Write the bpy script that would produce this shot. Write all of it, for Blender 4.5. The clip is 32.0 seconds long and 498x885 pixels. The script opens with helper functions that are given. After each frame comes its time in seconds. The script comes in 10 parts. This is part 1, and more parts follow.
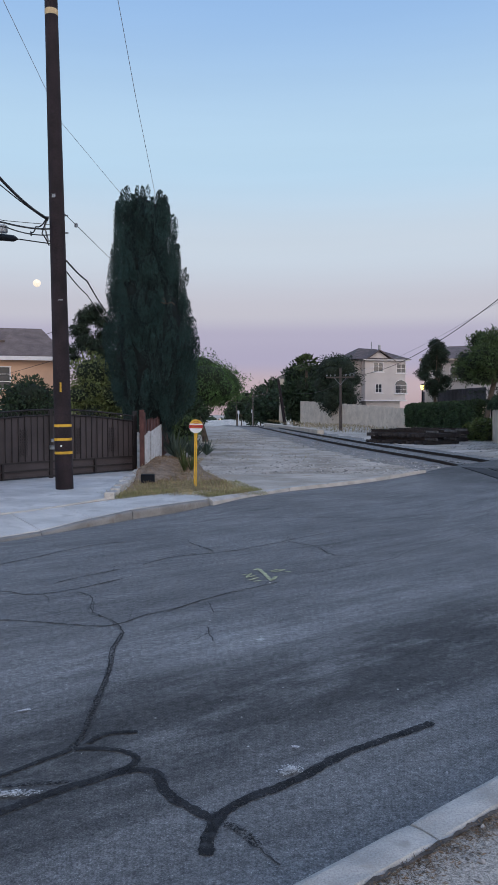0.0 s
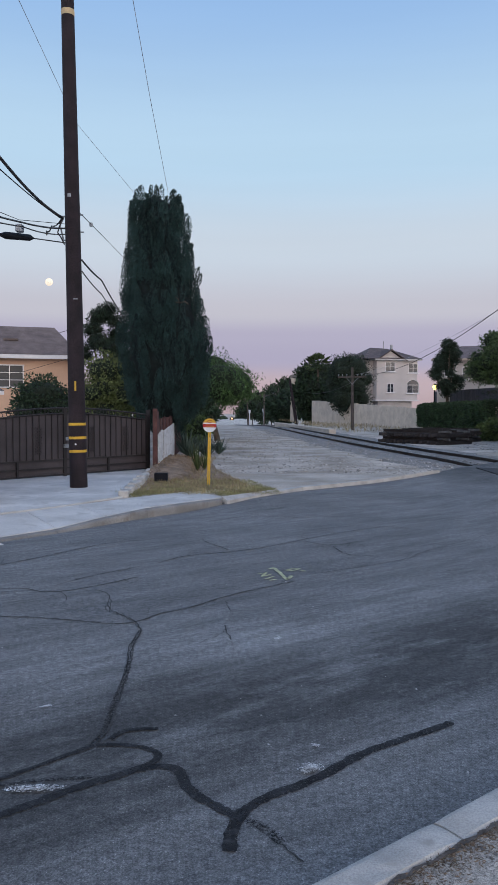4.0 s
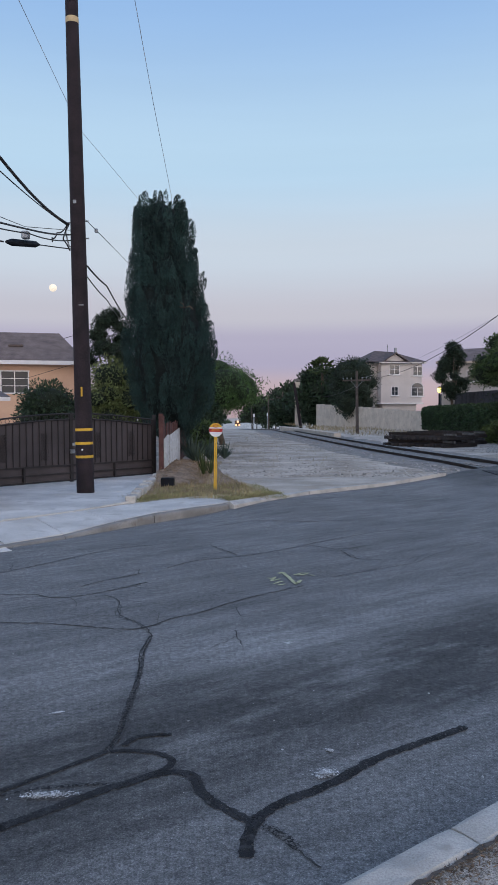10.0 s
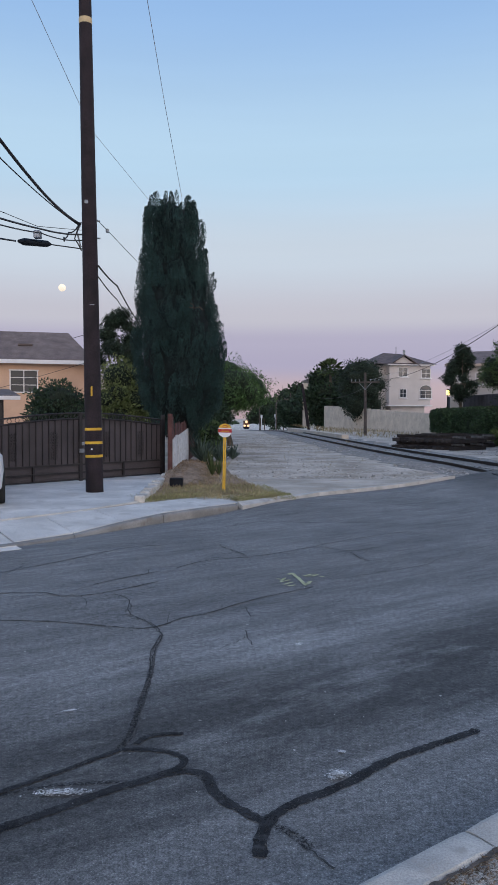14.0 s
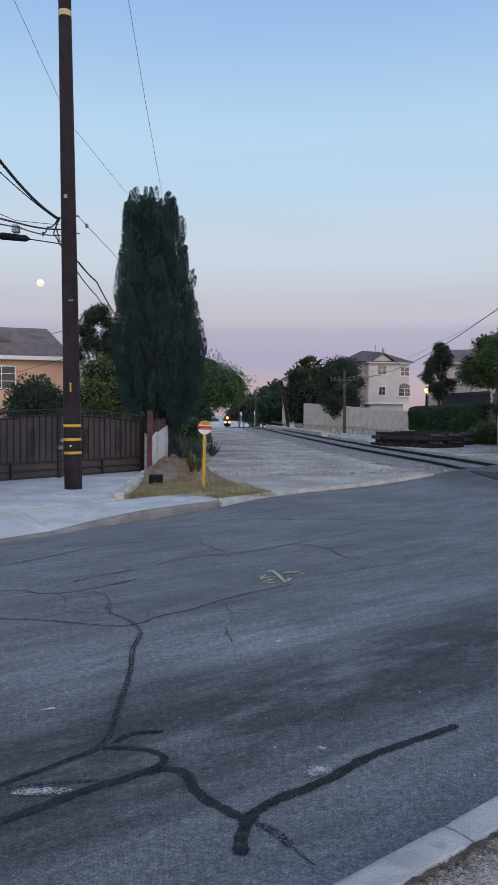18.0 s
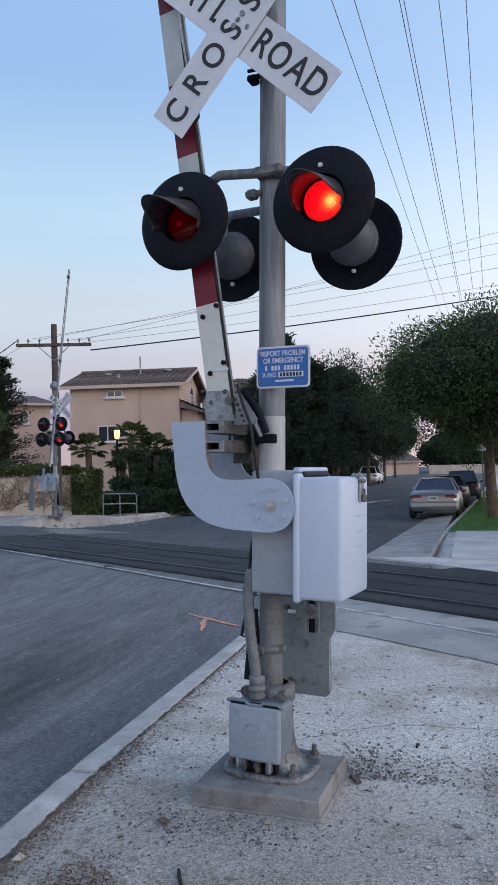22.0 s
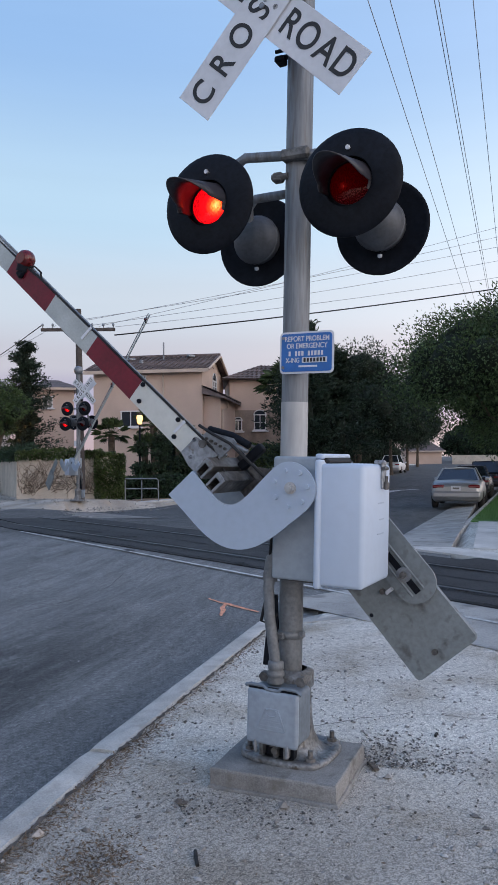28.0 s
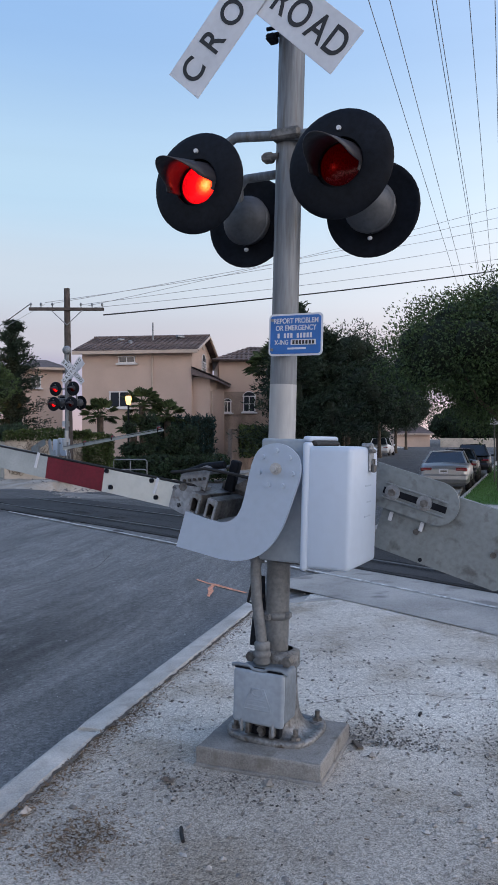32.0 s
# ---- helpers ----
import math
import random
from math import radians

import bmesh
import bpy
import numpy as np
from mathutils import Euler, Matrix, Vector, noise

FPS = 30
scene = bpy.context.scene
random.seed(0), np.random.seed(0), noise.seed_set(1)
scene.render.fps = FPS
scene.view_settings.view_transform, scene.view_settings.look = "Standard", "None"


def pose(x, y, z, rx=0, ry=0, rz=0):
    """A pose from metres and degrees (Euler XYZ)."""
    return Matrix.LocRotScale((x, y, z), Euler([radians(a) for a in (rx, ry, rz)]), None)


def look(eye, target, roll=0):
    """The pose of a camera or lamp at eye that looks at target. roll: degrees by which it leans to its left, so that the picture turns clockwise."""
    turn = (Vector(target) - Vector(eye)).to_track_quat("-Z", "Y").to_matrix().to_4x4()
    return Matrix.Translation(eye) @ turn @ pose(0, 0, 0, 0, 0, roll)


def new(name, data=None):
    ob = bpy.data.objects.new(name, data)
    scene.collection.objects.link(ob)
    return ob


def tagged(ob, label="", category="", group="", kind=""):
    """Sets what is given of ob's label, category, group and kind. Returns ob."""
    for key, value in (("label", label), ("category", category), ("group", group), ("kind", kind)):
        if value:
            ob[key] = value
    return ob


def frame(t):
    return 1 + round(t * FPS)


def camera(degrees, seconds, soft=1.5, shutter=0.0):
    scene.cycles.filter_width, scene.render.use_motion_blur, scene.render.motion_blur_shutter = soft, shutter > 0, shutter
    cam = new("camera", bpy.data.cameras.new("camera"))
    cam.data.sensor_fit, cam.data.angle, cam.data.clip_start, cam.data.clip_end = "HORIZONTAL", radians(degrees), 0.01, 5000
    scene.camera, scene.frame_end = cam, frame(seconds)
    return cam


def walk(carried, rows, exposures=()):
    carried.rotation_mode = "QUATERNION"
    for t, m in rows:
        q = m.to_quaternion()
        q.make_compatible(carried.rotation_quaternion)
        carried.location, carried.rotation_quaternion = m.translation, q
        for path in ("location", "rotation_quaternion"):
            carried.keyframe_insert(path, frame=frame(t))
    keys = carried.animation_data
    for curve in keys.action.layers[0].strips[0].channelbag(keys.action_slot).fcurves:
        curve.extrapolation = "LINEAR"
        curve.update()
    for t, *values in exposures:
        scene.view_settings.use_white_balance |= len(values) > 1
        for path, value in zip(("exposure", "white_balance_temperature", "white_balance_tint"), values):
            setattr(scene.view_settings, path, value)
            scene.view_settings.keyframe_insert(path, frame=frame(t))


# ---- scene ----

# ---------------------------------------------------------------- camera
cam = camera(36.7, 32.0, soft=1.5, shutter=0.4)
PATH = [
    (0, 0.054, 0.077, 1.689, 0.01, -2.44, 0.07),
    (0.5, 0.048, 0.075, 1.693, 0.17, -2.47, 0.06),
    (1, 0.045, 0.079, 1.694, 0.39, -2.46, -0.05),
    (1.5, 0.041, 0.074, 1.694, 0.59, -2.46, -0.25),
    (2, 0.030, 0.071, 1.691, 0.76, -2.46, -0.41),
    (2.5, 0.019, 0.067, 1.693, 0.86, -2.50, -0.47),
    (3, 0.004, 0.068, 1.691, 0.87, -2.54, -0.31),
    (3.5, -0.001, 0.065, 1.689, 0.86, -2.55, -0.25),
    (5.5, -0.028, 0.025, 1.696, 0.89, -2.02, 0.26),
    (6, -0.031, 0.015, 1.697, 1.11, -1.89, 0.28),
    (6.5, -0.044, 0.010, 1.692, 1.37, -1.86, 0.38),
    (7, -0.044, 0.008, 1.692, 1.62, -2.00, 0.39),
    (7.5, -0.046, 0.015, 1.693, 1.68, -2.15, 0.51),
    (8, -0.044, 0.024, 1.689, 1.57, -2.23, 0.52),
    (8.5, -0.037, 0.036, 1.695, 1.37, -2.28, 0.51),
    (9, -0.037, 0.044, 1.695, 1.18, -2.23, 0.51),
    (9.5, -0.041, 0.049, 1.694, 1.10, -2.20, 0.36),
    (10, -0.046, 0.050, 1.697, 1.16, -2.19, 0.25),
    (10.5, -0.053, 0.045, 1.699, 1.27, -2.18, 0.05),
    (11, -0.061, 0.045, 1.696, 1.39, -2.14, -0.12),
    (11.5, -0.068, 0.036, 1.696, 1.49, -2.09, -0.19),
    (12, -0.075, 0.034, 1.695, 1.55, -2.01, -0.26),
    (12.5, -0.075, 0.034, 1.695, 1.60, -1.96, -0.23),
    (13, -0.082, 0.038, 1.696, 1.63, -1.96, -0.21),
    (13.5, -0.085, 0.040, 1.692, 1.68, -2.02, -0.18),
    (14, -0.087, 0.046, 1.692, 1.73, -2.11, -0.23),
    (14.5, -0.086, 0.053, 1.690, 1.75, -2.19, -0.18),
    (16.5, -0.101, 0.056, 1.690, 2.05, -2.32, -0.18),
    (17, -0.099, 0.052, 1.694, 1.97, -2.34, -0.28),
    (17.5, -0.102, 0.056, 1.692, 1.36, -2.35, -0.33),
    (18, -0.097, 0.056, 1.691, 0.17, -2.32, -0.45),
    (18.5, -0.094, 0.057, 1.684, -2.63, -2.31, -0.48),
    (18.6, -0.094, 0.057, 1.678, -4.00, -2.11, -0.35),
    (18.7, -0.084, 0.056, 1.668, -6.10, -1.92, -0.25),
    (18.8, -0.072, 0.055, 1.655, -9.67, -1.76, -0.41),
    (19, -0.040, 0.050, 1.630, -16.38, -1.35, -0.46),
    (19.2, -0.028, 0.030, 1.612, -25.84, -0.81, 0.25),
    (19.4, -0.020, 0.012, 1.600, -32.26, 0.34, 0.63),
    (19.5, -0.018, 0.003, 1.595, -33.89, 0.76, 0.68),
    (20, -0.016, 0.006, 1.596, -37.73, 1.87, 0.61),
    (20.5, -0.020, 0.003, 1.593, -38.21, 2.22, 0.67),
    (21, -0.013, 0.001, 1.594, -38.48, 2.38, 0.90),
    (21.5, -0.009, 0.002, 1.595, -38.36, 2.48, 1.12),
    (22, -0.004, 0.007, 1.596, -37.98, 2.44, 1.33),
    (22.5, 0.000, 0.013, 1.595, -37.56, 2.35, 1.50),
    (23, 0.004, 0.014, 1.596, -37.21, 2.25, 1.51),
    (23.5, 0.009, 0.013, 1.597, -37.03, 2.13, 1.48),
    (24, 0.009, 0.006, 1.595, -36.95, 2.04, 1.34),
    (24.5, 0.004, 0.003, 1.596, -36.87, 1.91, 1.22),
    (25, 0.002, 0.001, 1.595, -36.73, 1.75, 1.06),
    (25.5, 0.003, 0.007, 1.595, -36.55, 1.58, 1.03),
    (27.5, 0.001, 0.016, 1.592, -36.40, 1.48, 0.54),
    (28, 0.004, 0.019, 1.588, -36.33, 1.48, 0.46),
    (28.5, -0.001, 0.011, 1.592, -36.27, 1.41, 0.54),
    (29, 0.000, 0.006, 1.590, -36.36, 1.28, 0.33),
    (29.5, -0.002, 0.004, 1.590, -36.56, 1.12, 0.31),
    (30, 0.003, 0.004, 1.591, -36.86, 0.92, 0.25),
    (30.5, 0.002, 0.003, 1.591, -37.11, 0.70, 0.24),
    (31, 0.006, 0.005, 1.588, -37.34, 0.52, 0.05),
    (31.5, 0.005, 0.005, 1.587, -37.41, 0.33, 0.04),
    (32, 0.006, 0.014, 1.590, -37.17, 0.07, 0.06),
]
walk(cam, [(t, pose(x, y, z, 90 + p, r, w)) for t, x, y, z, w, p, r in PATH], exposures=((0, 0.0), (18.4, 0.0), (19.8, 0.10), (32, 0.10)))

# ---------------------------------------------------------------- light
GLOW_AZ = 160.0      # where the sun went down, degrees from +y towards +x


def build_sky():
    world = bpy.data.worlds.new("dusk_sky")
    scene.world = world
    world.use_nodes = True
    nt = world.node_tree
    nt.nodes.clear()
    N, L = nt.nodes.new, nt.links.new
    tc = N("ShaderNodeTexCoord")
    sep = N("ShaderNodeSeparateXYZ")
    L(tc.outputs["Generated"], sep.inputs[0])

    def ramp(stops):
        r = N("ShaderNodeValToRGB")
        r.color_ramp.interpolation = "EASE"
        el = r.color_ramp.elements
        while len(el) < len(stops):
            el.new(0.5)
        for e, (p, c) in zip(el, stops):
            e.position, e.color = p, (*c, 1)
        L(sep.outputs["Z"], r.inputs[0])
        return r
    east = ramp([(0.0, (0.52, 0.40, 0.43)), (0.034, (0.58, 0.46, 0.51)), (0.066, (0.475, 0.445, 0.60)), (0.098, (0.50, 0.475, 0.62)), (0.126, (0.605, 0.60, 0.685)),
                 (0.205, (0.64, 0.73, 0.84)), (0.31, (0.53, 0.74, 0.94)), (0.50, (0.325, 0.54, 0.89)), (1.0, (0.16, 0.30, 0.66))])
    west = ramp([(0.0, (2.05, 1.75, 1.6)), (0.10, (2.05, 1.75, 1.6)), (0.25, (1.55, 1.50, 1.56)), (0.45, (0.82, 0.98, 1.28)), (1.0, (0.16, 0.30, 0.66))])
    dot = N("ShaderNodeVectorMath")
    dot.operation = "DOT_PRODUCT"
    dot.inputs[1].default_value = (math.sin(radians(GLOW_AZ)), math.cos(radians(GLOW_AZ)), 0)
    L(tc.outputs["Generated"], dot.inputs[0])
    mr = N("ShaderNodeMapRange")
    mr.interpolation_type = "SMOOTHSTEP"
    mr.inputs["From Min"].default_value, mr.inputs["From Max"].default_value = -0.75, 0.80
    L(dot.outputs["Value"], mr.inputs["Value"])
    # faint long streaks of thin haze
    mp = N("ShaderNodeMapping")
    mp.inputs["Scale"].default_value = (1.2, 1.2, 16.0)
    L(tc.outputs["Generated"], mp.inputs["Vector"])
    hz = N("ShaderNodeTexNoise")
    hz.inputs["Scale"].default_value, hz.inputs["Detail"].default_value = 2.2, 4
    L(mp.outputs[0], hz.inputs["Vector"])
    hr = N("ShaderNodeMapRange")
    hr.inputs["From Min"].default_value, hr.inputs["From Max"].default_value = 0.3, 0.7
    hr.inputs["To Min"].default_value, hr.inputs["To Max"].default_value = 0.987, 1.013
    L(hz.outputs["Fac"], hr.inputs["Value"])
    mix = N("ShaderNodeMix")
    mix.data_type = "RGBA"
    L(mr.outputs[0], mix.inputs["Factor"])
    L(east.outputs[0], mix.inputs["A"])
    L(west.outputs[0], mix.inputs["B"])
    bg = N("ShaderNodeBackground")
    st = N("ShaderNodeMath")
    st.operation = "MULTIPLY"
    st.inputs[1].default_value = 0.91
    L(hr.outputs[0], st.inputs[0])
    L(st.outputs[0], bg.inputs["Strength"])
    L(mix.outputs["Result"], bg.inputs["Color"])
    out = N("ShaderNodeOutputWorld")
    L(bg.outputs[0], out.inputs[0])


build_sky()
glow = bpy.data.lights.new("evening_glow", "SUN")
glow.energy, glow.angle, glow.color = 0.66, radians(50), (1.0, 0.865, 0.77)
glow_ob = new("evening_glow", glow)
glow_ob.matrix_world = look((0, 0, 0), (-math.sin(radians(GLOW_AZ)), -math.cos(radians(GLOW_AZ)), -0.45))

# ---------------------------------------------------------------- materials
MATS = {}


def mat(name, col, rough=0.8, metal=0.0, var=0.25, scale=3.0, fine=60.0, bump=0.15, emit=None, tint=None, spec=0.4, world_space=False, island=0.0, rnd=0.0, stain=None, streak=0.0):
    """Procedural surface: two scales of colour variation and a fine relief. tint: second colour of the large patches; stain: colour of small dirt spots."""
    if name in MATS:
        return MATS[name]
    m = bpy.data.materials.new(name)
    m.use_nodes = True
    nt = m.node_tree
    N, L = nt.nodes.new, nt.links.new
    b = nt.nodes["Principled BSDF"]
    b.inputs["Roughness"].default_value, b.inputs["Metallic"].default_value = rough, metal
    b.inputs["Specular IOR Level"].default_value = spec
    co = N("ShaderNodeNewGeometry").outputs["Position"] if world_space else N("ShaderNodeTexCoord").outputs["Object"]
    if streak:
        mp = N("ShaderNodeMapping")
        mp.inputs["Scale"].default_value = (1, 1, streak)
        L(co, mp.inputs["Vector"])
        co = mp.outputs[0]
    n1, n2 = N("ShaderNodeTexNoise"), N("ShaderNodeTexNoise")
    for n, s, d in ((n1, scale, 4), (n2, fine, 2)):
        n.inputs["Scale"].default_value, n.inputs["Detail"].default_value = s, d
        L(co, n.inputs["Vector"])
    dark = tuple(c * (1 - var) for c in col)
    lite = tint or tuple(min(1, c * (1 + var)) for c in col)
    r1 = N("ShaderNodeValToRGB")
    r1.color_ramp.elements[0].position, r1.color_ramp.elements[1].position = 0.32, 0.68
    r1.color_ramp.elements[0].color, r1.color_ramp.elements[1].color = (*dark, 1), (*lite, 1)
    L(n1.outputs["Fac"], r1.inputs[0])
    mx = N("ShaderNodeMix")
    mx.data_type, mx.blend_type = "RGBA", "MULTIPLY"
    mx.inputs["Factor"].default_value = min(1, var * 2.2)
    r2 = N("ShaderNodeValToRGB")
    r2.color_ramp.elements[0].position, r2.color_ramp.elements[1].position = 0.3, 0.62
    r2.color_ramp.elements[0].color, r2.color_ramp.elements[1].color = (0.55, 0.55, 0.55, 1), (1.12, 1.12, 1.12, 1)
    L(n2.outputs["Fac"], r2.inputs[0])
    L(r1.outputs[0], mx.inputs["A"])
    L(r2.outputs[0], mx.inputs["B"])
    res = mx.outputs["Result"]
    if stain:
        n3 = N("ShaderNodeTexNoise")
        n3.inputs["Scale"].default_value, n3.inputs["Detail"].default_value = scale * 2.7, 6
        L(co, n3.inputs["Vector"])
        r3 = N("ShaderNodeValToRGB")
        r3.color_ramp.elements[0].position, r3.color_ramp.elements[1].position = 0.56, 0.70
        L(n3.outputs["Fac"], r3.inputs[0])
        m3 = N("ShaderNodeMix")
        m3.data_type = "RGBA"
        L(r3.outputs[0], m3.inputs["Factor"])
        L(res, m3.inputs["A"])
        m3.inputs["B"].default_value = (*stain, 1)
        res = m3.outputs["Result"]
    if rnd or island:
        src = N("ShaderNodeObjectInfo").outputs["Random"] if rnd else N("ShaderNodeNewGeometry").outputs["Random Per Island"]
        a = rnd or island
        mr = N("ShaderNodeMapRange")
        mr.inputs["To Min"].default_value, mr.inputs["To Max"].default_value = 1 - a, 1 + a
        L(src, mr.inputs["Value"])
        hs = N("ShaderNodeHueSaturation")
        L(mr.outputs[0], hs.inputs["Value"])
        L(res, hs.inputs["Color"])
        res = hs.outputs["Color"]
    L(res, b.inputs["Base Color"])
    if bump:
        bp = N("ShaderNodeBump")
        bp.inputs["Strength"].default_value, bp.inputs["Distance"].default_value = bump, 0.02
        L(n2.outputs["Fac"], bp.inputs["Height"])
        L(bp.outputs[0], b.inputs["Normal"])
    if emit:
        b.inputs["Emission Color"].default_value, b.inputs["Emission Strength"].default_value = (*emit[0], 1), emit[1]
    MATS[name] = m
    return m


def glass_mat(name, col, rough=0.05):
    m = bpy.data.materials.new(name)
    m.use_nodes = True
    b = m.node_tree.nodes["Principled BSDF"]
    b.inputs["Base Color"].default_value = (*col, 1)
    b.inputs["Roughness"].default_value = rough
    b.inputs["Specular IOR Level"].default_value = 0.8
    return m


# ---------------------------------------------------------------- mesh building
class Mb:
    """Collects faces of one part."""

    def __init__(self):
        self.v, self.f, self.s = [], [], []

    def add(self, vs, fs, smooth=False):
        o = len(self.v)
        self.v += [tuple(p) for p in vs]
        self.f += [tuple(i + o for i in f) for f in fs]
        self.s += [smooth] * len(fs)
        return self

    def box(self, c, s, m=None, ch=0.0):
        hx, hy, hz = s[0] / 2, s[1] / 2, s[2] / 2
        ch = min(ch, hx * 0.9, hy * 0.9, hz * 0.9)
        if ch <= 0:
            vs = [Vector((x, y, z)) for x in (-hx, hx) for y in (-hy, hy) for z in (-hz, hz)]
            fs = [(0, 1, 3, 2), (4, 6, 7, 5), (0, 4, 5, 1), (2, 3, 7, 6), (0, 2, 6, 4), (1, 5, 7, 3)]
        else:
            vs, ix = [], {}
            for sx in (-1, 1):
                for sy in (-1, 1):
                    for sz in (-1, 1):
                        ix[sx, sy, sz] = len(vs)
                        vs += [Vector((sx * hx, sy * (hy - ch), sz * (hz - ch))), Vector((sx * (hx - ch), sy * hy, sz * (hz - ch))), Vector((sx * (hx - ch), sy * (hy - ch), sz * hz))]
            fs = []
            for a in range(3):
                o = [k for k in range(3) if k != a]
                for sg in (-1, 1):
                    q = []
                    for p, r in ((-1, -1), (1, -1), (1, 1), (-1, 1)):
                        key = [0, 0, 0]
                        key[a], key[o[0]], key[o[1]] = sg, p, r
                        q.append(ix[tuple(key)] + a)
                    fs.append(tuple(q if (sg > 0) == (a != 1) else q[::-1]))
                    for sg2 in (-1, 1):
                        if a == 2:
                            continue
                    # edges
            for a in range(3):
                b_, c_ = (a + 1) % 3, (a + 2) % 3
                for sb in (-1, 1):
                    for sc in (-1, 1):
                        k0, k1 = [0, 0, 0], [0, 0, 0]
                        k0[a], k1[a] = -1, 1
                        k0[b_] = k1[b_] = sb
                        k0[c_] = k1[c_] = sc
                        i0, i1 = ix[tuple(k0)], ix[tuple(k1)]
                        q = (i0 + b_, i1 + b_, i1 + c_, i0 + c_)
                        fs.append(q if sb * sc < 0 else q[::-1])
            for k, i in ix.items():
                q = (i, i + 1, i + 2)
                fs.append(q if k[0] * k[1] * k[2] > 0 else q[::-1])
        m = m or Matrix()
        return self.add([m @ (p + Vector(c)) for p in vs], fs)

    def cyl(self, a, b, r0, r1=None, n=12, caps=True, smooth=True):
        r1 = r0 if r1 is None else r1
        a, b = Vector(a), Vector(b)
        q = (b - a).to_track_quat("Z", "Y").to_matrix()
        ring = [Vector((math.cos(2 * math.pi * i / n), math.sin(2 * math.pi * i / n), 0)) for i in range(n)]
        vs = [a + q @ (p * r0) for p in ring] + [b + q @ (p * r1) for p in ring]
        self.add(vs, [(i, (i + 1) % n, n + (i + 1) % n, n + i) for i in range(n)], smooth)
        if caps:
            self.add(vs[:n], [tuple(range(n))[::-1]])
            self.add(vs[n:], [tuple(range(n))])
        return self

    def tube(self, pts, r, n=8, smooth=True):
        pts = [Vector(p) for p in pts]
        rs = r if isinstance(r, (list, tuple)) else [r] * len(pts)
        vs = []
        q = None
        for i, p in enumerate(pts):
            d = (pts[min(i + 1, len(pts) - 1)] - pts[max(i - 1, 0)]).normalized()
            q = d.to_track_quat("Z", "Y").to_matrix() if q is None else (q @ Vector((0, 0, 1))).rotation_difference(d).to_matrix() @ q
            vs += [p + q @ Vector((math.cos(2 * math.pi * k / n) * rs[i], math.sin(2 * math.pi * k / n) * rs[i], 0)) for k in range(n)]
        fs = [(i * n + k, i * n + (k + 1) % n, (i + 1) * n + (k + 1) % n, (i + 1) * n + k) for i in range(len(pts) - 1) for k in range(n)]
        self.add(vs, fs, smooth)
        self.add(vs[:n], [tuple(range(n))[::-1]])
        self.add(vs[-n:], [tuple(range(n))])
        return self

    def lathe(self, prof, n=24, m=None, smooth=True):
        """prof: (radius, height) along local z."""
        m = m or Matrix()
        vs = [m @ Vector((r * math.cos(2 * math.pi * k / n), r * math.sin(2 * math.pi * k / n), z)) for r, z in prof for k in range(n)]
        fs = [(i * n + k, i * n + (k + 1) % n, (i + 1) * n + (k + 1) % n, (i + 1) * n + k) for i in range(len(prof) - 1) for k in range(n)]
        return self.add(vs, fs, smooth)

    def slab(self, poly, d0, d1, m=None):
        """A flat outline (x, z) made thick along y from d0 to d1."""
        m = m or Matrix()
        n = len(poly)
        vs = [m @ Vector((x, d0, z)) for x, z in poly] + [m @ Vector((x, d1, z)) for x, z in poly]
        return self.add(vs, [tuple(range(n)), tuple(range(2 * n - 1, n - 1, -1))] + [(i, n + i, n + (i + 1) % n, (i + 1) % n) for i in range(n)])

    def sheet(self, pts_a, pts_b, smooth=False):
        n = len(pts_a)
        return self.add(list(pts_a) + list(pts_b), [(i, i + 1, n + i + 1, n + i) for i in range(n - 1)], smooth)

    def mesh(self, name, material):
        me = bpy.data.meshes.new(name)
        me.from_pydata([tuple(p) for p in self.v], [], self.f)
        me.polygons.foreach_set("use_smooth", self.s)
        bmm = bmesh.new()
        bmm.from_mesh(me)
        bmesh.ops.recalc_face_normals(bmm, faces=bmm.faces) if len(self.f) < 4000 else None
        bmm.to_mesh(me)
        bmm.free()
        me.materials.append(material)
        return me


def smooth_outline(pts, sharp=(), n=4):
    """A closed outline rounded through its points, but for the corners named in sharp."""
    out, k = [], len(pts)
    for i in range(k):
        p0, p1, p2, p3 = (Vector(pts[(i + d) % k]) for d in (-1, 0, 1, 2))
        if i in sharp:
            p0 = p1
        if (i + 1) % k in sharp:
            p3 = p2
        for j in range(n):
            u = j / n
            q = 0.5 * (2 * p1 + (p2 - p0) * u + (2 * p0 - 5 * p1 + 4 * p2 - p3) * u * u + (3 * p1 - p0 - 3 * p2 + p3) * u ** 3)
            out.append((q.x, q.y))
    return out


def rounded(c, s, r, material, seg=4, taper=1.0):
    """A box with well rounded edges; taper narrows its +x face."""
    bmm = bmesh.new()
    bmesh.ops.create_cube(bmm, size=1)
    for v in bmm.verts:
        k = taper if v.co.x > 0 else 1
        v.co = Vector((v.co.x * s[0], v.co.y * s[1] * k, v.co.z * s[2] * k))
    bmesh.ops.bevel(bmm, geom=bmm.edges[:], offset=r, segments=seg, profile=0.5, affect="EDGES", clamp_overlap=True)
    for v in bmm.verts:
        v.co += Vector(c)
    for f in bmm.faces:
        f.smooth = f.calc_area() < 0.25 * max(s) * sorted(s)[1] or True
    me = bpy.data.meshes.new("rounded")
    bmm.to_mesh(me)
    bmm.free()
    me.materials.append(material)
    return me


def part(name, mb, material, parent=None, label=""):
    ob = new(name, mb.mesh(name, material) if isinstance(mb, Mb) else mb)
    if parent is not None:
        ob.parent = parent
    if label:
        ob["label"] = label
    return ob


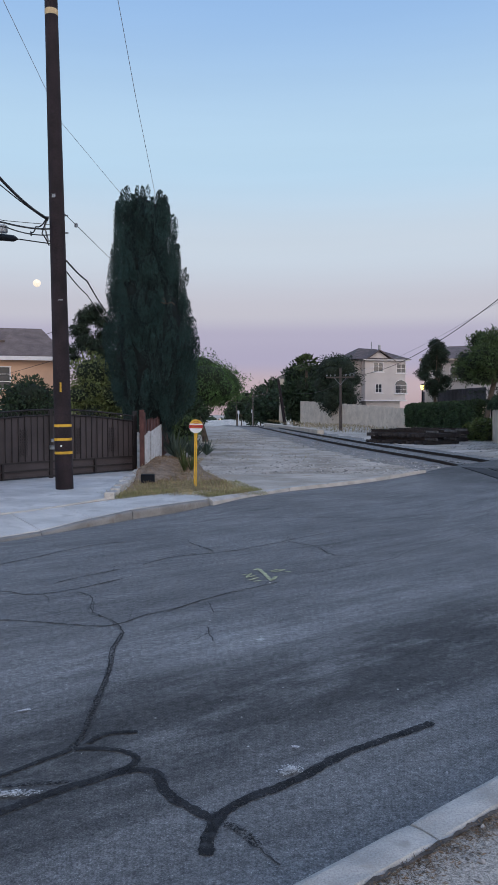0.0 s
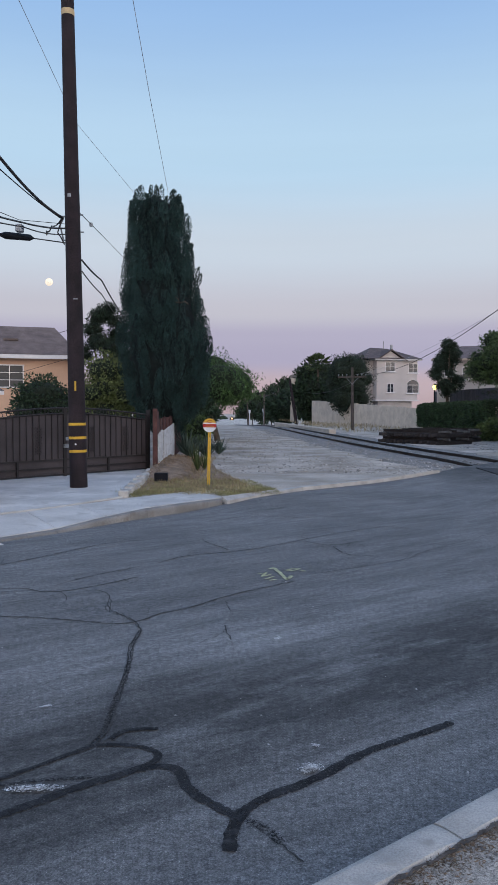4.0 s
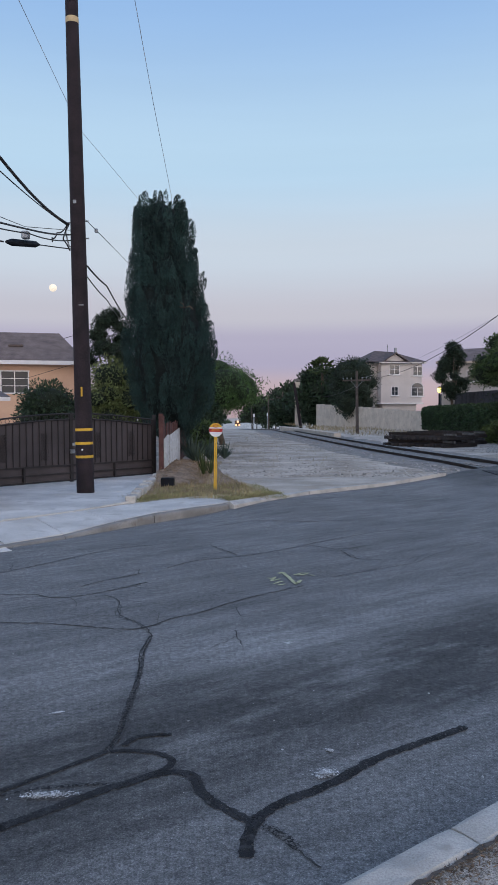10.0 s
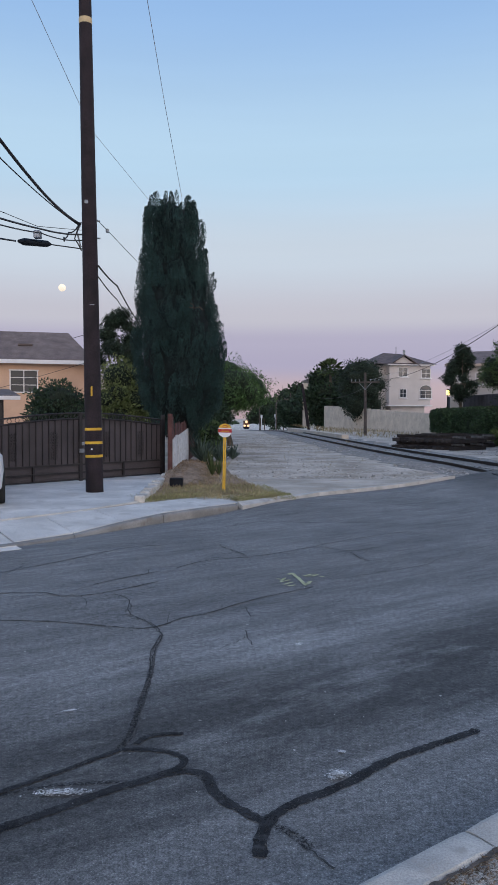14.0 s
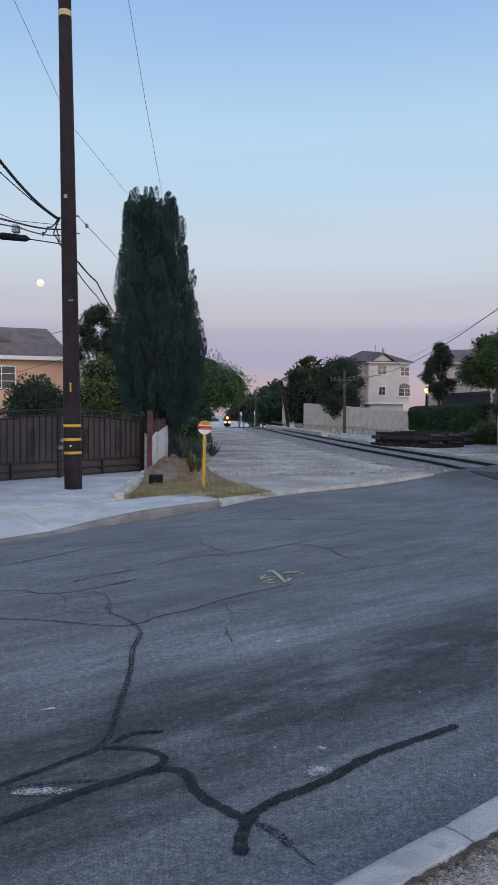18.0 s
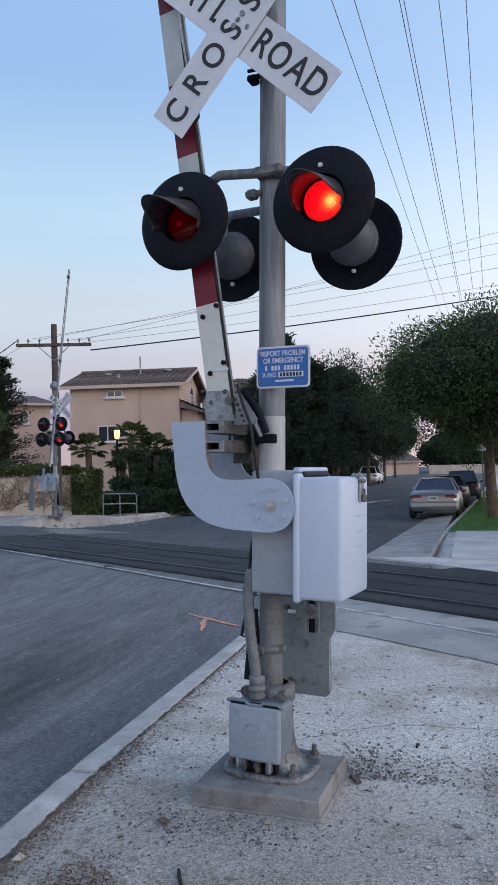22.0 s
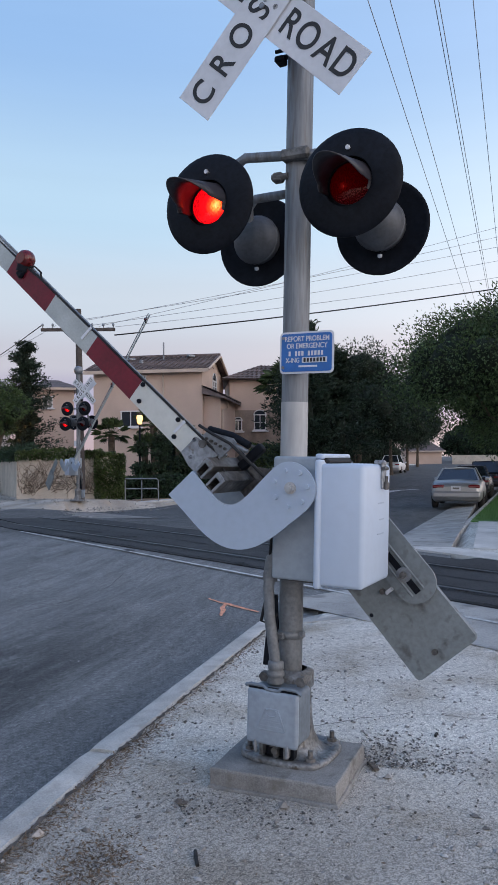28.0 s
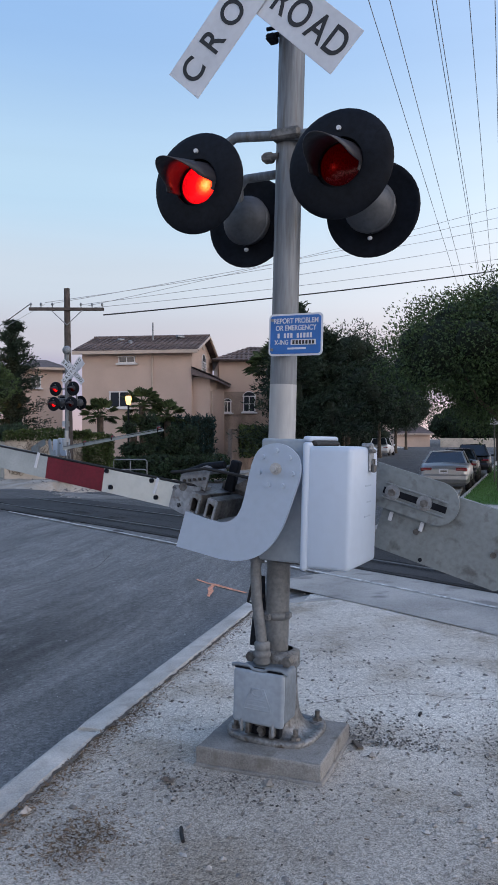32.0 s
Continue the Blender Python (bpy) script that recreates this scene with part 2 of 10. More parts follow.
def thing(name, label, category, m=None, group="", kind=""):
    ob = new(name)
    ob.empty_display_size = 0.1
    if m is not None:
        ob.matrix_basis = m
    return tagged(ob, label, category, group, kind)


def raw_mesh(name, v, f, material, smooth=False):
    me = bpy.data.meshes.new(name)
    me.from_pydata(v, [], f)
    if smooth:
        me.polygons.foreach_set("use_smooth", [True] * len(me.polygons))
    me.materials.append(material)
    return me


def sstep(a, b, x):
    u = min(1.0, max(0.0, (x - a) / (b - a)))
    return u * u * (3 - 2 * u)


def interp(x, table):
    if x <= table[0][0]:
        (x0, y0), (x1, y1) = table[0], table[1]
    elif x >= table[-1][0]:
        (x0, y0), (x1, y1) = table[-2], table[-1]
    else:
        for (x0, y0), (x1, y1) in zip(table, table[1:]):
            if x0 <= x <= x1:
                break
    return y0 + (y1 - y0) * (x - x0) / (x1 - x0)


# ---------------------------------------------------------------- plan
ORG, ALONG, ACROSS = Vector((1.73, 3.94)), Vector((0.80, 0.60)), Vector((-0.60, 0.80))   # joint of the kerb; along and across the road


def sw(x, y):
    d = Vector((x, y)) - ORG
    return d.dot(ALONG), d.dot(ACROSS)


def xy(s, w):
    p = ORG + ALONG * s + ACROSS * w
    return p.x, p.y


RAIL = [(-90, 10.0), (-30, 8.3), (0, 7.5), (5, 7.4), (9.4, 7.25), (12.3, 7.08), (18.8, 6.65), (22, 6.3), (25.5, 5.82), (30, 5.15), (36, 4.38), (53, 2.75), (70, 1.25),
        (150, -2.7), (300, -9.9), (440, -16.5), (540, -21.4), (680, -27.5), (950, -40)]


def rail_x(y):
    """x of the nearer rail, smoothed."""
    return (interp(y - 2.5, RAIL) + 2 * interp(y, RAIL) + interp(y + 2.5, RAIL)) / 4


def grade(x, y):
    """Height of the land far off: it falls along the line and rises along the street."""
    fall = -0.0195 * max(0.0, y - 75) * (1 - sstep(10, 60, x - 0.25 * max(0, y - 75)))
    s, w = sw(x, y)
    rise = 0.017 * max(0.0, s - 38) * sstep(15, 45, x)
    return max(-20.0, fall + min(rise, 4.0))


def near_track(x, y):
    return abs(x - rail_x(y) - 0.75)


FAR_EDGE = [(-60, 7.8), (-3, 8.0), (-0.7, 8.25), (0.2, 8.45), (2.3, 9.2), (4.5, 9.75), (7.5, 10.5), (11.7, 10.75), (18, 12.4), (20.8, 10.8), (23, 9.9), (40, 9.0), (84, 7.6), (200, 7.0)]
NEAR_EDGE = [(-60, -0.15), (-2.0, -0.080), (-1.2, -0.058), (-0.6, -0.034), (0, -0.012), (3.55, 0.0), (5.2, -1.6), (9.6, -1.7), (10.2, -1.35), (21, -2.1), (37, -3.2), (200, -14)]


def road_z(x, y):
    s, w = sw(x, y)
    z = -0.15 + 0.17 * (1 - sstep(1.3, 5.0, near_track(x, y)))
    wf = interp(s, FAR_EDGE)
    z += 0.13 * sstep(3.2, 5.5, s) * (1 - sstep(17, 22, s)) * sstep(2.6, 0.0, wf - w) * 0.9 if s < 19 else 0
    return z + grade(x, y)


def bank(x, y):
    """The corner beyond the rails lies a little higher than the street."""
    s, w = sw(x, y)
    return 0.25 * sstep(8.9, 10.3, x) * (1 - sstep(30, 42, y)) * sstep(-0.15, 0.20, w - interp(s, FAR_EDGE)) * (1 - sstep(21, 24, s))


KERB_DROP = (0.0, 2.6)


def kerb_top(s):
    """How far the far kerb is sunk where it runs down to the driveway."""
    return -0.115 * (1 - sstep(KERB_DROP[0], KERB_DROP[1], s))


# ---------------------------------------------------------------- ground, road, kerbs
def dirt():
    """Pale compacted gravel and dust: broad stains, then pebbles and dark pits of two sizes."""
    m = bpy.data.materials.new("dirt_gravel")
    m.use_nodes = True
    nt = m.node_tree
    N, L = nt.nodes.new, nt.links.new
    b = nt.nodes["Principled BSDF"]
    b.inputs["Roughness"].default_value = 0.95
    b.inputs["Specular IOR Level"].default_value = 0.2
    pos = N("ShaderNodeNewGeometry").outputs["Position"]

    def nz(sc, det, stops, rough=0.55):
        n, r = N("ShaderNodeTexNoise"), N("ShaderNodeValToRGB")
        n.inputs["Scale"].default_value, n.inputs["Detail"].default_value, n.inputs["Roughness"].default_value = sc, det, rough
        L(pos, n.inputs["Vector"])
        el = r.color_ramp.elements
        while len(el) < len(stops):
            el.new(0.5)
        for e, (p, c) in zip(el, stops):
            e.position, e.color = p, (*c, 1) if isinstance(c, tuple) else (c, c, c, 1)
        L(n.outputs["Fac"], r.inputs[0])
        return r.outputs[0]

    def mul(a, c, f=1.0):
        x = N("ShaderNodeMix")
        x.data_type, x.blend_type = "RGBA", "MULTIPLY"
        x.inputs["Factor"].default_value = f
        L(a, x.inputs["A"])
        L(c, x.inputs["B"])
        return x.outputs["Result"]
    vor = N("ShaderNodeTexVoronoi")
    vor.inputs["Scale"].default_value = 130
    L(pos, vor.inputs["Vector"])
    cell = N("ShaderNodeValToRGB")
    for e, (p, c) in zip(cell.color_ramp.elements, ((0.15, 0.62), (0.75, 1.22))):
        e.position, e.color = p, (c, c, c, 1)
    sp = N("ShaderNodeSeparateColor")
    L(vor.outputs["Color"], sp.inputs[0])
    L(sp.outputs[0], cell.inputs[0])
    base = nz(0.55, 5, [(0.30, (0.40, 0.365, 0.32)), (0.5, (0.525, 0.49, 0.44)), (0.68, (0.61, 0.58, 0.53))])
    soil = nz(1.6, 6, [(0.36, (0.74, 0.705, 0.66)), (0.50, (1.0, 1.0, 1.0))])
    pits = nz(34, 5, [(0.32, 0.36), (0.45, 1.0), (0.66, 1.15)], 0.75)
    specks = nz(190, 2, [(0.34, 0.35), (0.48, 1.0), (0.66, 1.45)], 0.8)
    col = mul(mul(mul(mul(base, soil), pits, 0.65), specks, 0.9), cell.outputs[0], 0.75)
    run, wave = N("ShaderNodeVectorMath"), N("ShaderNodeTexNoise")
    run.operation = "DOT_PRODUCT"
    run.inputs[1].default_value = (ALONG.x, ALONG.y, 0)
    L(pos, run.inputs[0])
    wave.inputs["Scale"].default_value, wave.inputs["Detail"].default_value = 1.3, 5
    L(pos, wave.inputs["Vector"])
    ad, tr = N("ShaderNodeMath"), N("ShaderNodeValToRGB")
    ad.operation = "MULTIPLY_ADD"
    L(wave.outputs["Fac"], ad.inputs[0])
    ad.inputs[1].default_value = 1.6
    L(run.outputs["Value"], ad.inputs[2])
    mr = N("ShaderNodeMapRange")
    mr.inputs["From Min"].default_value, mr.inputs["From Max"].default_value = 3.6, 5.4
    L(ad.outputs[0], mr.inputs["Value"])
    for e, (p, c) in zip(tr.color_ramp.elements, ((0.0, (0.86, 0.845, 0.83)), (1.0, (1.20, 1.20, 1.19)))):
        e.position, e.color = p, (*c, 1)
    L(mr.outputs[0], tr.inputs[0])
    col = mul(col, tr.outputs[0])
    L(col, b.inputs["Base Color"])
    bp = N("ShaderNodeBump")
    bp.inputs["Strength"].default_value, bp.inputs["Distance"].default_value = 0.6, 0.012
    L(pits, bp.inputs["Height"])
    L(bp.outputs[0], b.inputs["Normal"])
    return m


M_DIRT = dirt()
M_BED = mat("track_side_gravel", (0.47, 0.405, 0.33), 0.95, var=0.32, scale=0.6, fine=38, bump=0.3, world_space=True, tint=(0.66, 0.59, 0.51), stain=(0.44, 0.36, 0.285), spec=0.15)
M_ASPH = None


def asphalt():
    """Worn grey asphalt: fine aggregate, long wear streaks along the street, pale scuffs and dark oil bands."""
    m = bpy.data.materials.new("asphalt")
    m.use_nodes = True
    nt = m.node_tree
    N, L = nt.nodes.new, nt.links.new
    b = nt.nodes["Principled BSDF"]
    b.inputs["Roughness"].default_value = 0.85
    b.inputs["Specular IOR Level"].default_value = 0.28
    pos = N("ShaderNodeNewGeometry").outputs["Position"]
    mp = N("ShaderNodeMapping")
    mp.inputs["Rotation"].default_value = (0, 0, -math.atan2(ALONG.y, ALONG.x))
    L(pos, mp.inputs["Vector"])
    mp2 = N("ShaderNodeMapping")
    mp2.inputs["Scale"].default_value = (0.12, 1.0, 1.0)
    L(mp.outputs[0], mp2.inputs["Vector"])

    def noise_tex(src, sc, det=4, rough=0.55):
        n = N("ShaderNodeTexNoise")
        n.inputs["Scale"].default_value, n.inputs["Detail"].default_value, n.inputs["Roughness"].default_value = sc, det, rough
        L(src, n.inputs["Vector"])
        return n.outputs["Fac"]

    def ramp(fac, stops):
        r = N("ShaderNodeValToRGB")
        el = r.color_ramp.elements
        while len(el) < len(stops):
            el.new(0.5)
        for e, (p, c) in zip(el, stops):
            e.position, e.color = p, (*c, 1)
        L(fac, r.inputs[0])
        return r.outputs[0]

    def mul(a, c, f=1.0, mode="MULTIPLY"):
        x = N("ShaderNodeMix")
        x.data_type, x.blend_type = "RGBA", mode
        x.inputs["Factor"].default_value = f
        L(a, x.inputs["A"])
        L(c, x.inputs["B"])
        return x.outputs["Result"]
    mp3 = N("ShaderNodeMapping")
    mp3.inputs["Scale"].default_value = (0.38, 1.0, 1.0)
    L(mp.outputs[0], mp3.inputs["Vector"])
    base = ramp(noise_tex(pos, 0.30, 4), [(0.3, (0.166, 0.166, 0.165)), (0.7, (0.219, 0.218, 0.215))])
    streak = ramp(noise_tex(mp2.outputs[0], 8.5, 6, 0.68), [(0.33, (0.82, 0.82, 0.82)), (0.5, (1, 1, 1)), (0.68, (1.20, 1.20, 1.20))])
    blotch = ramp(noise_tex(mp3.outputs[0], 1.5, 7, 0.68), [(0.33, (0.80, 0.80, 0.80)), (0.5, (1, 1, 1)), (0.66, (1.16, 1.16, 1.15))])
    grain = ramp(noise_tex(pos, 105, 2, 0.7), [(0.30, (0.52, 0.52, 0.52)), (0.5, (0.95, 0.95, 0.95)), (0.70, (1.55, 1.55, 1.53))])
    grit = ramp(noise_tex(pos, 26, 6, 0.8), [(0.32, (0.50, 0.50, 0.51)), (0.5, (0.98, 0.98, 0.98)), (0.68, (1.5, 1.5, 1.49))])
    vor = N("ShaderNodeTexVoronoi")
    vor.inputs["Scale"].default_value = 75
    L(pos, vor.inputs["Vector"])
    chips = ramp(vor.outputs["Distance"], [(0.10, (2.1, 2.1, 2.05)), (0.24, (1, 1, 1))])
    # oil-darkened wheel band and a pale scuffed one, each with a ragged edge
    sx = N("ShaderNodeSeparateXYZ")
    L(mp.outputs[0], sx.inputs[0])
    wob = N("ShaderNodeMath")
    wob.operation = "MULTIPLY_ADD"
    L(noise_tex(mp2.outputs[0], 2.2, 5, 0.65), wob.inputs[0])
    wob.inputs[1].default_value = 1.9
    L(sx.outputs["Y"], wob.inputs[2])
    bands = N("ShaderNodeValToRGB")
    el = bands.color_ramp.elements
    stops = [(0.0, 1.0), (0.255, 0.95), (0.285, 0.44), (0.340, 0.40), (0.372, 0.90), (0.40, 1.32), (0.425, 1.08), (0.46, 0.88), (0.60, 1.0), (1.0, 1.0)]
    while len(el) < len(stops):
        el.new(0.5)
    for e, (p, c) in zip(el, stops):
        e.position, e.color = p, (c, c, c, 1)
    patchy = N("ShaderNodeMapRange")
    patchy.inputs["From Min"].default_value, patchy.inputs["From Max"].default_value = 0.33, 0.50
    L(noise_tex(mp3.outputs[0], 2.6, 7, 0.72), patchy.inputs["Value"])
    dv = N("ShaderNodeMath")
    dv.operation = "DIVIDE"
    dv.inputs[1].default_value = 15.0
    L(wob.outputs[0], dv.inputs[0])
    L(dv.outputs[0], bands.inputs[0])
    # the oil band dies out towards the crossing
    fade = N("ShaderNodeMapRange")
    fade.interpolation_type = "SMOOTHSTEP"
    fade.inputs["From Min"].default_value, fade.inputs["From Max"].default_value = 5.0, 9.0
    L(sx.outputs["X"], fade.inputs["Value"])
    bm_ = N("ShaderNodeMix")
    bm_.data_type = "RGBA"
    L(fade.outputs[0], bm_.inputs["Factor"])
    L(bands.outputs[0], bm_.inputs["A"])
    bm_.inputs["B"].default_value = (1.0, 1.0, 1.0, 1)
    oil = N("ShaderNodeMix")
    oil.data_type = "RGBA"
    L(patchy.outputs[0], oil.inputs["Factor"])
    oil.inputs["A"].default_value = (0.93, 0.93, 0.93, 1)
    L(bm_.outputs["Result"], oil.inputs["B"])
    col = mul(mul(mul(mul(mul(mul(base, streak), blotch), oil.outputs["Result"]), grain, 0.95), grit, 0.95), chips, 0.8)
    east = N("ShaderNodeMapRange")
    east.inputs["From Min"].default_value, east.inputs["From Max"].default_value = 14.2, 15.2
    east.inputs["To Min"].default_value, east.inputs["To Max"].default_value = 1.0, 0.62
    L(sx.outputs["X"], east.inputs["Value"])
    col = mul(col, east.outputs[0])
    L(col, b.inputs["Base Color"])
    bp = N("ShaderNodeBump")
    bp.inputs["Strength"].default_value, bp.inputs["Distance"].default_value = 0.45, 0.01
    L(grain, bp.inputs["Height"])
    L(bp.outputs[0], b.inputs["Normal"])
    return m


M_ASPH = asphalt()
M_DARKASPH = mat("dark_asphalt", (0.034, 0.034, 0.036), 0.8, var=0.35, scale=0.8, fine=70, bump=0.4, world_space=True)
def tar(name, keep):
    """Poured tar, worn through to the asphalt here and there; keep is how much of it is left."""
    m = mat(name, (0.026, 0.026, 0.028), 0.75, spec=0.2, var=0.5, stain=(0.062, 0.062, 0.064), scale=9, fine=130, bump=0.35, world_space=True)
    nt = m.node_tree
    N, L = nt.nodes.new, nt.links.new
    n, r, t, mx = N("ShaderNodeTexNoise"), N("ShaderNodeMapRange"), N("ShaderNodeBsdfTransparent"), N("ShaderNodeMixShader")
    n.inputs["Scale"].default_value, n.inputs["Detail"].default_value, n.inputs["Roughness"].default_value = 55, 7, 0.75
    L(N("ShaderNodeNewGeometry").outputs["Position"], n.inputs["Vector"])
    r.inputs["From Min"].default_value, r.inputs["From Max"].default_value = 0.5 - keep - 0.05, 0.5 - keep + 0.05
    L(n.outputs["Fac"], r.inputs["Value"])
    L(r.outputs[0], mx.inputs[0])
    L(t.outputs[0], mx.inputs[1])
    L(nt.nodes["Principled BSDF"].outputs[0], mx.inputs[2])
    L(mx.outputs[0], nt.nodes["Material Output"].inputs[0])
    return m


M_TAR = tar("tar_seal", 0.075)
M_TARW = tar("worn_tar_seal", -0.02)
M_CONC = mat("concrete", (0.60, 0.575, 0.54), 0.9, var=0.18, scale=1.2, fine=55, bump=0.25, world_space=True, stain=(0.47, 0.445, 0.41))
M_KERB = mat("kerb_concrete", (0.50, 0.48, 0.445), 0.92, var=0.22, scale=3.5, fine=120, bump=0.35, world_space=True, stain=(0.38, 0.355, 0.325))
M_WHITE = mat("worn_white_paint", (0.60, 0.60, 0.58), 0.8, var=0.35, scale=6, fine=30, bump=0.1, world_space=True, stain=(0.22, 0.22, 0.22))
M_GRASS_DRY = mat("dry_grass", (0.31, 0.25, 0.14), 0.9, var=0.35, scale=2, fine=40, island=0.4)
M_GRASS = mat("green_grass", (0.065, 0.16, 0.035), 0.9, var=0.35, scale=2, fine=40, island=0.35)


def lines(spec):
    out = []
    for a, b, step in spec:
        n = max(1, round((b - a) / step))
        out += [a + (b - a) * i / n for i in range(n)]
    return sorted(set(round(v, 3) for v in out + [spec[-1][1]]))


def in_road(s, w):
    return interp(s, NEAR_EDGE) - 0.12 < w < interp(s, FAR_EDGE) + (0.14 if -16 < s < 4.2 else 0.0) and -60 <= s <= 200


def build_ground():
    S = lines([(-2600, -200, 600), (-200, -40, 40), (-40, -6, 3), (-6, 26, 0.5), (26, 60, 2), (60, 200, 10), (200, 3000, 400)])
    W = lines([(-2600, -200, 600), (-200, -20, 30), (-20, -6, 2), (-6, -0.6, 0.45), (-0.6, 0.06, 0.02), (0.06, 7.5, 2), (7.5, 13, 0.22), (13, 80, 1.6), (80, 200, 8), (200, 900, 50), (900, 3000, 700)])
    v, f = [], []
    for s in S:
        for w in W:
            x, y = xy(s, w)
            z = grade(x, y) + 0.006 * noise.noise(Vector((x * 0.9, y * 0.9, 0)))
            if near_track(x, y) < 6 and abs(y) < 300:
                z += 0.02 * (1 - sstep(1.6, 4.5, near_track(x, y)))
            if near_track(x, y) < 2.2 and y > 19:
                z -= 0.25
            z += bank(x, y)
            if 6.0 < x < 10.4 and -15 < y < 12:
                z -= 0.12
            if w > 8 and -2 < s < 60:
                z += 0.018 * noise.noise(Vector((x * 0.25, y * 0.25, 3)))
            if in_road(s, w):
                z = min(z, road_z(x, y)) - 0.05
                if w < interp(s, FAR_EDGE) - 2.5:
                    z -= 0.2
            if -16 < s < 4.3 and -0.1 < w - interp(s, FAR_EDGE) < 1.35:
                z -= 0.16
            if -16.5 < s < -0.2 and 1.2 < w - interp(s, FAR_EDGE) < 7.4:
                z -= 0.10
            v.append((x, y, z))
    m = len(W)
    for i in range(len(S) - 1):
        for j in range(m - 1):
            f.append((i * m + j, (i + 1) * m + j, (i + 1) * m + j + 1, i * m + j + 1))
    ob = new("ground", raw_mesh("ground", v, f, M_DIRT, True))
    ob.data.materials.append(M_BED)
    for p in ob.data.polygons:
        x, y, _ = p.center
        s, w = sw(x, y)
        if w > 7.6 and x < 30:
            p.material_index = 1
    tagged(ob, "pale dusty dirt and gravel ground with dry patches", "ground", kind="stuff")
    ob["kind"] = "structure"


build_ground()


def build_road():
    S = lines([(-60, -10, 5), (-10, 26, 0.6), (26, 60, 3), (60, 200, 10)])
    v, f, K = [], [], 24
    for s in S:
        a, b = interp(s, NEAR_EDGE), interp(s, FAR_EDGE)
        for k in range(K + 1):
            x, y = xy(s, a + (b - a) * k / K)
            v.append((x, y, road_z(x, y)))
    for i in range(len(S) - 1):
        for k in range(K):
            q = i * (K + 1) + k
            f.append((q, q + K + 1, q + K + 2, q + 1))
    tagged(new("road", raw_mesh("road", v, f, M_ASPH, True)), "worn grey asphalt street with cracks and tar seams", "road", kind="structure")


build_road()


def strip(name, mb_pts, width, material, parent=None, lift=0.006, zf=road_z, taper=False):
    """A flat ribbon along a line on the road."""
    mb = Mb()
    A, B = [], []
    n = len(mb_pts)
    for i, (x, y, *_) in enumerate(mb_pts):
        p, q = mb_pts[max(0, i - 1)], mb_pts[min(n - 1, i + 1)]
        d = Vector((q[0] - p[0], q[1] - p[1])).normalized()
        h = (mb_pts[i][2] if len(mb_pts[i]) > 2 else width) / 2
        A.append((x - d.y * h, y + d.x * h, zf(x - d.y * h, y + d.x * h) + lift))
        B.append((x + d.y * h, y - d.x * h, zf(x + d.y * h, y - d.x * h) + lift))
    mb.sheet(A, B)
    return part(name, mb, material, parent)


def resample(pts, step, wob=0.0, seed=0, widths=None):
    out = []
    rng = random.Random(seed)
    for a, b in zip(pts, pts[1:]):
        n = max(1, int(math.dist(a[:2], b[:2]) / step))
        for i in range(n):
            u = i / n
            out.append(tuple(a[k] + (b[k] - a[k]) * u + (rng.uniform(-wob, wob) if k < 2 else 0) for k in range(len(a))))
    out.append(pts[-1])
    return out


M_KERBD = mat("stained_kerb", (0.25, 0.24, 0.225), 0.9, var=0.25, scale=2, fine=60, bump=0.3, world_space=True, stain=(0.20, 0.175, 0.15))


def kerb_run(name, s0, s1, w0, label, step=3.05, wd=0.155, side=-1, edge=None, top=0.0, drop=None, material=None, cuts=None, fine=0.75):
    """Kerb of cast lengths with a rounded nose, standing w0 (or edge) across the road; cuts names the joints instead of an even step."""
    root = thing(name, label, "kerb", kind="structure")
    ends = cuts or [s0 + step * i for i in range(int((s1 - s0 - 0.05) / step) + 1)] + [s1]
    for s, e in zip(ends, ends[1:]):
        if e - s < 0.1:
            continue
        mb = Mb()
        prof = [(0.0, -0.35), (0.0, -0.05), (0.008, -0.022), (0.022, -0.006), (0.042, 0.0), (wd * 0.6, 0.002), (wd - 0.012, 0.0), (wd, -0.012), (wd, -0.35)]
        rings = []
        n = max(1, int((e - s) / fine))
        for i in range(n + 1):
            ss = s + 0.007 + (e - s - 0.014) * i / n
            wb = (interp(ss, edge) if edge else w0)
            end = 0.018 * (abs(i - n / 2) == n / 2)
            ring = []
            for j, (a, z) in enumerate(prof):
                chip = 0.007 * noise.noise(Vector((ss * 7, j * 3.1, s))) + 0.005 * noise.noise(Vector((ss * 23, j * 1.7, s))) if fine < 0.5 else 0.0
                x, y = xy(ss, wb + side * (a + chip))
                gz = grade(x, y) + top + (kerb_top(ss) if drop and z > -0.3 else 0)
                ring.append((x, y, gz + z + (0.7 * chip - end * (0.4 if 1 < j < 7 else 0) if z > -0.3 else 0)))
            rings.append(ring)
        k = len(prof)
        mb.add([p for r in rings for p in r], [(i * k + j, i * k + j + 1, (i + 1) * k + j + 1, (i + 1) * k + j) for i in range(n) for j in range(k - 1)])
        mb.add(rings[0], [tuple(range(k))])
        mb.add(rings[-1], [tuple(range(k))])
        part("kerb_stone", mb, material or M_KERB, root)
    return root


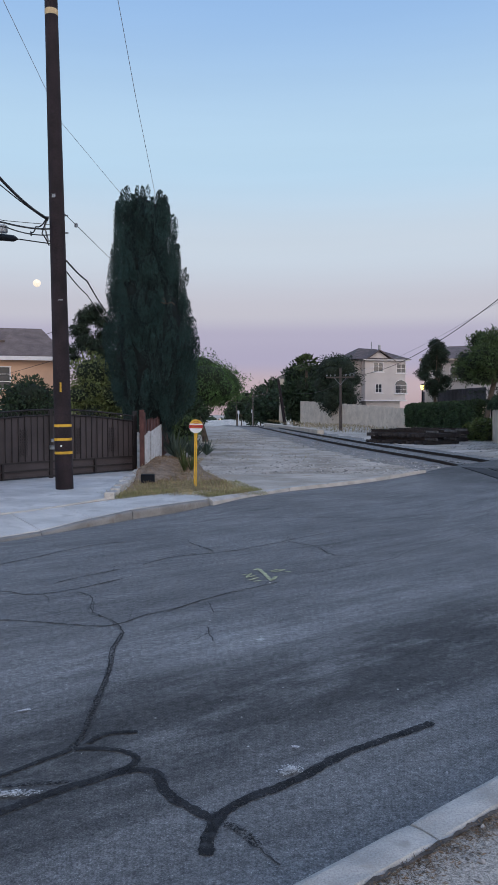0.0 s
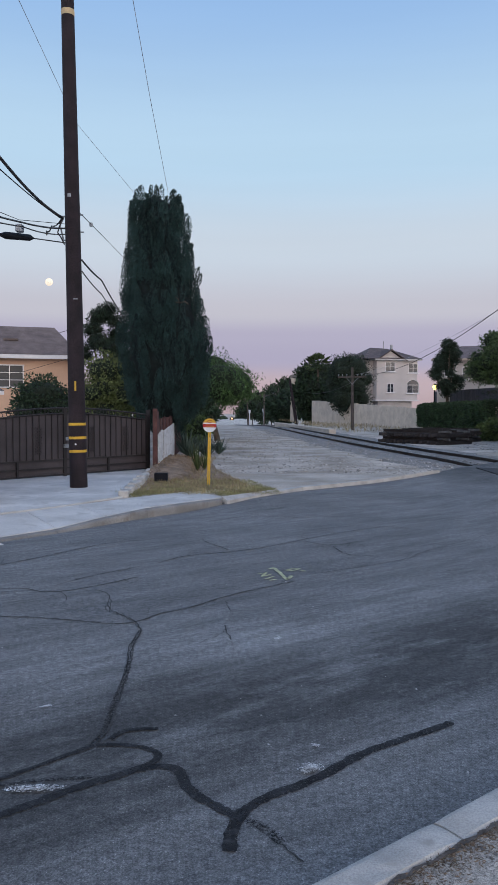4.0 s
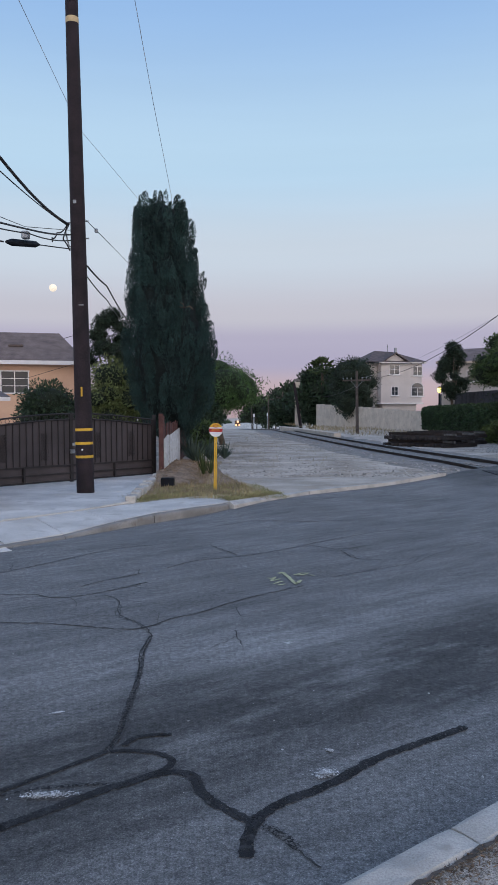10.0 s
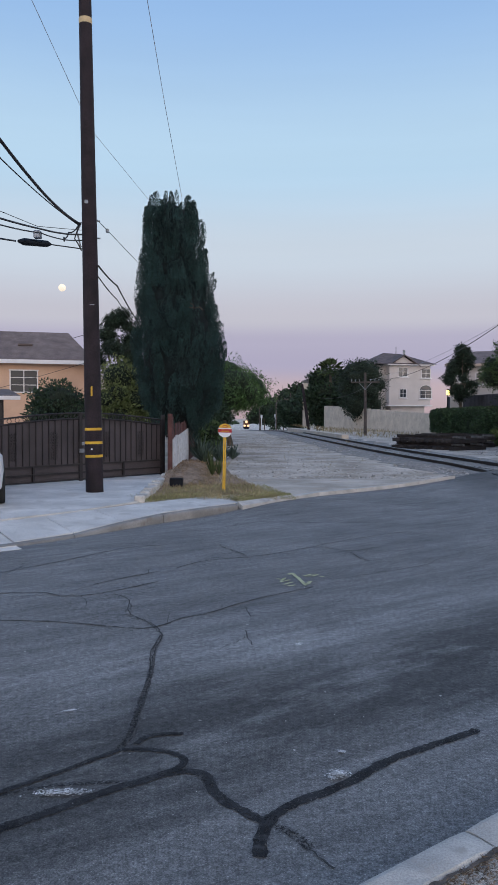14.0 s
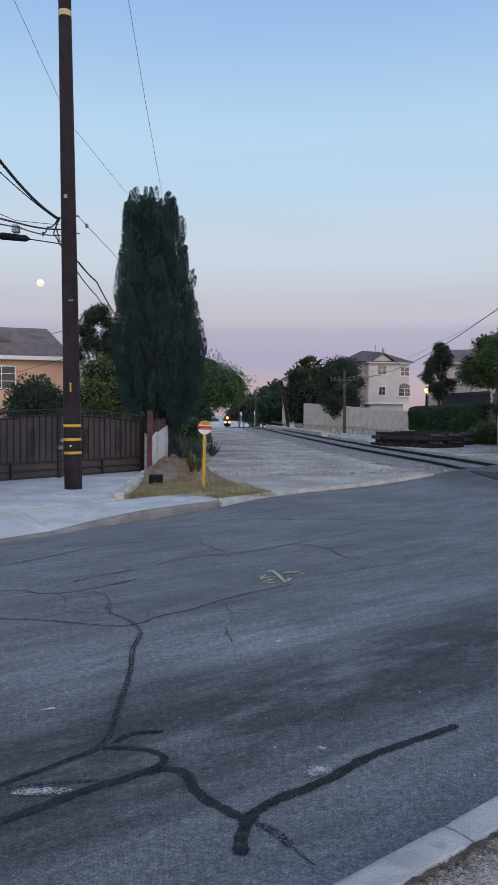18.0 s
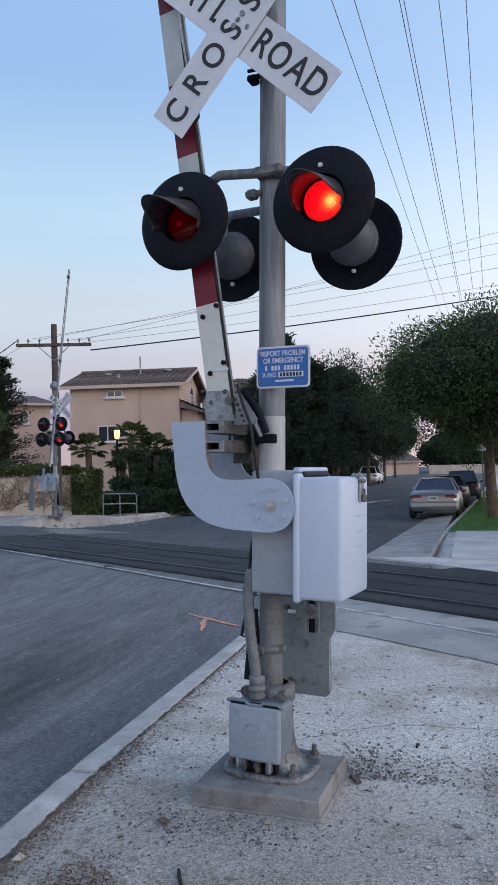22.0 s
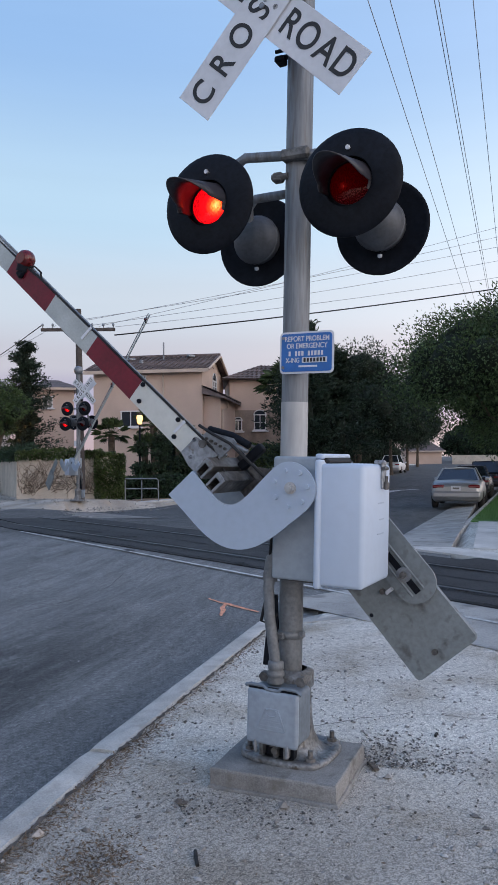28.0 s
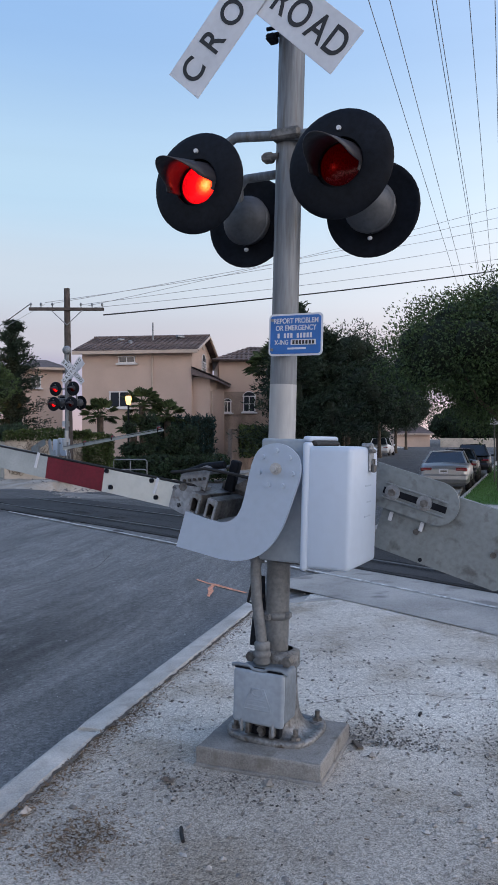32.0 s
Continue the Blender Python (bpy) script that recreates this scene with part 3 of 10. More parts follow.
kerb_run("kerb_near", -40, 3.55, 0.0, "pale concrete street kerb with worn rounded edge", wd=0.175, top=0.014, edge=NEAR_EDGE, cuts=[-40, -30, -22, -16, -11.5, -8, -4.6, -1.34, 0.0, 0.03, 3.55], fine=0.09)
kerb_run("kerb_far", -3.2, 4.2, 0, "low concrete kerb sloping down to the driveway", edge=FAR_EDGE, side=1, wd=0.16, step=1.85, drop=True, material=M_KERBD)
kerb_run("kerb_east", 10.4, 90, 0, "concrete street kerb beyond the tracks", edge=NEAR_EDGE, side=-1, step=6)
kerb_run("kerb_north_east", 24, 120, 0, "concrete street kerb beyond the tracks", edge=FAR_EDGE, side=1, step=6)


# ---------------------------------------------------------------- railway
M_RAIL = mat("rail_steel", (0.045, 0.035, 0.032), 0.6, 0.4, var=0.3, scale=5, fine=40)
M_RAILTOP = mat("polished_rail_head", (0.24, 0.235, 0.235), 0.45, 0.8, var=0.1, scale=3, fine=30, bump=0.02)
M_RAILDULL = mat("dull_rail_head", (0.10, 0.098, 0.098), 0.5, 0.7, var=0.3, scale=2, fine=30, bump=0.05)
M_TIE = mat("creosoted_timber", (0.034, 0.029, 0.028), 0.9, var=0.35, scale=6, fine=60, bump=0.5, rnd=0.35)
M_BALLAST = mat("ballast_stone", (0.30, 0.275, 0.25), 0.95, var=0.35, scale=2, fine=28, bump=1.0, world_space=True, tint=(0.32, 0.305, 0.285))
M_GRAVELW = mat("pale_gravel", (0.42, 0.385, 0.345), 0.95, var=0.35, scale=6, fine=50, island=0.5, world_space=True)
M_GRAVEL = mat("loose_gravel", (0.30, 0.285, 0.27), 0.95, var=0.35, scale=6, fine=50, island=0.45, world_space=True)


def track_z(y):
    return grade(rail_x(y), y) + 0.07 * sstep(20, 25, y)


def rail_piece(y0, y1, off, top):
    mb = Mb()
    ys = [y0 + (y1 - y0) * i / max(1, int((y1 - y0) / 2.5)) for i in range(max(1, int((y1 - y0) / 2.5)) + 1)]
    if top:
        prof = [(-0.034, 0.0), (-0.036, 0.008), (-0.028, 0.013), (0.028, 0.013), (0.036, 0.008), (0.034, 0.0)]
        z0 = 0.04
    else:
        prof = [(-0.07, -0.17), (-0.07, -0.158), (-0.012, -0.14), (-0.010, -0.04), (-0.036, -0.03), (-0.036, 0.0), (0.036, 0.0), (0.036, -0.03), (0.010, -0.04), (0.012, -0.14), (0.07, -0.158), (0.07, -0.17)]
        z0 = 0.04
    k = len(prof)
    vs = [(rail_x(y) + off + a, y, track_z(y) + z0 + b + 0.02 * sstep(20, 24, y)) for y in ys for a, b in prof]
    mb.add(vs, [(i * k + j, i * k + (j + 1) % k, (i + 1) * k + (j + 1) % k, (i + 1) * k + j) for i in range(len(ys) - 1) for j in range(k)])
    return mb


def build_track():
    root = thing("railway_track", "single railway track with dark ties and rusty rails in gravel", "railway track", kind="structure")
    for off in (0.0, 1.505):
        for a, b in ((-80, 26), (26, 120), (120, 420), (420, 900)):
            r = part("rail", rail_piece(a, b, off, False), M_RAIL, root)
            part("rail_head", rail_piece(a, b, off, True), M_RAILTOP if a >= 26 else M_RAILDULL, r, "shiny worn top of the rail")
    tm = Mb().box((0, 0, -0.09), (2.6, 0.23, 0.18), ch=0.01).mesh("tie", M_TIE)
    y = 20.8
    k = 0
    while k < 150:
        o = part("tie", tm, None, root)
        a = math.atan2(rail_x(y + 1) - rail_x(y), 1)
        o.matrix_basis = pose(rail_x(y) + 0.75 + random.uniform(-.03, .03), y, track_z(y) - 0.085, 0, 0, -math.degrees(a) + random.uniform(-1, 1))
        y += 0.53
        k += 1
    # ballast shoulder: one bed with loose stones over it
    v, f = [], []
    prof = [(-4.4, -0.10), (-3.0, 0.0), (-1.9, 0.01), (-1.35, -0.04), (-0.8, -0.02), (0, -0.08), (0.8, -0.02), (1.35, -0.04), (1.9, 0.01), (3.0, 0.0), (4.4, -0.10)]
    ys = lines([(20.2, 60, 0.6), (60, 200, 4), (200, 900, 25)])
    for y in ys:
        for a, b in prof:
            x = rail_x(y) + 0.75 + a
            v.append((x, y, grade(rail_x(y), y) + b + 0.05 * (1 - sstep(1.2, 2.0, abs(a))) * sstep(20, 25, y) - 0.03 * sstep(2.0, 3.0, abs(a)) + 0.02 * noise.noise(Vector((x * 2, y * 2, 0)))))
    k = len(prof)
    f = [(i * k + j, i * k + j + 1, (i + 1) * k + j + 1, (i + 1) * k + j) for i in range(len(ys) - 1) for j in range(k - 1)]
    part("ballast", raw_mesh("ballast", v, f, M_BALLAST, True), None, root, "grey crushed stone between the ties")


build_track()


def stones(n, place, lo, hi, material, name, seed):
    """Loose stones as low polyhedra in one mesh."""
    rng = random.Random(seed)
    v, f = [], []
    base = [(1, 0, 0), (-1, 0, 0), (0, 1, 0), (0, -1, 0), (0, 0, 1), (0, 0, -1)]
    fc = [(0, 2, 4), (2, 1, 4), (1, 3, 4), (3, 0, 4), (2, 0, 5), (1, 2, 5), (3, 1, 5), (0, 3, 5)]
    for _ in range(n):
        x, y, z = place(rng)
        r = lo + (hi - lo) * rng.random() ** 3
        o = len(v)
        for b in base:
            k = [r * rng.uniform(0.6, 1.25) for _ in range(3)]
            v.append((x + b[0] * k[0] + rng.uniform(-.2, .2) * r, y + b[1] * k[1] + rng.uniform(-.2, .2) * r, z + b[2] * k[2] * 0.6))
        f += [tuple(i + o for i in t) for t in fc]
    return raw_mesh(name, v, f, material)


# ---------------------------------------------------------------- foliage
def leaf_mat(name, col, var=0.4, trans=0.25):
    m = mat(name, col, 0.6, var=var, scale=1.5, fine=9, bump=0.0, island=0.45, spec=0.25)
    return m


M_CYP = leaf_mat("cypress_green", (0.024, 0.054, 0.051))
M_LEAF = leaf_mat("broad_leaf_green", (0.066, 0.105, 0.040))
M_LEAF2 = leaf_mat("olive_leaf_green", (0.075, 0.105, 0.035))
M_LEAFD = leaf_mat("dark_leaf_green", (0.028, 0.050, 0.026))
M_YGREEN = leaf_mat("yellow_leaf_green", (0.135, 0.165, 0.060))
M_PEPPER = leaf_mat("pepper_leaf_green", (0.070, 0.130, 0.042))
M_HEDGE = leaf_mat("hedge_green", (0.045, 0.078, 0.036))
M_STREET = leaf_mat("street_tree_green", (0.058, 0.094, 0.037))
M_STREETD = leaf_mat("deep_street_tree_green", (0.021, 0.038, 0.020))
M_PINE = leaf_mat("pine_green", (0.026, 0.044, 0.028))
M_BARK = mat("bark", (0.11, 0.085, 0.065), 0.95, var=0.4, scale=5, fine=30, bump=0.8)
# near-black colour that paints the shade inside crowns and hedges
M_CORE = mat("crown_shade", (0.014, 0.022, 0.012), 0.95, var=0.4, scale=4, fine=20)


def leaf_cloud(P, Nn, size, rng, up=0.0, aspect=0.45, spread=0.8, fold=0.25):
    """Small folded leaves at the points P that look along Nn. Returns vertices and faces."""
    n = len(P)
    d = Nn * (1 - abs(up)) + np.array([0, 0, 1.0]) * up + rng.normal(0, spread, (n, 3))
    d /= np.linalg.norm(d, axis=1)[:, None] + 1e-9
    a = rng.normal(0, 1, (n, 3))
    side = np.cross(d, a)
    side /= np.linalg.norm(side, axis=1)[:, None] + 1e-9
    nor = np.cross(d, side)
    L = size * rng.uniform(0.6, 1.35, (n, 1))
    W = L * aspect
    v = np.stack([P, P + d * L * 0.5 + side * W * 0.5 + nor * W * fold, P + d * L, P + d * L * 0.5 - side * W * 0.5 + nor * W * fold], 1).reshape(-1, 3)
    i = np.arange(n)[:, None] * 4
    f = np.concatenate([i + np.array([[0, 1, 2]]), i + np.array([[0, 2, 3]])], 0)
    return v, f


def blob_points(blobs, n, rng, shell=0.55):
    """Points within lumpy balls (x, y, z, rx, rz), most of them near the skin."""
    B = np.array(blobs, float)
    w = B[:, 3] ** 2
    k = rng.choice(len(B), n, p=w / w.sum())
    d = rng.normal(0, 1, (n, 3))
    d /= np.linalg.norm(d, axis=1)[:, None]
    r = 1 - shell * rng.random((n, 1)) ** 2.2
    r *= 1 + 0.16 * np.sin(d[:, :1] * 7 + k[:, None]) * np.cos(d[:, 1:2] * 6 + k[:, None] * 2) + 0.12 * np.sin(d[:, 2:] * 9 + k[:, None])
    s = np.stack([B[k, 3], B[k, 3], B[k, 4]], 1)
    return B[k, :3] + d * r * s, d


def np_mesh(name, v, f, material, smooth=False):
    me = bpy.data.meshes.new(name)
    me.vertices.add(len(v))
    me.vertices.foreach_set("co", np.asarray(v, float).ravel())
    me.loops.add(len(f) * 3)
    me.loops.foreach_set("vertex_index", np.asarray(f).ravel())
    me.polygons.add(len(f))
    me.polygons.foreach_set("loop_start", np.arange(0, len(f) * 3, 3))
    me.update(calc_edges=True)
    me.materials.append(material)
    return me


def ball(mb, c, rx, rz, seed, n=8, k=6, lump=0.18):
    rows = [(0, -1)] + [(math.cos(-math.pi / 2 + math.pi * i / k), math.sin(-math.pi / 2 + math.pi * i / k)) for i in range(1, k)] + [(0, 1)]
    vs = []
    for r, z in rows:
        for j in range(n):
            a = 2 * math.pi * j / n
            q = 1 + lump * noise.noise(Vector((math.cos(a) * r * 2 + seed, math.sin(a) * r * 2, z * 2 + seed)))
            vs.append((c[0] + rx * r * math.cos(a) * q, c[1] + rx * r * math.sin(a) * q, c[2] + rz * z * q))
    mb.add(vs, [(i * n + j, i * n + (j + 1) % n, (i + 1) * n + (j + 1) % n, (i + 1) * n + j) for i in range(len(rows) - 1) for j in range(n)], True)


def tree(name, label, x, y, z, blobs, leaves, size, material, trunk=0.15, seed=1, up=0.0, aspect=0.45, lean=(0, 0), category="tree", core=0.72, trunk_h=None, limbs=5, shell=0.55, spread=0.8):
    """A tree with a tapered trunk, limbs to each lobe and a crown of small leaves. blobs are relative to its foot."""
    rng = np.random.default_rng(seed)
    root = thing(name, label, category, pose(x, y, z))
    top = max(b[2] for b in blobs)
    th = trunk_h or min(b[2] for b in blobs) + 0.3
    if trunk:
        mb = Mb()
        pts = [(lean[0] * u * u * th + 0.06 * math.sin(u * 5 + seed) * trunk * 3, lean[1] * u * u * th, -0.25 + (th + 0.25) * u) for u in (0, 0.12, 0.35, 0.6, 0.8, 1)]
        mb.tube(pts, [trunk * 1.5, trunk * 1.1, trunk, trunk * 0.92, trunk * 0.85, trunk * 0.75], 10)
        part("trunk", mb, M_BARK, root)
        for b in sorted(blobs, key=lambda q: -q[3])[:limbs]:
            e = Vector(b[:3])
            a = Vector(pts[-2])
            mb = Mb()
            mid = (a + e) / 2 + Vector((0, 0, -0.1 * (e - a).length))
            mb.tube([a, mid, e], [trunk * 0.6, trunk * 0.38, trunk * 0.15], 6)
            part("limb", mb, M_BARK, root)
    P, Nn = blob_points(blobs, leaves, rng, shell)
    v, f = leaf_cloud(P, Nn, size, rng, up, aspect, spread)
    crown = part("crown", np_mesh("crown", v, f, material), None, root)
    # dark balls within the lobes, painted as the crown's inner shade
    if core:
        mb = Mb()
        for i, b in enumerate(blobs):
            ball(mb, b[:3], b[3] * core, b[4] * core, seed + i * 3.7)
        part("shade_core", mb, M_CORE, crown, "near-black core painting the shade within the leaves")
    return root


# ---------------------------------------------------------------- crossing signal
M_GALV = mat("galvanised_steel", (0.265, 0.285, 0.31), 0.5, 0.5, var=0.26, scale=9, fine=45, bump=0.2, stain=(0.17, 0.165, 0.16))
M_CHAN = mat("dark_steel_channel", (0.105, 0.098, 0.094), 0.6, 0.45, var=0.4, scale=9, fine=50, bump=0.25, stain=(0.055, 0.05, 0.046))
M_MASTP = mat("weathered_aluminium_paint", (0.195, 0.21, 0.23), 0.55, 0.4, var=0.22, scale=14, fine=60, bump=0.15, stain=(0.145, 0.14, 0.135), streak=0.10)
M_MASTL = mat("fresh_silver_paint", (0.40, 0.405, 0.41), 0.55, 0.2, var=0.10, scale=8, fine=40, bump=0.1, streak=0.2)
M_MECHW = mat("white_enamel", (0.475, 0.555, 0.67), 0.40, 0.0, var=0.025, scale=1.5, fine=20, bump=0.015)
M_MECHG = mat("grey_enamel", (0.31, 0.355, 0.40), 0.5, 0.0, var=0.08, scale=2, fine=30, bump=0.04)
M_BRACK = mat("light_grey_enamel", (0.375, 0.45, 0.555), 0.45, 0.0, var=0.04, scale=2, fine=25, bump=0.02)
M_BLACK = mat("matt_black_paint", (0.008, 0.010, 0.015), 0.62, 0.0, var=0.3, scale=4, fine=40, bump=0.08, spec=0.14)
M_HOOD = mat("semi_gloss_black", (0.038, 0.036, 0.042), 0.36, 0.0, var=0.25, scale=5, fine=40, bump=0.05, spec=0.35)
M_BLACKR = mat("black_rubber", (0.015, 0.015, 0.016), 0.7, var=0.2, scale=6, fine=40)
M_STEELD = mat("dark_weathered_steel", (0.16, 0.155, 0.15), 0.6, 0.6, var=0.35, scale=8, fine=50, bump=0.2)
M_SIGNW = mat("sign_white", (0.62, 0.64, 0.68), 0.45, var=0.06, scale=3, fine=30, bump=0.02)
M_SIGNK = mat("sign_black", (0.02, 0.02, 0.022), 0.5, var=0.1, scale=3, fine=30, bump=0)
M_BLUE = mat("sign_blue", (0.022, 0.135, 0.43), 0.4, var=0.08, scale=4, fine=30, bump=0.02)
M_BOARDW = mat("arm_white_sheeting", (0.60, 0.605, 0.565), 0.5, var=0.06, scale=5, fine=30, bump=0.03)
M_BOARDG = mat("arm_silver_sheeting", (0.42, 0.45, 0.445), 0.4, 0.1, var=0.10, scale=8, fine=90, bump=0.05)
M_BOARDR = mat("arm_red_sheeting", (0.14, 0.006, 0.018), 0.45, var=0.15, scale=6, fine=60, bump=0.05)
M_JB = mat("dull_cast_aluminium", (0.19, 0.225, 0.265), 0.5, 0.2, var=0.15, scale=6, fine=40, bump=0.06)
M_JBL = mat("pale_cast_lid", (0.29, 0.34, 0.40), 0.5, 0.15, var=0.10, scale=6, fine=40, bump=0.05)
M_CW = mat("weathered_steel_plate", (0.205, 0.232, 0.243), 0.5, 0.15, var=0.12, scale=5, fine=40, bump=0.08, stain=(0.11, 0.115, 0.12))
M_LAMPG = mat("dull_grey_casting", (0.105, 0.11, 0.12), 0.55, 0.3, var=0.15, scale=9, fine=50, bump=0.05)
M_CONDUIT = mat("dull_conduit_grey", (0.17, 0.18, 0.19), 0.55, 0.3, var=0.2, scale=9, fine=60, bump=0.1)
M_BASE = mat("dirty_galvanised_casting", (0.20, 0.205, 0.21), 0.5, 0.45, var=0.4, scale=11, fine=50, bump=0.25, stain=(0.085, 0.075, 0.065))
M_PAD = mat("pad_concrete", (0.235, 0.23, 0.222), 0.95, var=0.28, scale=4, fine=140, bump=0.3, stain=(0.15, 0.142, 0.13))
M_REDOFF = mat("dark_red_lens", (0.12, 0.008, 0.008), 0.15, var=0.2, scale=20, fine=90, bump=0.1, spec=0.6)


def lens_mat():
    m = bpy.data.materials.new("red_lens_glass")
    m.use_nodes = True
    nt = m.node_tree
    N, L = nt.nodes.new, nt.links.new
    nt.nodes.clear()
    t, g, mx, o = N("ShaderNodeBsdfTransparent"), N("ShaderNodeBsdfGlossy"), N("ShaderNodeMixShader"), N("ShaderNodeOutputMaterial")
    t.inputs[0].default_value = (0.92, 0.035, 0.03, 1)
    g.inputs["Color"].default_value, g.inputs["Roughness"].default_value = (0.9, 0.8, 0.8, 1), 0.12
    mx.inputs[0].default_value = 0.018
    L(t.outputs[0], mx.inputs[1])
    L(g.outputs[0], mx.inputs[2])
    L(mx.outputs[0], o.inputs[0])
    return m


def lit_mat(name, strength, rim, stops):
    """A lamp reflector behind fluted glass: the filament near the middle is brightest, fine upright ribs break it up."""
    m = bpy.data.materials.new(name)
    m.use_nodes = True
    nt = m.node_tree
    N, L = nt.nodes.new, nt.links.new
    nt.nodes.clear()
    tc, ln, r, e, o = N("ShaderNodeTexCoord"), N("ShaderNodeVectorMath"), N("ShaderNodeValToRGB"), N("ShaderNodeEmission"), N("ShaderNodeOutputMaterial")
    ln.operation = "LENGTH"
    mp = N("ShaderNodeMapping")
    mp.inputs["Location"].default_value = (0.34 * rim, 0, 0.06 * rim)
    L(tc.outputs["Object"], mp.inputs["Vector"])
    L(mp.outputs[0], ln.inputs[0])
    mu = N("ShaderNodeMath")
    mu.operation = "DIVIDE"
    mu.inputs[1].default_value = rim * 1.4
    L(ln.outputs["Value"], mu.inputs[0])
    L(mu.outputs[0], r.inputs[0])
    el = r.color_ramp.elements
    while len(el) < len(stops):
        el.new(0.5)
    for q, (p, c) in zip(el, stops):
        q.position, q.color = p, (*c, 1)
    # ribs of the glass
    st, nz, mr, mx = N("ShaderNodeMapping"), N("ShaderNodeTexNoise"), N("ShaderNodeMapRange"), N("ShaderNodeMix")
    st.inputs["Scale"].default_value = (230, 1, 80)
    L(tc.outputs["Object"], st.inputs["Vector"])
    L(st.outputs[0], nz.inputs["Vector"])
    nz.inputs["Scale"].default_value, nz.inputs["Detail"].default_value = 1.0, 2
    mr.inputs["From Min"].default_value, mr.inputs["From Max"].default_value = 0.36, 0.60
    mr.inputs["To Min"].default_value, mr.inputs["To Max"].default_value = 0.30, 1.15
    L(nz.outputs["Fac"], mr.inputs["Value"])
    mx.data_type, mx.blend_type = "RGBA", "MULTIPLY"
    mx.inputs["Factor"].default_value = 1.0
    L(r.outputs[0], mx.inputs["A"])
    L(mr.outputs[0], mx.inputs["B"])
    L(mx.outputs["Result"], e.inputs["Color"])
    e.inputs["Strength"].default_value = strength
    L(e.outputs[0], o.inputs[0])
    return m


M_LENS = lens_mat()
M_LIT = lit_mat("lit_reflector", 18.0, 0.105, ((0.0, (1.0, 1.8, 0.7)), (0.13, (0.9, 1.0, 0.2)), (0.26, (0.5, 0.16, 0.05)), (0.42, (0.13, 0.014, 0.03)), (0.75, (0.07, 0.005, 0.018))))
# unlit reflector, given a faint red emission and a small brighter spot
M_DIM = lit_mat("dim_red_reflector", 0.42, 0.105, ((0.0, (0.75, 1.2, 1.2)), (0.07, (0.22, 0.1, 0.1)), (0.17, (0.085, 0.005, 0.012)), (0.45, (0.06, 0.002, 0.010)), (0.8, (0.042, 0.0, 0.006))))
MOVES = []          # (thing, rows) to be keyed at the end of the file
FLASH = 1.33        # seconds of one left-right cycle
FIRST = 22.42       # a moment when the left lamps come on


def flash_rows(on_first, centre, turn=Matrix()):
    """Rows that turn a two-sided lamp disc by half turns: its lit side shows in every other half cycle."""
    rows, a, T = [], 0.0, FIRST - FLASH * 17 + (0 if on_first else FLASH / 2)
    ev = []
    t = T
    while t < 32.4:
        ev += [(t, 180.0), (t + FLASH / 2, 0.0)]
        t += FLASH
    rows, cur = [], None
    for t, goal in ev:
        if t < 17.9:
            continue
        if cur is None:
            cur = 180.0 - goal
            rows.append((0.0, cur))
        for k, dt in ((0, -0.05), (1 / 3, -0.0167), (2 / 3, 0.0167), (1, 0.05)):
            if t + dt <= 32.0:
                rows.append((t + dt, cur + 180.0 * k))
        cur += 180.0
    rows.append((32.1, rows[-1][1]))
    return [(t, Matrix.Translation(centre) @ turn @ pose(0, 0, 0, 0, 0, ang)) for t, ang in rows]


def text_mesh(txt, size, material, align="CENTER"):
    cu = bpy.data.curves.new("lettering", "FONT")
    cu.body, cu.size, cu.align_x, cu.align_y, cu.extrude = txt, size, align, "CENTER", 0.0008
    cu.offset = size * 0.012
    ob = new("lettering", cu)
    me = bpy.data.meshes.new_from_object(ob)
    bpy.data.objects.remove(ob)
    me.materials.append(material)
    return me


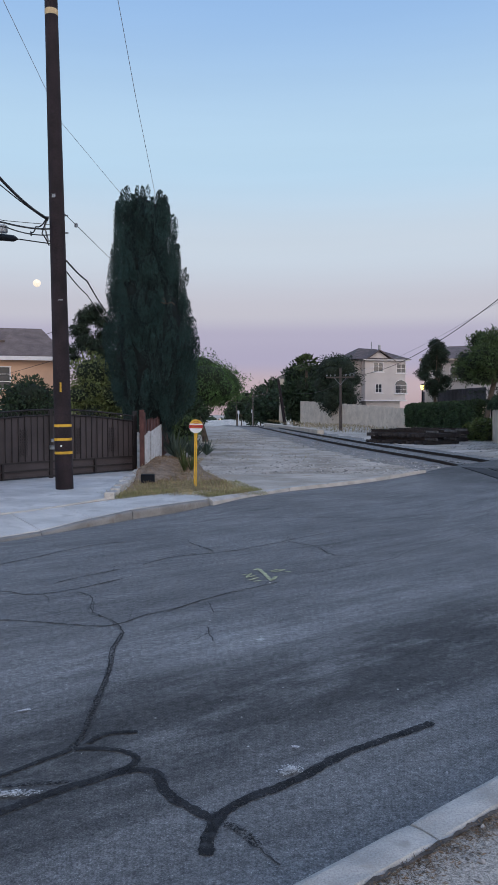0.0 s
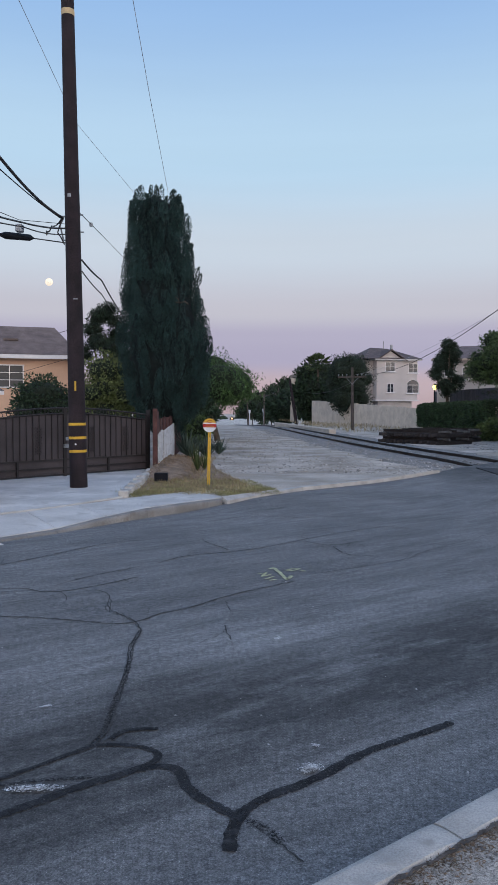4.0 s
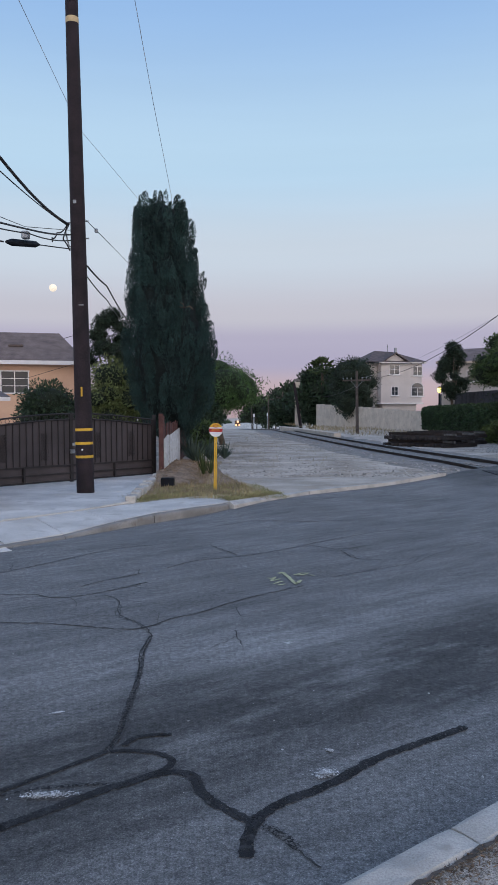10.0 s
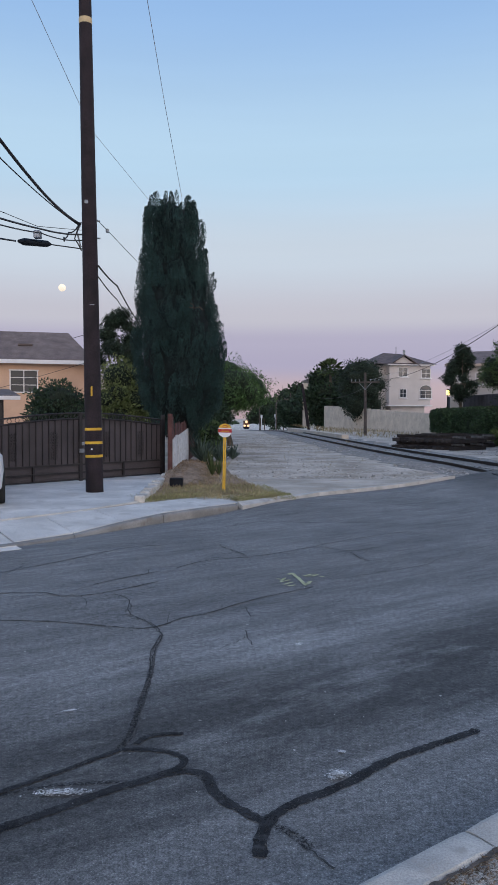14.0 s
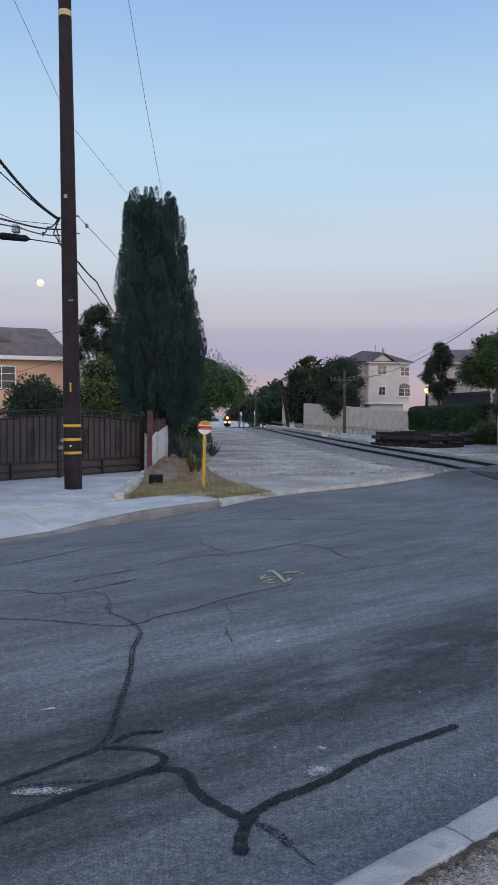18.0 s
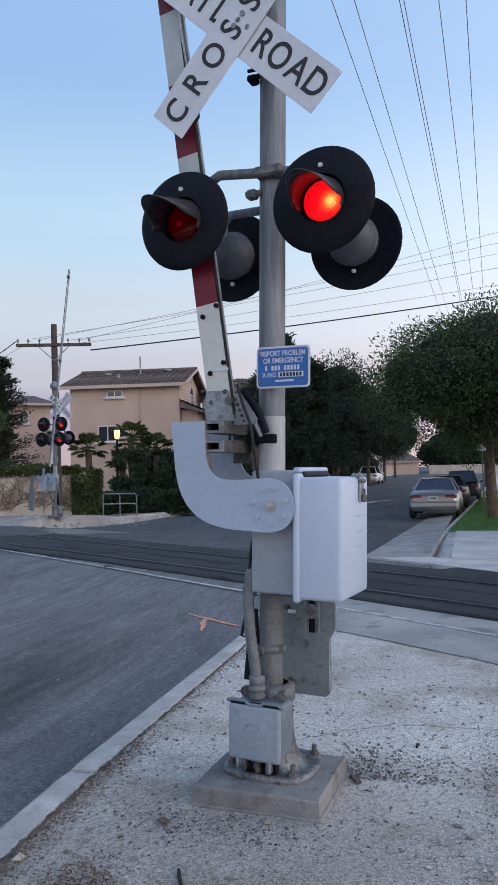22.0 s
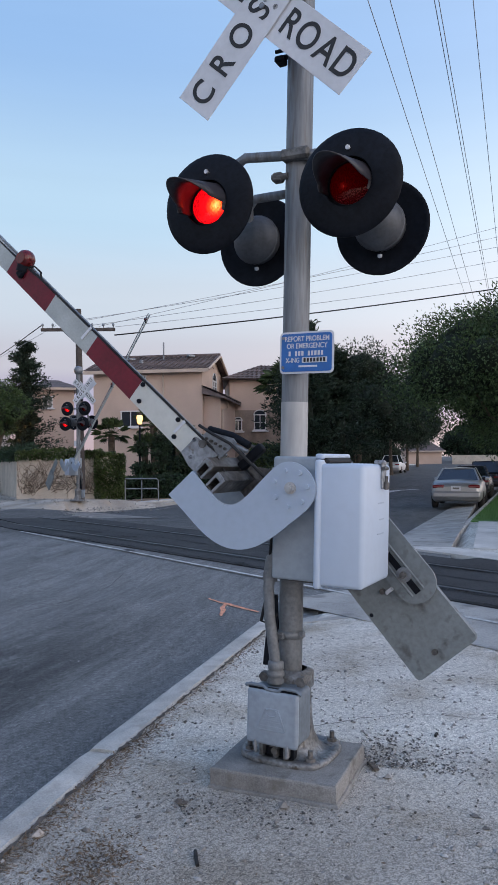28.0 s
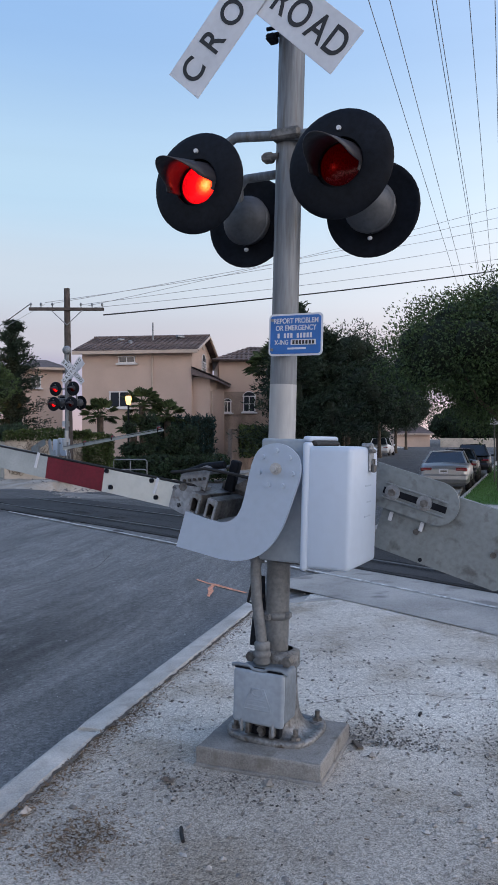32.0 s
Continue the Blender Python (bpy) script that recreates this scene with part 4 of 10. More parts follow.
def lamp_unit(root, x, y, z, facing, first, tilt=0.0, rad=0.255, k=1.0, flash=True):
    """One flashing lamp with its round black background; facing -1 looks towards -y."""
    F = pose(x, y, z, 90 * (1 if facing < 0 else -1) + 0, 0, 0)      # local z becomes the lamp's axis, pointing the way it shines
    mb = Mb().lathe([(0.117, 0.008), (0.125, 0.010), (rad - 0.03, 0.0), (rad - 0.004, -0.014), (rad, -0.02), (rad - 0.006, -0.026), (rad - 0.03, -0.012), (0.125, -0.004), (0.117, -0.004), (0.117, 0.008)], 40, F)
    back = -0.055      # how far the lens lies behind the disc
    bgd = part("background_disc", mb, M_BLACK, root, "round black target disc")
    mb = Mb().lathe([(0.118, -0.002), (0.130, -0.02), (0.133, -0.08), (0.105, -0.14), (0.06, -0.175), (0.03, -0.18), (0.0, -0.18)], 24, F)
    part("lamp_housing", mb, M_LAMPG, bgd, "dark grey cast lamp housing")
    dn = -1 if facing < 0 else 1
    part("sight_bulb", Mb().lathe([(0.0, -0.014), (0.012, -0.008), (0.013, 0.004), (0.0, 0.012)], 10, Matrix.Translation(F @ Vector((0, dn * 0.158, -0.05)))), M_SIGNW, bgd, "small white sight bulb")
    part("bulb_stem", Mb().cyl(F @ Vector((0, dn * 0.12, -0.05)), F @ Vector((0, dn * 0.150, -0.05)), 0.007, n=8), M_BLACK, bgd)
    part("housing_rim", Mb().lathe([(0.128, -0.055), (0.138, -0.062), (0.138, -0.072), (0.128, -0.080)], 24, F), M_LAMPG, bgd)
    # hood over the lens
    mb = Mb()
    vs, nn = [], 22
    for rr in (0.115, 0.110):
        for i in range(nn + 1):
            a = radians(-22 + (180 + 44) * i / nn)
            u = max(0.0, math.sin(a))
            length = 0.085 + 0.29 * (0.26 + 0.74 * u) if a > 0 else 0.075
            for d in (0.0, length * 0.5, length):
                q = rr * (1 - 0.10 * d / 0.25)
                vs.append(F @ Vector((q * math.cos(a), q * math.sin(a) * (1 if facing < 0 else -1) - 0.20 * d * (1 if facing < 0 else -1), 0.012 + back + d)))
    n3 = 3 * (nn + 1)
    fs = []
    for o in (0, n3):
        fs += [(o + i * 3 + j, o + (i + 1) * 3 + j, o + (i + 1) * 3 + j + 1, o + i * 3 + j + 1) for i in range(nn) for j in range(2)]
    fs += [(i * 3 + 2, (i + 1) * 3 + 2, n3 + (i + 1) * 3 + 2, n3 + i * 3 + 2) for i in range(nn)]
    mb.add(vs, fs, True)
    part("hood", mb, M_HOOD, bgd, "black visor over the lens")
    mb = Mb().lathe([(0.126, 0.006 + back), (0.126, 0.026 + back), (0.104, 0.034 + back), (0.100, 0.034 + back), (0.100, 0.006 + back)], 36, F)
    part("lens_ring", mb, M_BLACK, bgd)
    if flash:
        mb = Mb().lathe([(0.105, 0.030 + back), (0.09, 0.038 + back), (0.06, 0.045 + back), (0.0, 0.048 + back)], 24, F)
        part("lens", mb, M_LENS, bgd, "red glass lens")
        mb = Mb().cyl((0, -0.0045, 0), (0, -0.0035, 0), 0.103, n=28)
        lit = part("reflector", mb, M_DIM, bgd, "lamp reflector, lit in turn")
        lit.data.materials.append(M_LIT)
        for p in lit.data.polygons:
            if p.normal.y > 0.9 or p.normal.y < -0.9:
                p.material_index = 0
        # the lit face lies on the other side of the disc
        mb2 = Mb().cyl((0, 0.0035, 0), (0, 0.0045, 0), 0.103, n=28)
        me = mb2.mesh("reflector", M_LIT)
        bmm = bmesh.new()
        bmm.from_mesh(lit.data)
        bmm2 = bmesh.new()
        bmm2.from_mesh(me)
        for fc in bmm2.faces:
            fc.material_index = 1
        tmp = bpy.data.meshes.new("tmp")
        bmm2.to_mesh(tmp)
        bmm.from_mesh(tmp)
        bmm.to_mesh(lit.data)
        bmm.free()
        bmm2.free()
        bpy.data.meshes.remove(tmp)
        MOVES.append((lit, flash_rows(first, (x, y + (0.020 + back) * facing, z))))
    mb = Mb().cyl(F @ Vector((0, 0.155 * (1 if facing < 0 else -1), 0.0)), F @ Vector((0, 0.155 * (1 if facing < 0 else -1), 0.02)), 0.011, n=8)
    part("bolt", mb, M_SIGNW, bgd)
    return bgd


def crossbuck(root, cx, y, z, s=1.0, turn=0):
    for ang, word, dy, seq in ((-43, "RAILROAD", 0.0, 1), (48.5, "CROSSING", -0.010, 0)):
        m = pose(0, 0, 0, 0, 0, turn) @ pose(cx, y + dy, z, 0, 0, 0) @ Matrix.Rotation(radians(-ang), 4, "Y")
        m = m @ Matrix.Translation((0.026, 0, 0.004))
        mb = Mb().box((0, 0, 0), (1.22 * s, 0.004, 0.229 * s), m, ch=0.0015)
        b = part("crossbuck_blade", mb, M_SIGNW, root, "white blade with black capital letters")
        n = len(word)
        xs = [-0.53, -0.38, -0.27, -0.16, 0.16, 0.28, 0.41, 0.53] if word == "RAILROAD" else [-0.52, -0.36, -0.20, -0.055, 0.10, 0.215, 0.33, 0.50]
        for ch, px_ in zip(word, xs):
            me = text_mesh(ch, 0.182 * s, M_SIGNK)
            o = part("letter", me, None, b)
            o.matrix_basis = m @ pose(px_ * s, -0.0035, 0, 90, 0, 0) @ Matrix.Diagonal((0.86, 1, 1, 1))
        for px_ in (-0.035, 0.035):
            part("bolt", Mb().cyl(m @ Vector((px_ * s, -0.012, 0.02 * seq)), m @ Vector((px_ * s, 0, 0.02 * seq)), 0.014 * s, n=10), M_GALV, b)


ARM_ANGLES = [(0, 81.5), (22.4, 81.4), (23.1, 80.9), (23.6, 80.0), (24.0, 77.1), (24.5, 72.1), (25.0, 67.2), (25.5, 62.2), (26.5, 52.3), (27.5, 43.9), (28.0, 40.0), (28.5, 36.2), (29.0, 32.4), (29.5, 28.5),
              (30.0, 24.6), (30.5, 20.0), (31.0, 15.6), (31.5, 11.4), (32.0, 7.3)]


def stripe_board(mb, z0, z1, w0, w1, x, y, th):
    mb.add([(x - w0 / 2, y - th, z0), (x + w0 / 2, y - th, z0), (x + w1 / 2, y - th, z1), (x - w1 / 2, y - th, z1),
            (x - w0 / 2, y, z0), (x + w0 / 2, y, z0), (x + w1 / 2, y, z1), (x - w1 / 2, y, z1)],
           [(0, 1, 2, 3), (7, 6, 5, 4), (0, 4, 5, 1), (1, 5, 6, 2), (2, 6, 7, 3), (3, 7, 4, 0)])


def gate_arm(root, px_, py_, pz_, length=6.8, mirror=1, detail=True, arm_rows=ARM_ANGLES, swing=0.0):
    """The swinging arm: bracket plates, counterweights and striped boom, modelled raised, about its pivot."""
    out = [(0.06, 0.118), (0.105, 0.08), (0.13, 0.02), (0.125, -0.045), (0.09, -0.10), (0.03, -0.128), (-0.08, -0.125), (-0.22, -0.115), (-0.33, -0.085), (-0.41, -0.03), (-0.465, 0.05),
           (-0.495, 0.15), (-0.51, 0.28), (-0.525, 0.415), (-0.335, 0.415), (-0.33, 0.27), (-0.318, 0.20), (-0.285, 0.15), (-0.235, 0.126), (-0.15, 0.122), (0.0, 0.13)]
    out = smooth_outline([(x + (0.014 if x > 0.05 else 0), z) for x, z in out], sharp=(13, 14))
    mb = Mb().slab([(x * mirror, z) for x, z in out], -0.035, -0.022)
    arm = part("gate_arm", mb, M_BRACK, root, "light grey curved bracket plate with striped boom")
    part("bracket_plate", Mb().slab([(x * mirror, z) for x, z in out], 0.36, 0.372), M_MECHG, arm, "rear bracket plate")
    part("bracket_edge", Mb().slab([(x * mirror * 0.999, z) for x, z in [(-0.525, 0.40), (-0.335, 0.40), (-0.335, 0.415), (-0.525, 0.415)]], -0.022, 0.0), M_BRACK, arm)
    if detail:
        for i in range(7):
            a = radians(15 + 360 / 7 * i)
            c = Vector((0.024 + 0.088 * math.cos(a), -0.04, 0.088 * math.sin(a)))
            part("bolt", Mb().cyl(c + Vector((0, 0.006, 0)), c - Vector((0, 0.012, 0)), 0.0125, n=8, smooth=False), M_BRACK, arm)
        part("hub_nut", Mb().cyl((0.024, -0.036, 0), (0.024, -0.044, 0), 0.029, n=18).cyl((0.024, -0.044, 0), (0.024, -0.064, 0), 0.021, n=6, smooth=False).cyl((0.024, -0.064, 0), (0.024, -0.080, 0), 0.014, n=12), M_MASTL, arm, "large pivot nut")
        # cross channels that carry the boom
        for z in (0.385, 0.290):
            t = 0.006
            cx, w_, h_, y0, y1 = -0.282, 0.095, 0.058, -0.012, 0.36
            mb = Mb()
            for bx, bz, sx, sz in ((cx, z + h_ / 2, w_, t), (cx, z - h_ / 2, w_, t), (cx - w_ / 2, z, t, h_), (cx + w_ / 2, z, t, h_)):
                mb.box((bx, (y0 + y1) / 2, bz), (sx, y1 - y0, sz))
            part("cross_channel", mb, M_STEELD, arm, "dark steel square tube between the bracket plates")
            part("channel_lip", Mb().box((cx, y0 - 0.004, z + h_ / 2 - 0.006), (w_, 0.010, 0.012)).box((cx, y0 - 0.004, z - h_ / 2 + 0.006), (w_, 0.010, 0.012)).box((cx + w_ / 2 - 0.010, y0 - 0.004, z), (0.026, 0.010, h_ - 0.02)), M_GALV, arm, "lighter galvanised end of the tube")
            part("bolt", Mb().cyl((cx + 0.03, y0 + 0.02, z), (cx + 0.03, y0 + 0.05, z), 0.02, n=10), M_STEELD, arm)
        part("adapter_plate", Mb().slab([(-0.335, 0.205), (-0.19, 0.205), (-0.175, 0.30), (-0.185, 0.415), (-0.335, 0.415)], 0.30, 0.312), M_CHAN, arm, "dark adapter plate behind the tubes")
        part("stiffener", Mb().slab([(-0.19, 0.17), (-0.05, 0.15), (-0.05, 0.17), (-0.17, 0.30), (-0.19, 0.30)], 0.22, 0.234), M_CHAN, arm)
        part("boom_casting", Mb().slab([(-0.372, 0.418), (-0.215, 0.418), (-0.232, 0.50), (-0.252, 0.575), (-0.372, 0.575), (-0.385, 0.49)], 0.066, 0.080).slab([(-0.372, 0.418), (-0.215, 0.418), (-0.222, 0.46), (-0.372, 0.46)], 0.08, 0.18), M_GALV, arm, "galvanised boom casting")
        part("hinge_cheek", Mb().slab([(-0.235, 0.40), (-0.10, 0.40), (-0.10, 0.43), (-0.19, 0.56), (-0.235, 0.56)], 0.085, 0.097), M_GALV, arm, "notched hinge cheek")
        for i in range(5):
            part("bolt", Mb().cyl((-0.215 + 0.012 * i, 0.085, 0.53 - 0.028 * i), (-0.215 + 0.012 * i, 0.074, 0.53 - 0.028 * i), 0.008, n=7), M_CHAN, arm)
        part("spring_rod", Mb().tube([(-0.20, 0.15, 0.585), (-0.12, 0.15, 0.47), (-0.075, 0.15, 0.36)], 0.020, 8), M_BLACK, arm, "dark spring rod")
        part("arm_cable", Mb().tube([(-0.19, 0.05, 0.60), (-0.15, 0.03, 0.50), (-0.105, 0.02, 0.40), (-0.085, 0.03, 0.25), (-0.075, 0.05, 0.12)], 0.008, 6), M_BLACKR, arm, "black lamp cable")
        part("drive_lever", rounded((-0.13, 0.22, 0.33), (0.17, 0.05, 0.05), 0.010, M_BLACK, 3), None, arm, "dark steel drive lever")
        part("hinge_bracket", Mb().slab([(-0.35, 0.405), (-0.19, 0.405), (-0.20, 0.50), (-0.26, 0.60), (-0.36, 0.60), (-0.375, 0.50)], 0.10, 0.112), M_GALV, arm, "galvanised hinge bracket")
        part("brace_strut", Mb().tube([(-0.26, 0.13, 0.56), (-0.16, 0.13, 0.47), (-0.10, 0.14, 0.34)], 0.011, 8), M_GALV, arm)
        part("brace_strut", Mb().tube([(-0.24, 0.22, 0.54), (-0.13, 0.22, 0.44), (-0.07, 0.22, 0.33)], 0.009, 8), M_STEELD, arm)
        part("shear_bolt", Mb().cyl((-0.245, 0.06, 0.52), (-0.245, 0.20, 0.52), 0.022, n=10), M_STEELD, arm)
    # boom
    T = Matrix.Rotation(radians(-8), 4, "Y")
    z, k = 0.50, 0
    w = lambda q: (0.132 if detail else 0.098) - 0.055 * (q - 0.5) / length
    seq = [(0.50, 1.07, M_BOARDW)]
    q = 1.07
    while q < length:
        seq.append((q, min(q + 0.406, length), (M_BOARDR if k % 2 == 0 else M_BOARDG) if detail else M_BOARDG))
        q += 0.406
        k += 1
    X = -0.228
    for a, b, mt in seq:
        mb = Mb()
        stripe_board(mb, a, b, w(a), w(b), X, 0.10, 0.022)
        mb.v = [((T @ Vector(p)).x * mirror, (T @ Vector(p)).y, (T @ Vector(p)).z) for p in mb.v]
        part("boom_stripe", mb, mt, arm, {"arm_red_sheeting": "dark red reflective stripe", "arm_white_sheeting": "white boom root with dark bolts"}.get(mt.name, "silver white reflective stripe"))
    mb = Mb()
    stripe_board(mb, 0.55, length, 0.03, 0.02, X + 0.055, 0.125, 0.02)
    mb.v = [((T @ Vector(p)).x * mirror, (T @ Vector(p)).y, (T @ Vector(p)).z) for p in mb.v]
    part("boom_rib", mb, M_GALV, arm)
    tf = lambda p: Vector(((T @ Vector(p)).x * mirror, (T @ Vector(p)).y, (T @ Vector(p)).z))
    if detail:
        for zz in (0.56, 0.71, 1.01):
            for dx in (-0.042, 0.042):
                c = Vector((X + dx + 0.012 * (zz > 0.6), 0.078, zz + 0.04 * (dx > 0)))
                part("bolt", Mb().cyl(tf(c), tf(c - Vector((0, 0.012, 0))), 0.013, n=8), M_BLACK, arm)
        cab = [(X + 0.02, 0.09, 0.35), (X + 0.075, 0.08, 0.50), (X + 0.072, 0.085, 0.9), (X + 0.068, 0.085, 1.4), (X + 0.064, 0.085, 2.0), (X + 0.055, 0.08, 2.2), (X + 0.05, 0.085, 2.6), (X + 0.05, 0.085, 4.0), (X + 0.04, 0.085, length - 0.3)]
        part("lamp_cable", Mb().tube([tf(p) for p in cab], 0.007, 6), M_BLACKR, arm, "black lamp cable along the boom")
        for zz in (0.72, 1.55):
            part("cable_clip", Mb().box(tf((X + 0.03, 0.076, zz)), (0.09, 0.006, 0.016)), M_SIGNW, arm)
    for n, zz in enumerate((2.22, 4.2, length - 0.25)):
        c = tf((X + 0.085, 0.085, zz))
        lp = part("arm_lamp", Mb().lathe([(0.0, 0.042), (0.034, 0.042), (0.050, 0.026), (0.057, 0.0), (0.053, -0.022), (0.040, -0.042), (0.0, -0.056)], 20, Matrix.Translation(c) @ pose(0, 0, 0, 90)), M_REDOFF, arm, "dark red glass globe lamp on the gate arm")
        part("lamp_collar", Mb().cyl(c + Vector((-0.066 * mirror, 0.0, -0.040)), c + Vector((-0.030 * mirror, 0, -0.018)), 0.040, n=14).box(c + Vector((-0.075 * mirror, 0.0, -0.048)), (0.05, 0.06, 0.05), ch=0.008), M_BLACK, lp, "black lamp base")
        part("cable_loop", Mb().tube([c + Vector((-0.05 * mirror, 0, -0.03)), c + Vector((0.02 * mirror, 0, -0.085)), c + Vector((0.03 * mirror, 0, -0.15)), c + Vector((-0.01 * mirror, 0, -0.20)), c + Vector((-0.03 * mirror, 0, -0.24))], 0.006, 6), M_BLACKR, lp)
        mb = Mb().cyl((0, -0.0045, 0), (0, -0.0035, 0), 0.033, n=20)
        lit = part("arm_lamp_disc", mb, M_REDOFF, arm, "red lens of the arm lamp, lit in turn")
        bmm = bmesh.new()
        bmm.from_mesh(Mb().cyl((0, 0.0035, 0), (0, 0.0045, 0), 0.033, n=20).mesh("tmp", M_LITARM))
        for fc in bmm.faces:
            fc.material_index = 1
        tmp = bpy.data.meshes.new("tmp")
        bmm.to_mesh(tmp)
        bmm.clear()
        bmm.from_mesh(lit.data)
        bmm.from_mesh(tmp)
        bmm.to_mesh(lit.data)
        bmm.free()
        lit.data.materials.append(M_LITARM)
        MOVES.append((lit, flash_rows(False, c + Vector((0, -0.042, 0)))))
    # counterweights swing on the far side
    U = lambda x, z: ((x + 0.018) * mirror, z - 0.008)
    k = [radians(180 + 180 * i / 12) for i in range(13)]
    uout = [(0.012 + 0.112 * math.cos(a), -0.665 + 0.105 * math.sin(a)) for a in k]
    cwt = part("counterweight_arm", Mb().slab([U(*p) for p in [(-0.10, 0.10)] + uout + [(0.124, 0.10)]], 0.560, 0.578), M_CW, arm, "grey slotted counterweight arm")
    plate = rr_outline(-0.1235, -0.725, 0.397, 0.68, 0.028)
    part("counterweight", Mb().slab([U(*p) for p in plate], 0.600, 0.640), M_CW, arm, "grey steel counterweight plate")
    for dx in (-0.026, 0.050):
        part("slot_rim", Mb().box(((dx) * mirror, 0.556, -0.55), (0.012, 0.012, 0.34), ch=0.004), M_CW, cwt)
    # black bar laid on the arm, painting the dark inside of its slot
    part("slot", Mb().box((0.012 * mirror, 0.558, -0.55), (0.034, 0.008, 0.34)), M_BLACK, cwt)
    for zz in (-0.43, -0.605):
        part("washer", Mb().cyl((0.012 * mirror, 0.556, zz), (0.012 * mirror, 0.546, zz), 0.040, n=20), M_GALV, cwt)
        part("nut", Mb().cyl((0.012 * mirror, 0.546, zz), (0.012 * mirror, 0.527, zz), 0.020, n=6, smooth=False), M_STEELD, cwt)
    for bz in (-0.45, -0.62):
        part("clip", Mb().box((-0.115 * mirror, 0.585, bz), (0.05, 0.012, 0.02), ch=0.003), M_SIGNW, cwt)
    # plate is uncut; a black disc paints the dark of the hole
    part("hole_disc", Mb().cyl((-0.285 * mirror, 0.602, -0.66), (-0.285 * mirror, 0.5985, -0.66), 0.011, n=12), M_BLACK, arm, "black disc painting the dark of a hole in the plate")
    for bx, bz in ((-0.15, -0.60), (-0.13, -1.0)):
        part("bolt", Mb().cyl((bx * mirror, 0.60, bz), (bx * mirror, 0.582, bz), 0.016, n=8), M_STEELD, arm)
    MOVES.append((arm, [(t, pose(px_, py_, pz_, 0, 0, swing) @ pose(0, 0, 0, 0, -(82.0 - a) * mirror, 0)) for t, a in arm_rows]))
    return arm


M_LITARM = mat("lit_arm_lamp", (0.4, 0.01, 0.02), 0.3, var=0.1, scale=20, fine=60, bump=0, emit=((1.0, 0.05, 0.05), 1.1))


def rr_outline(cx, cz, w, h, r, n=5):
    """Outline of a plate with round corners."""
    out = []
    for qx, qz, a0 in ((1, 1, 0), (-1, 1, 90), (-1, -1, 180), (1, -1, 270)):
        for i in range(n + 1):
            a = radians(a0 + 90 * i / n)
            out.append((cx + qx * (w / 2 - r) + r * math.cos(a), cz + qz * (h / 2 - r) + r * math.sin(a)))
    return out


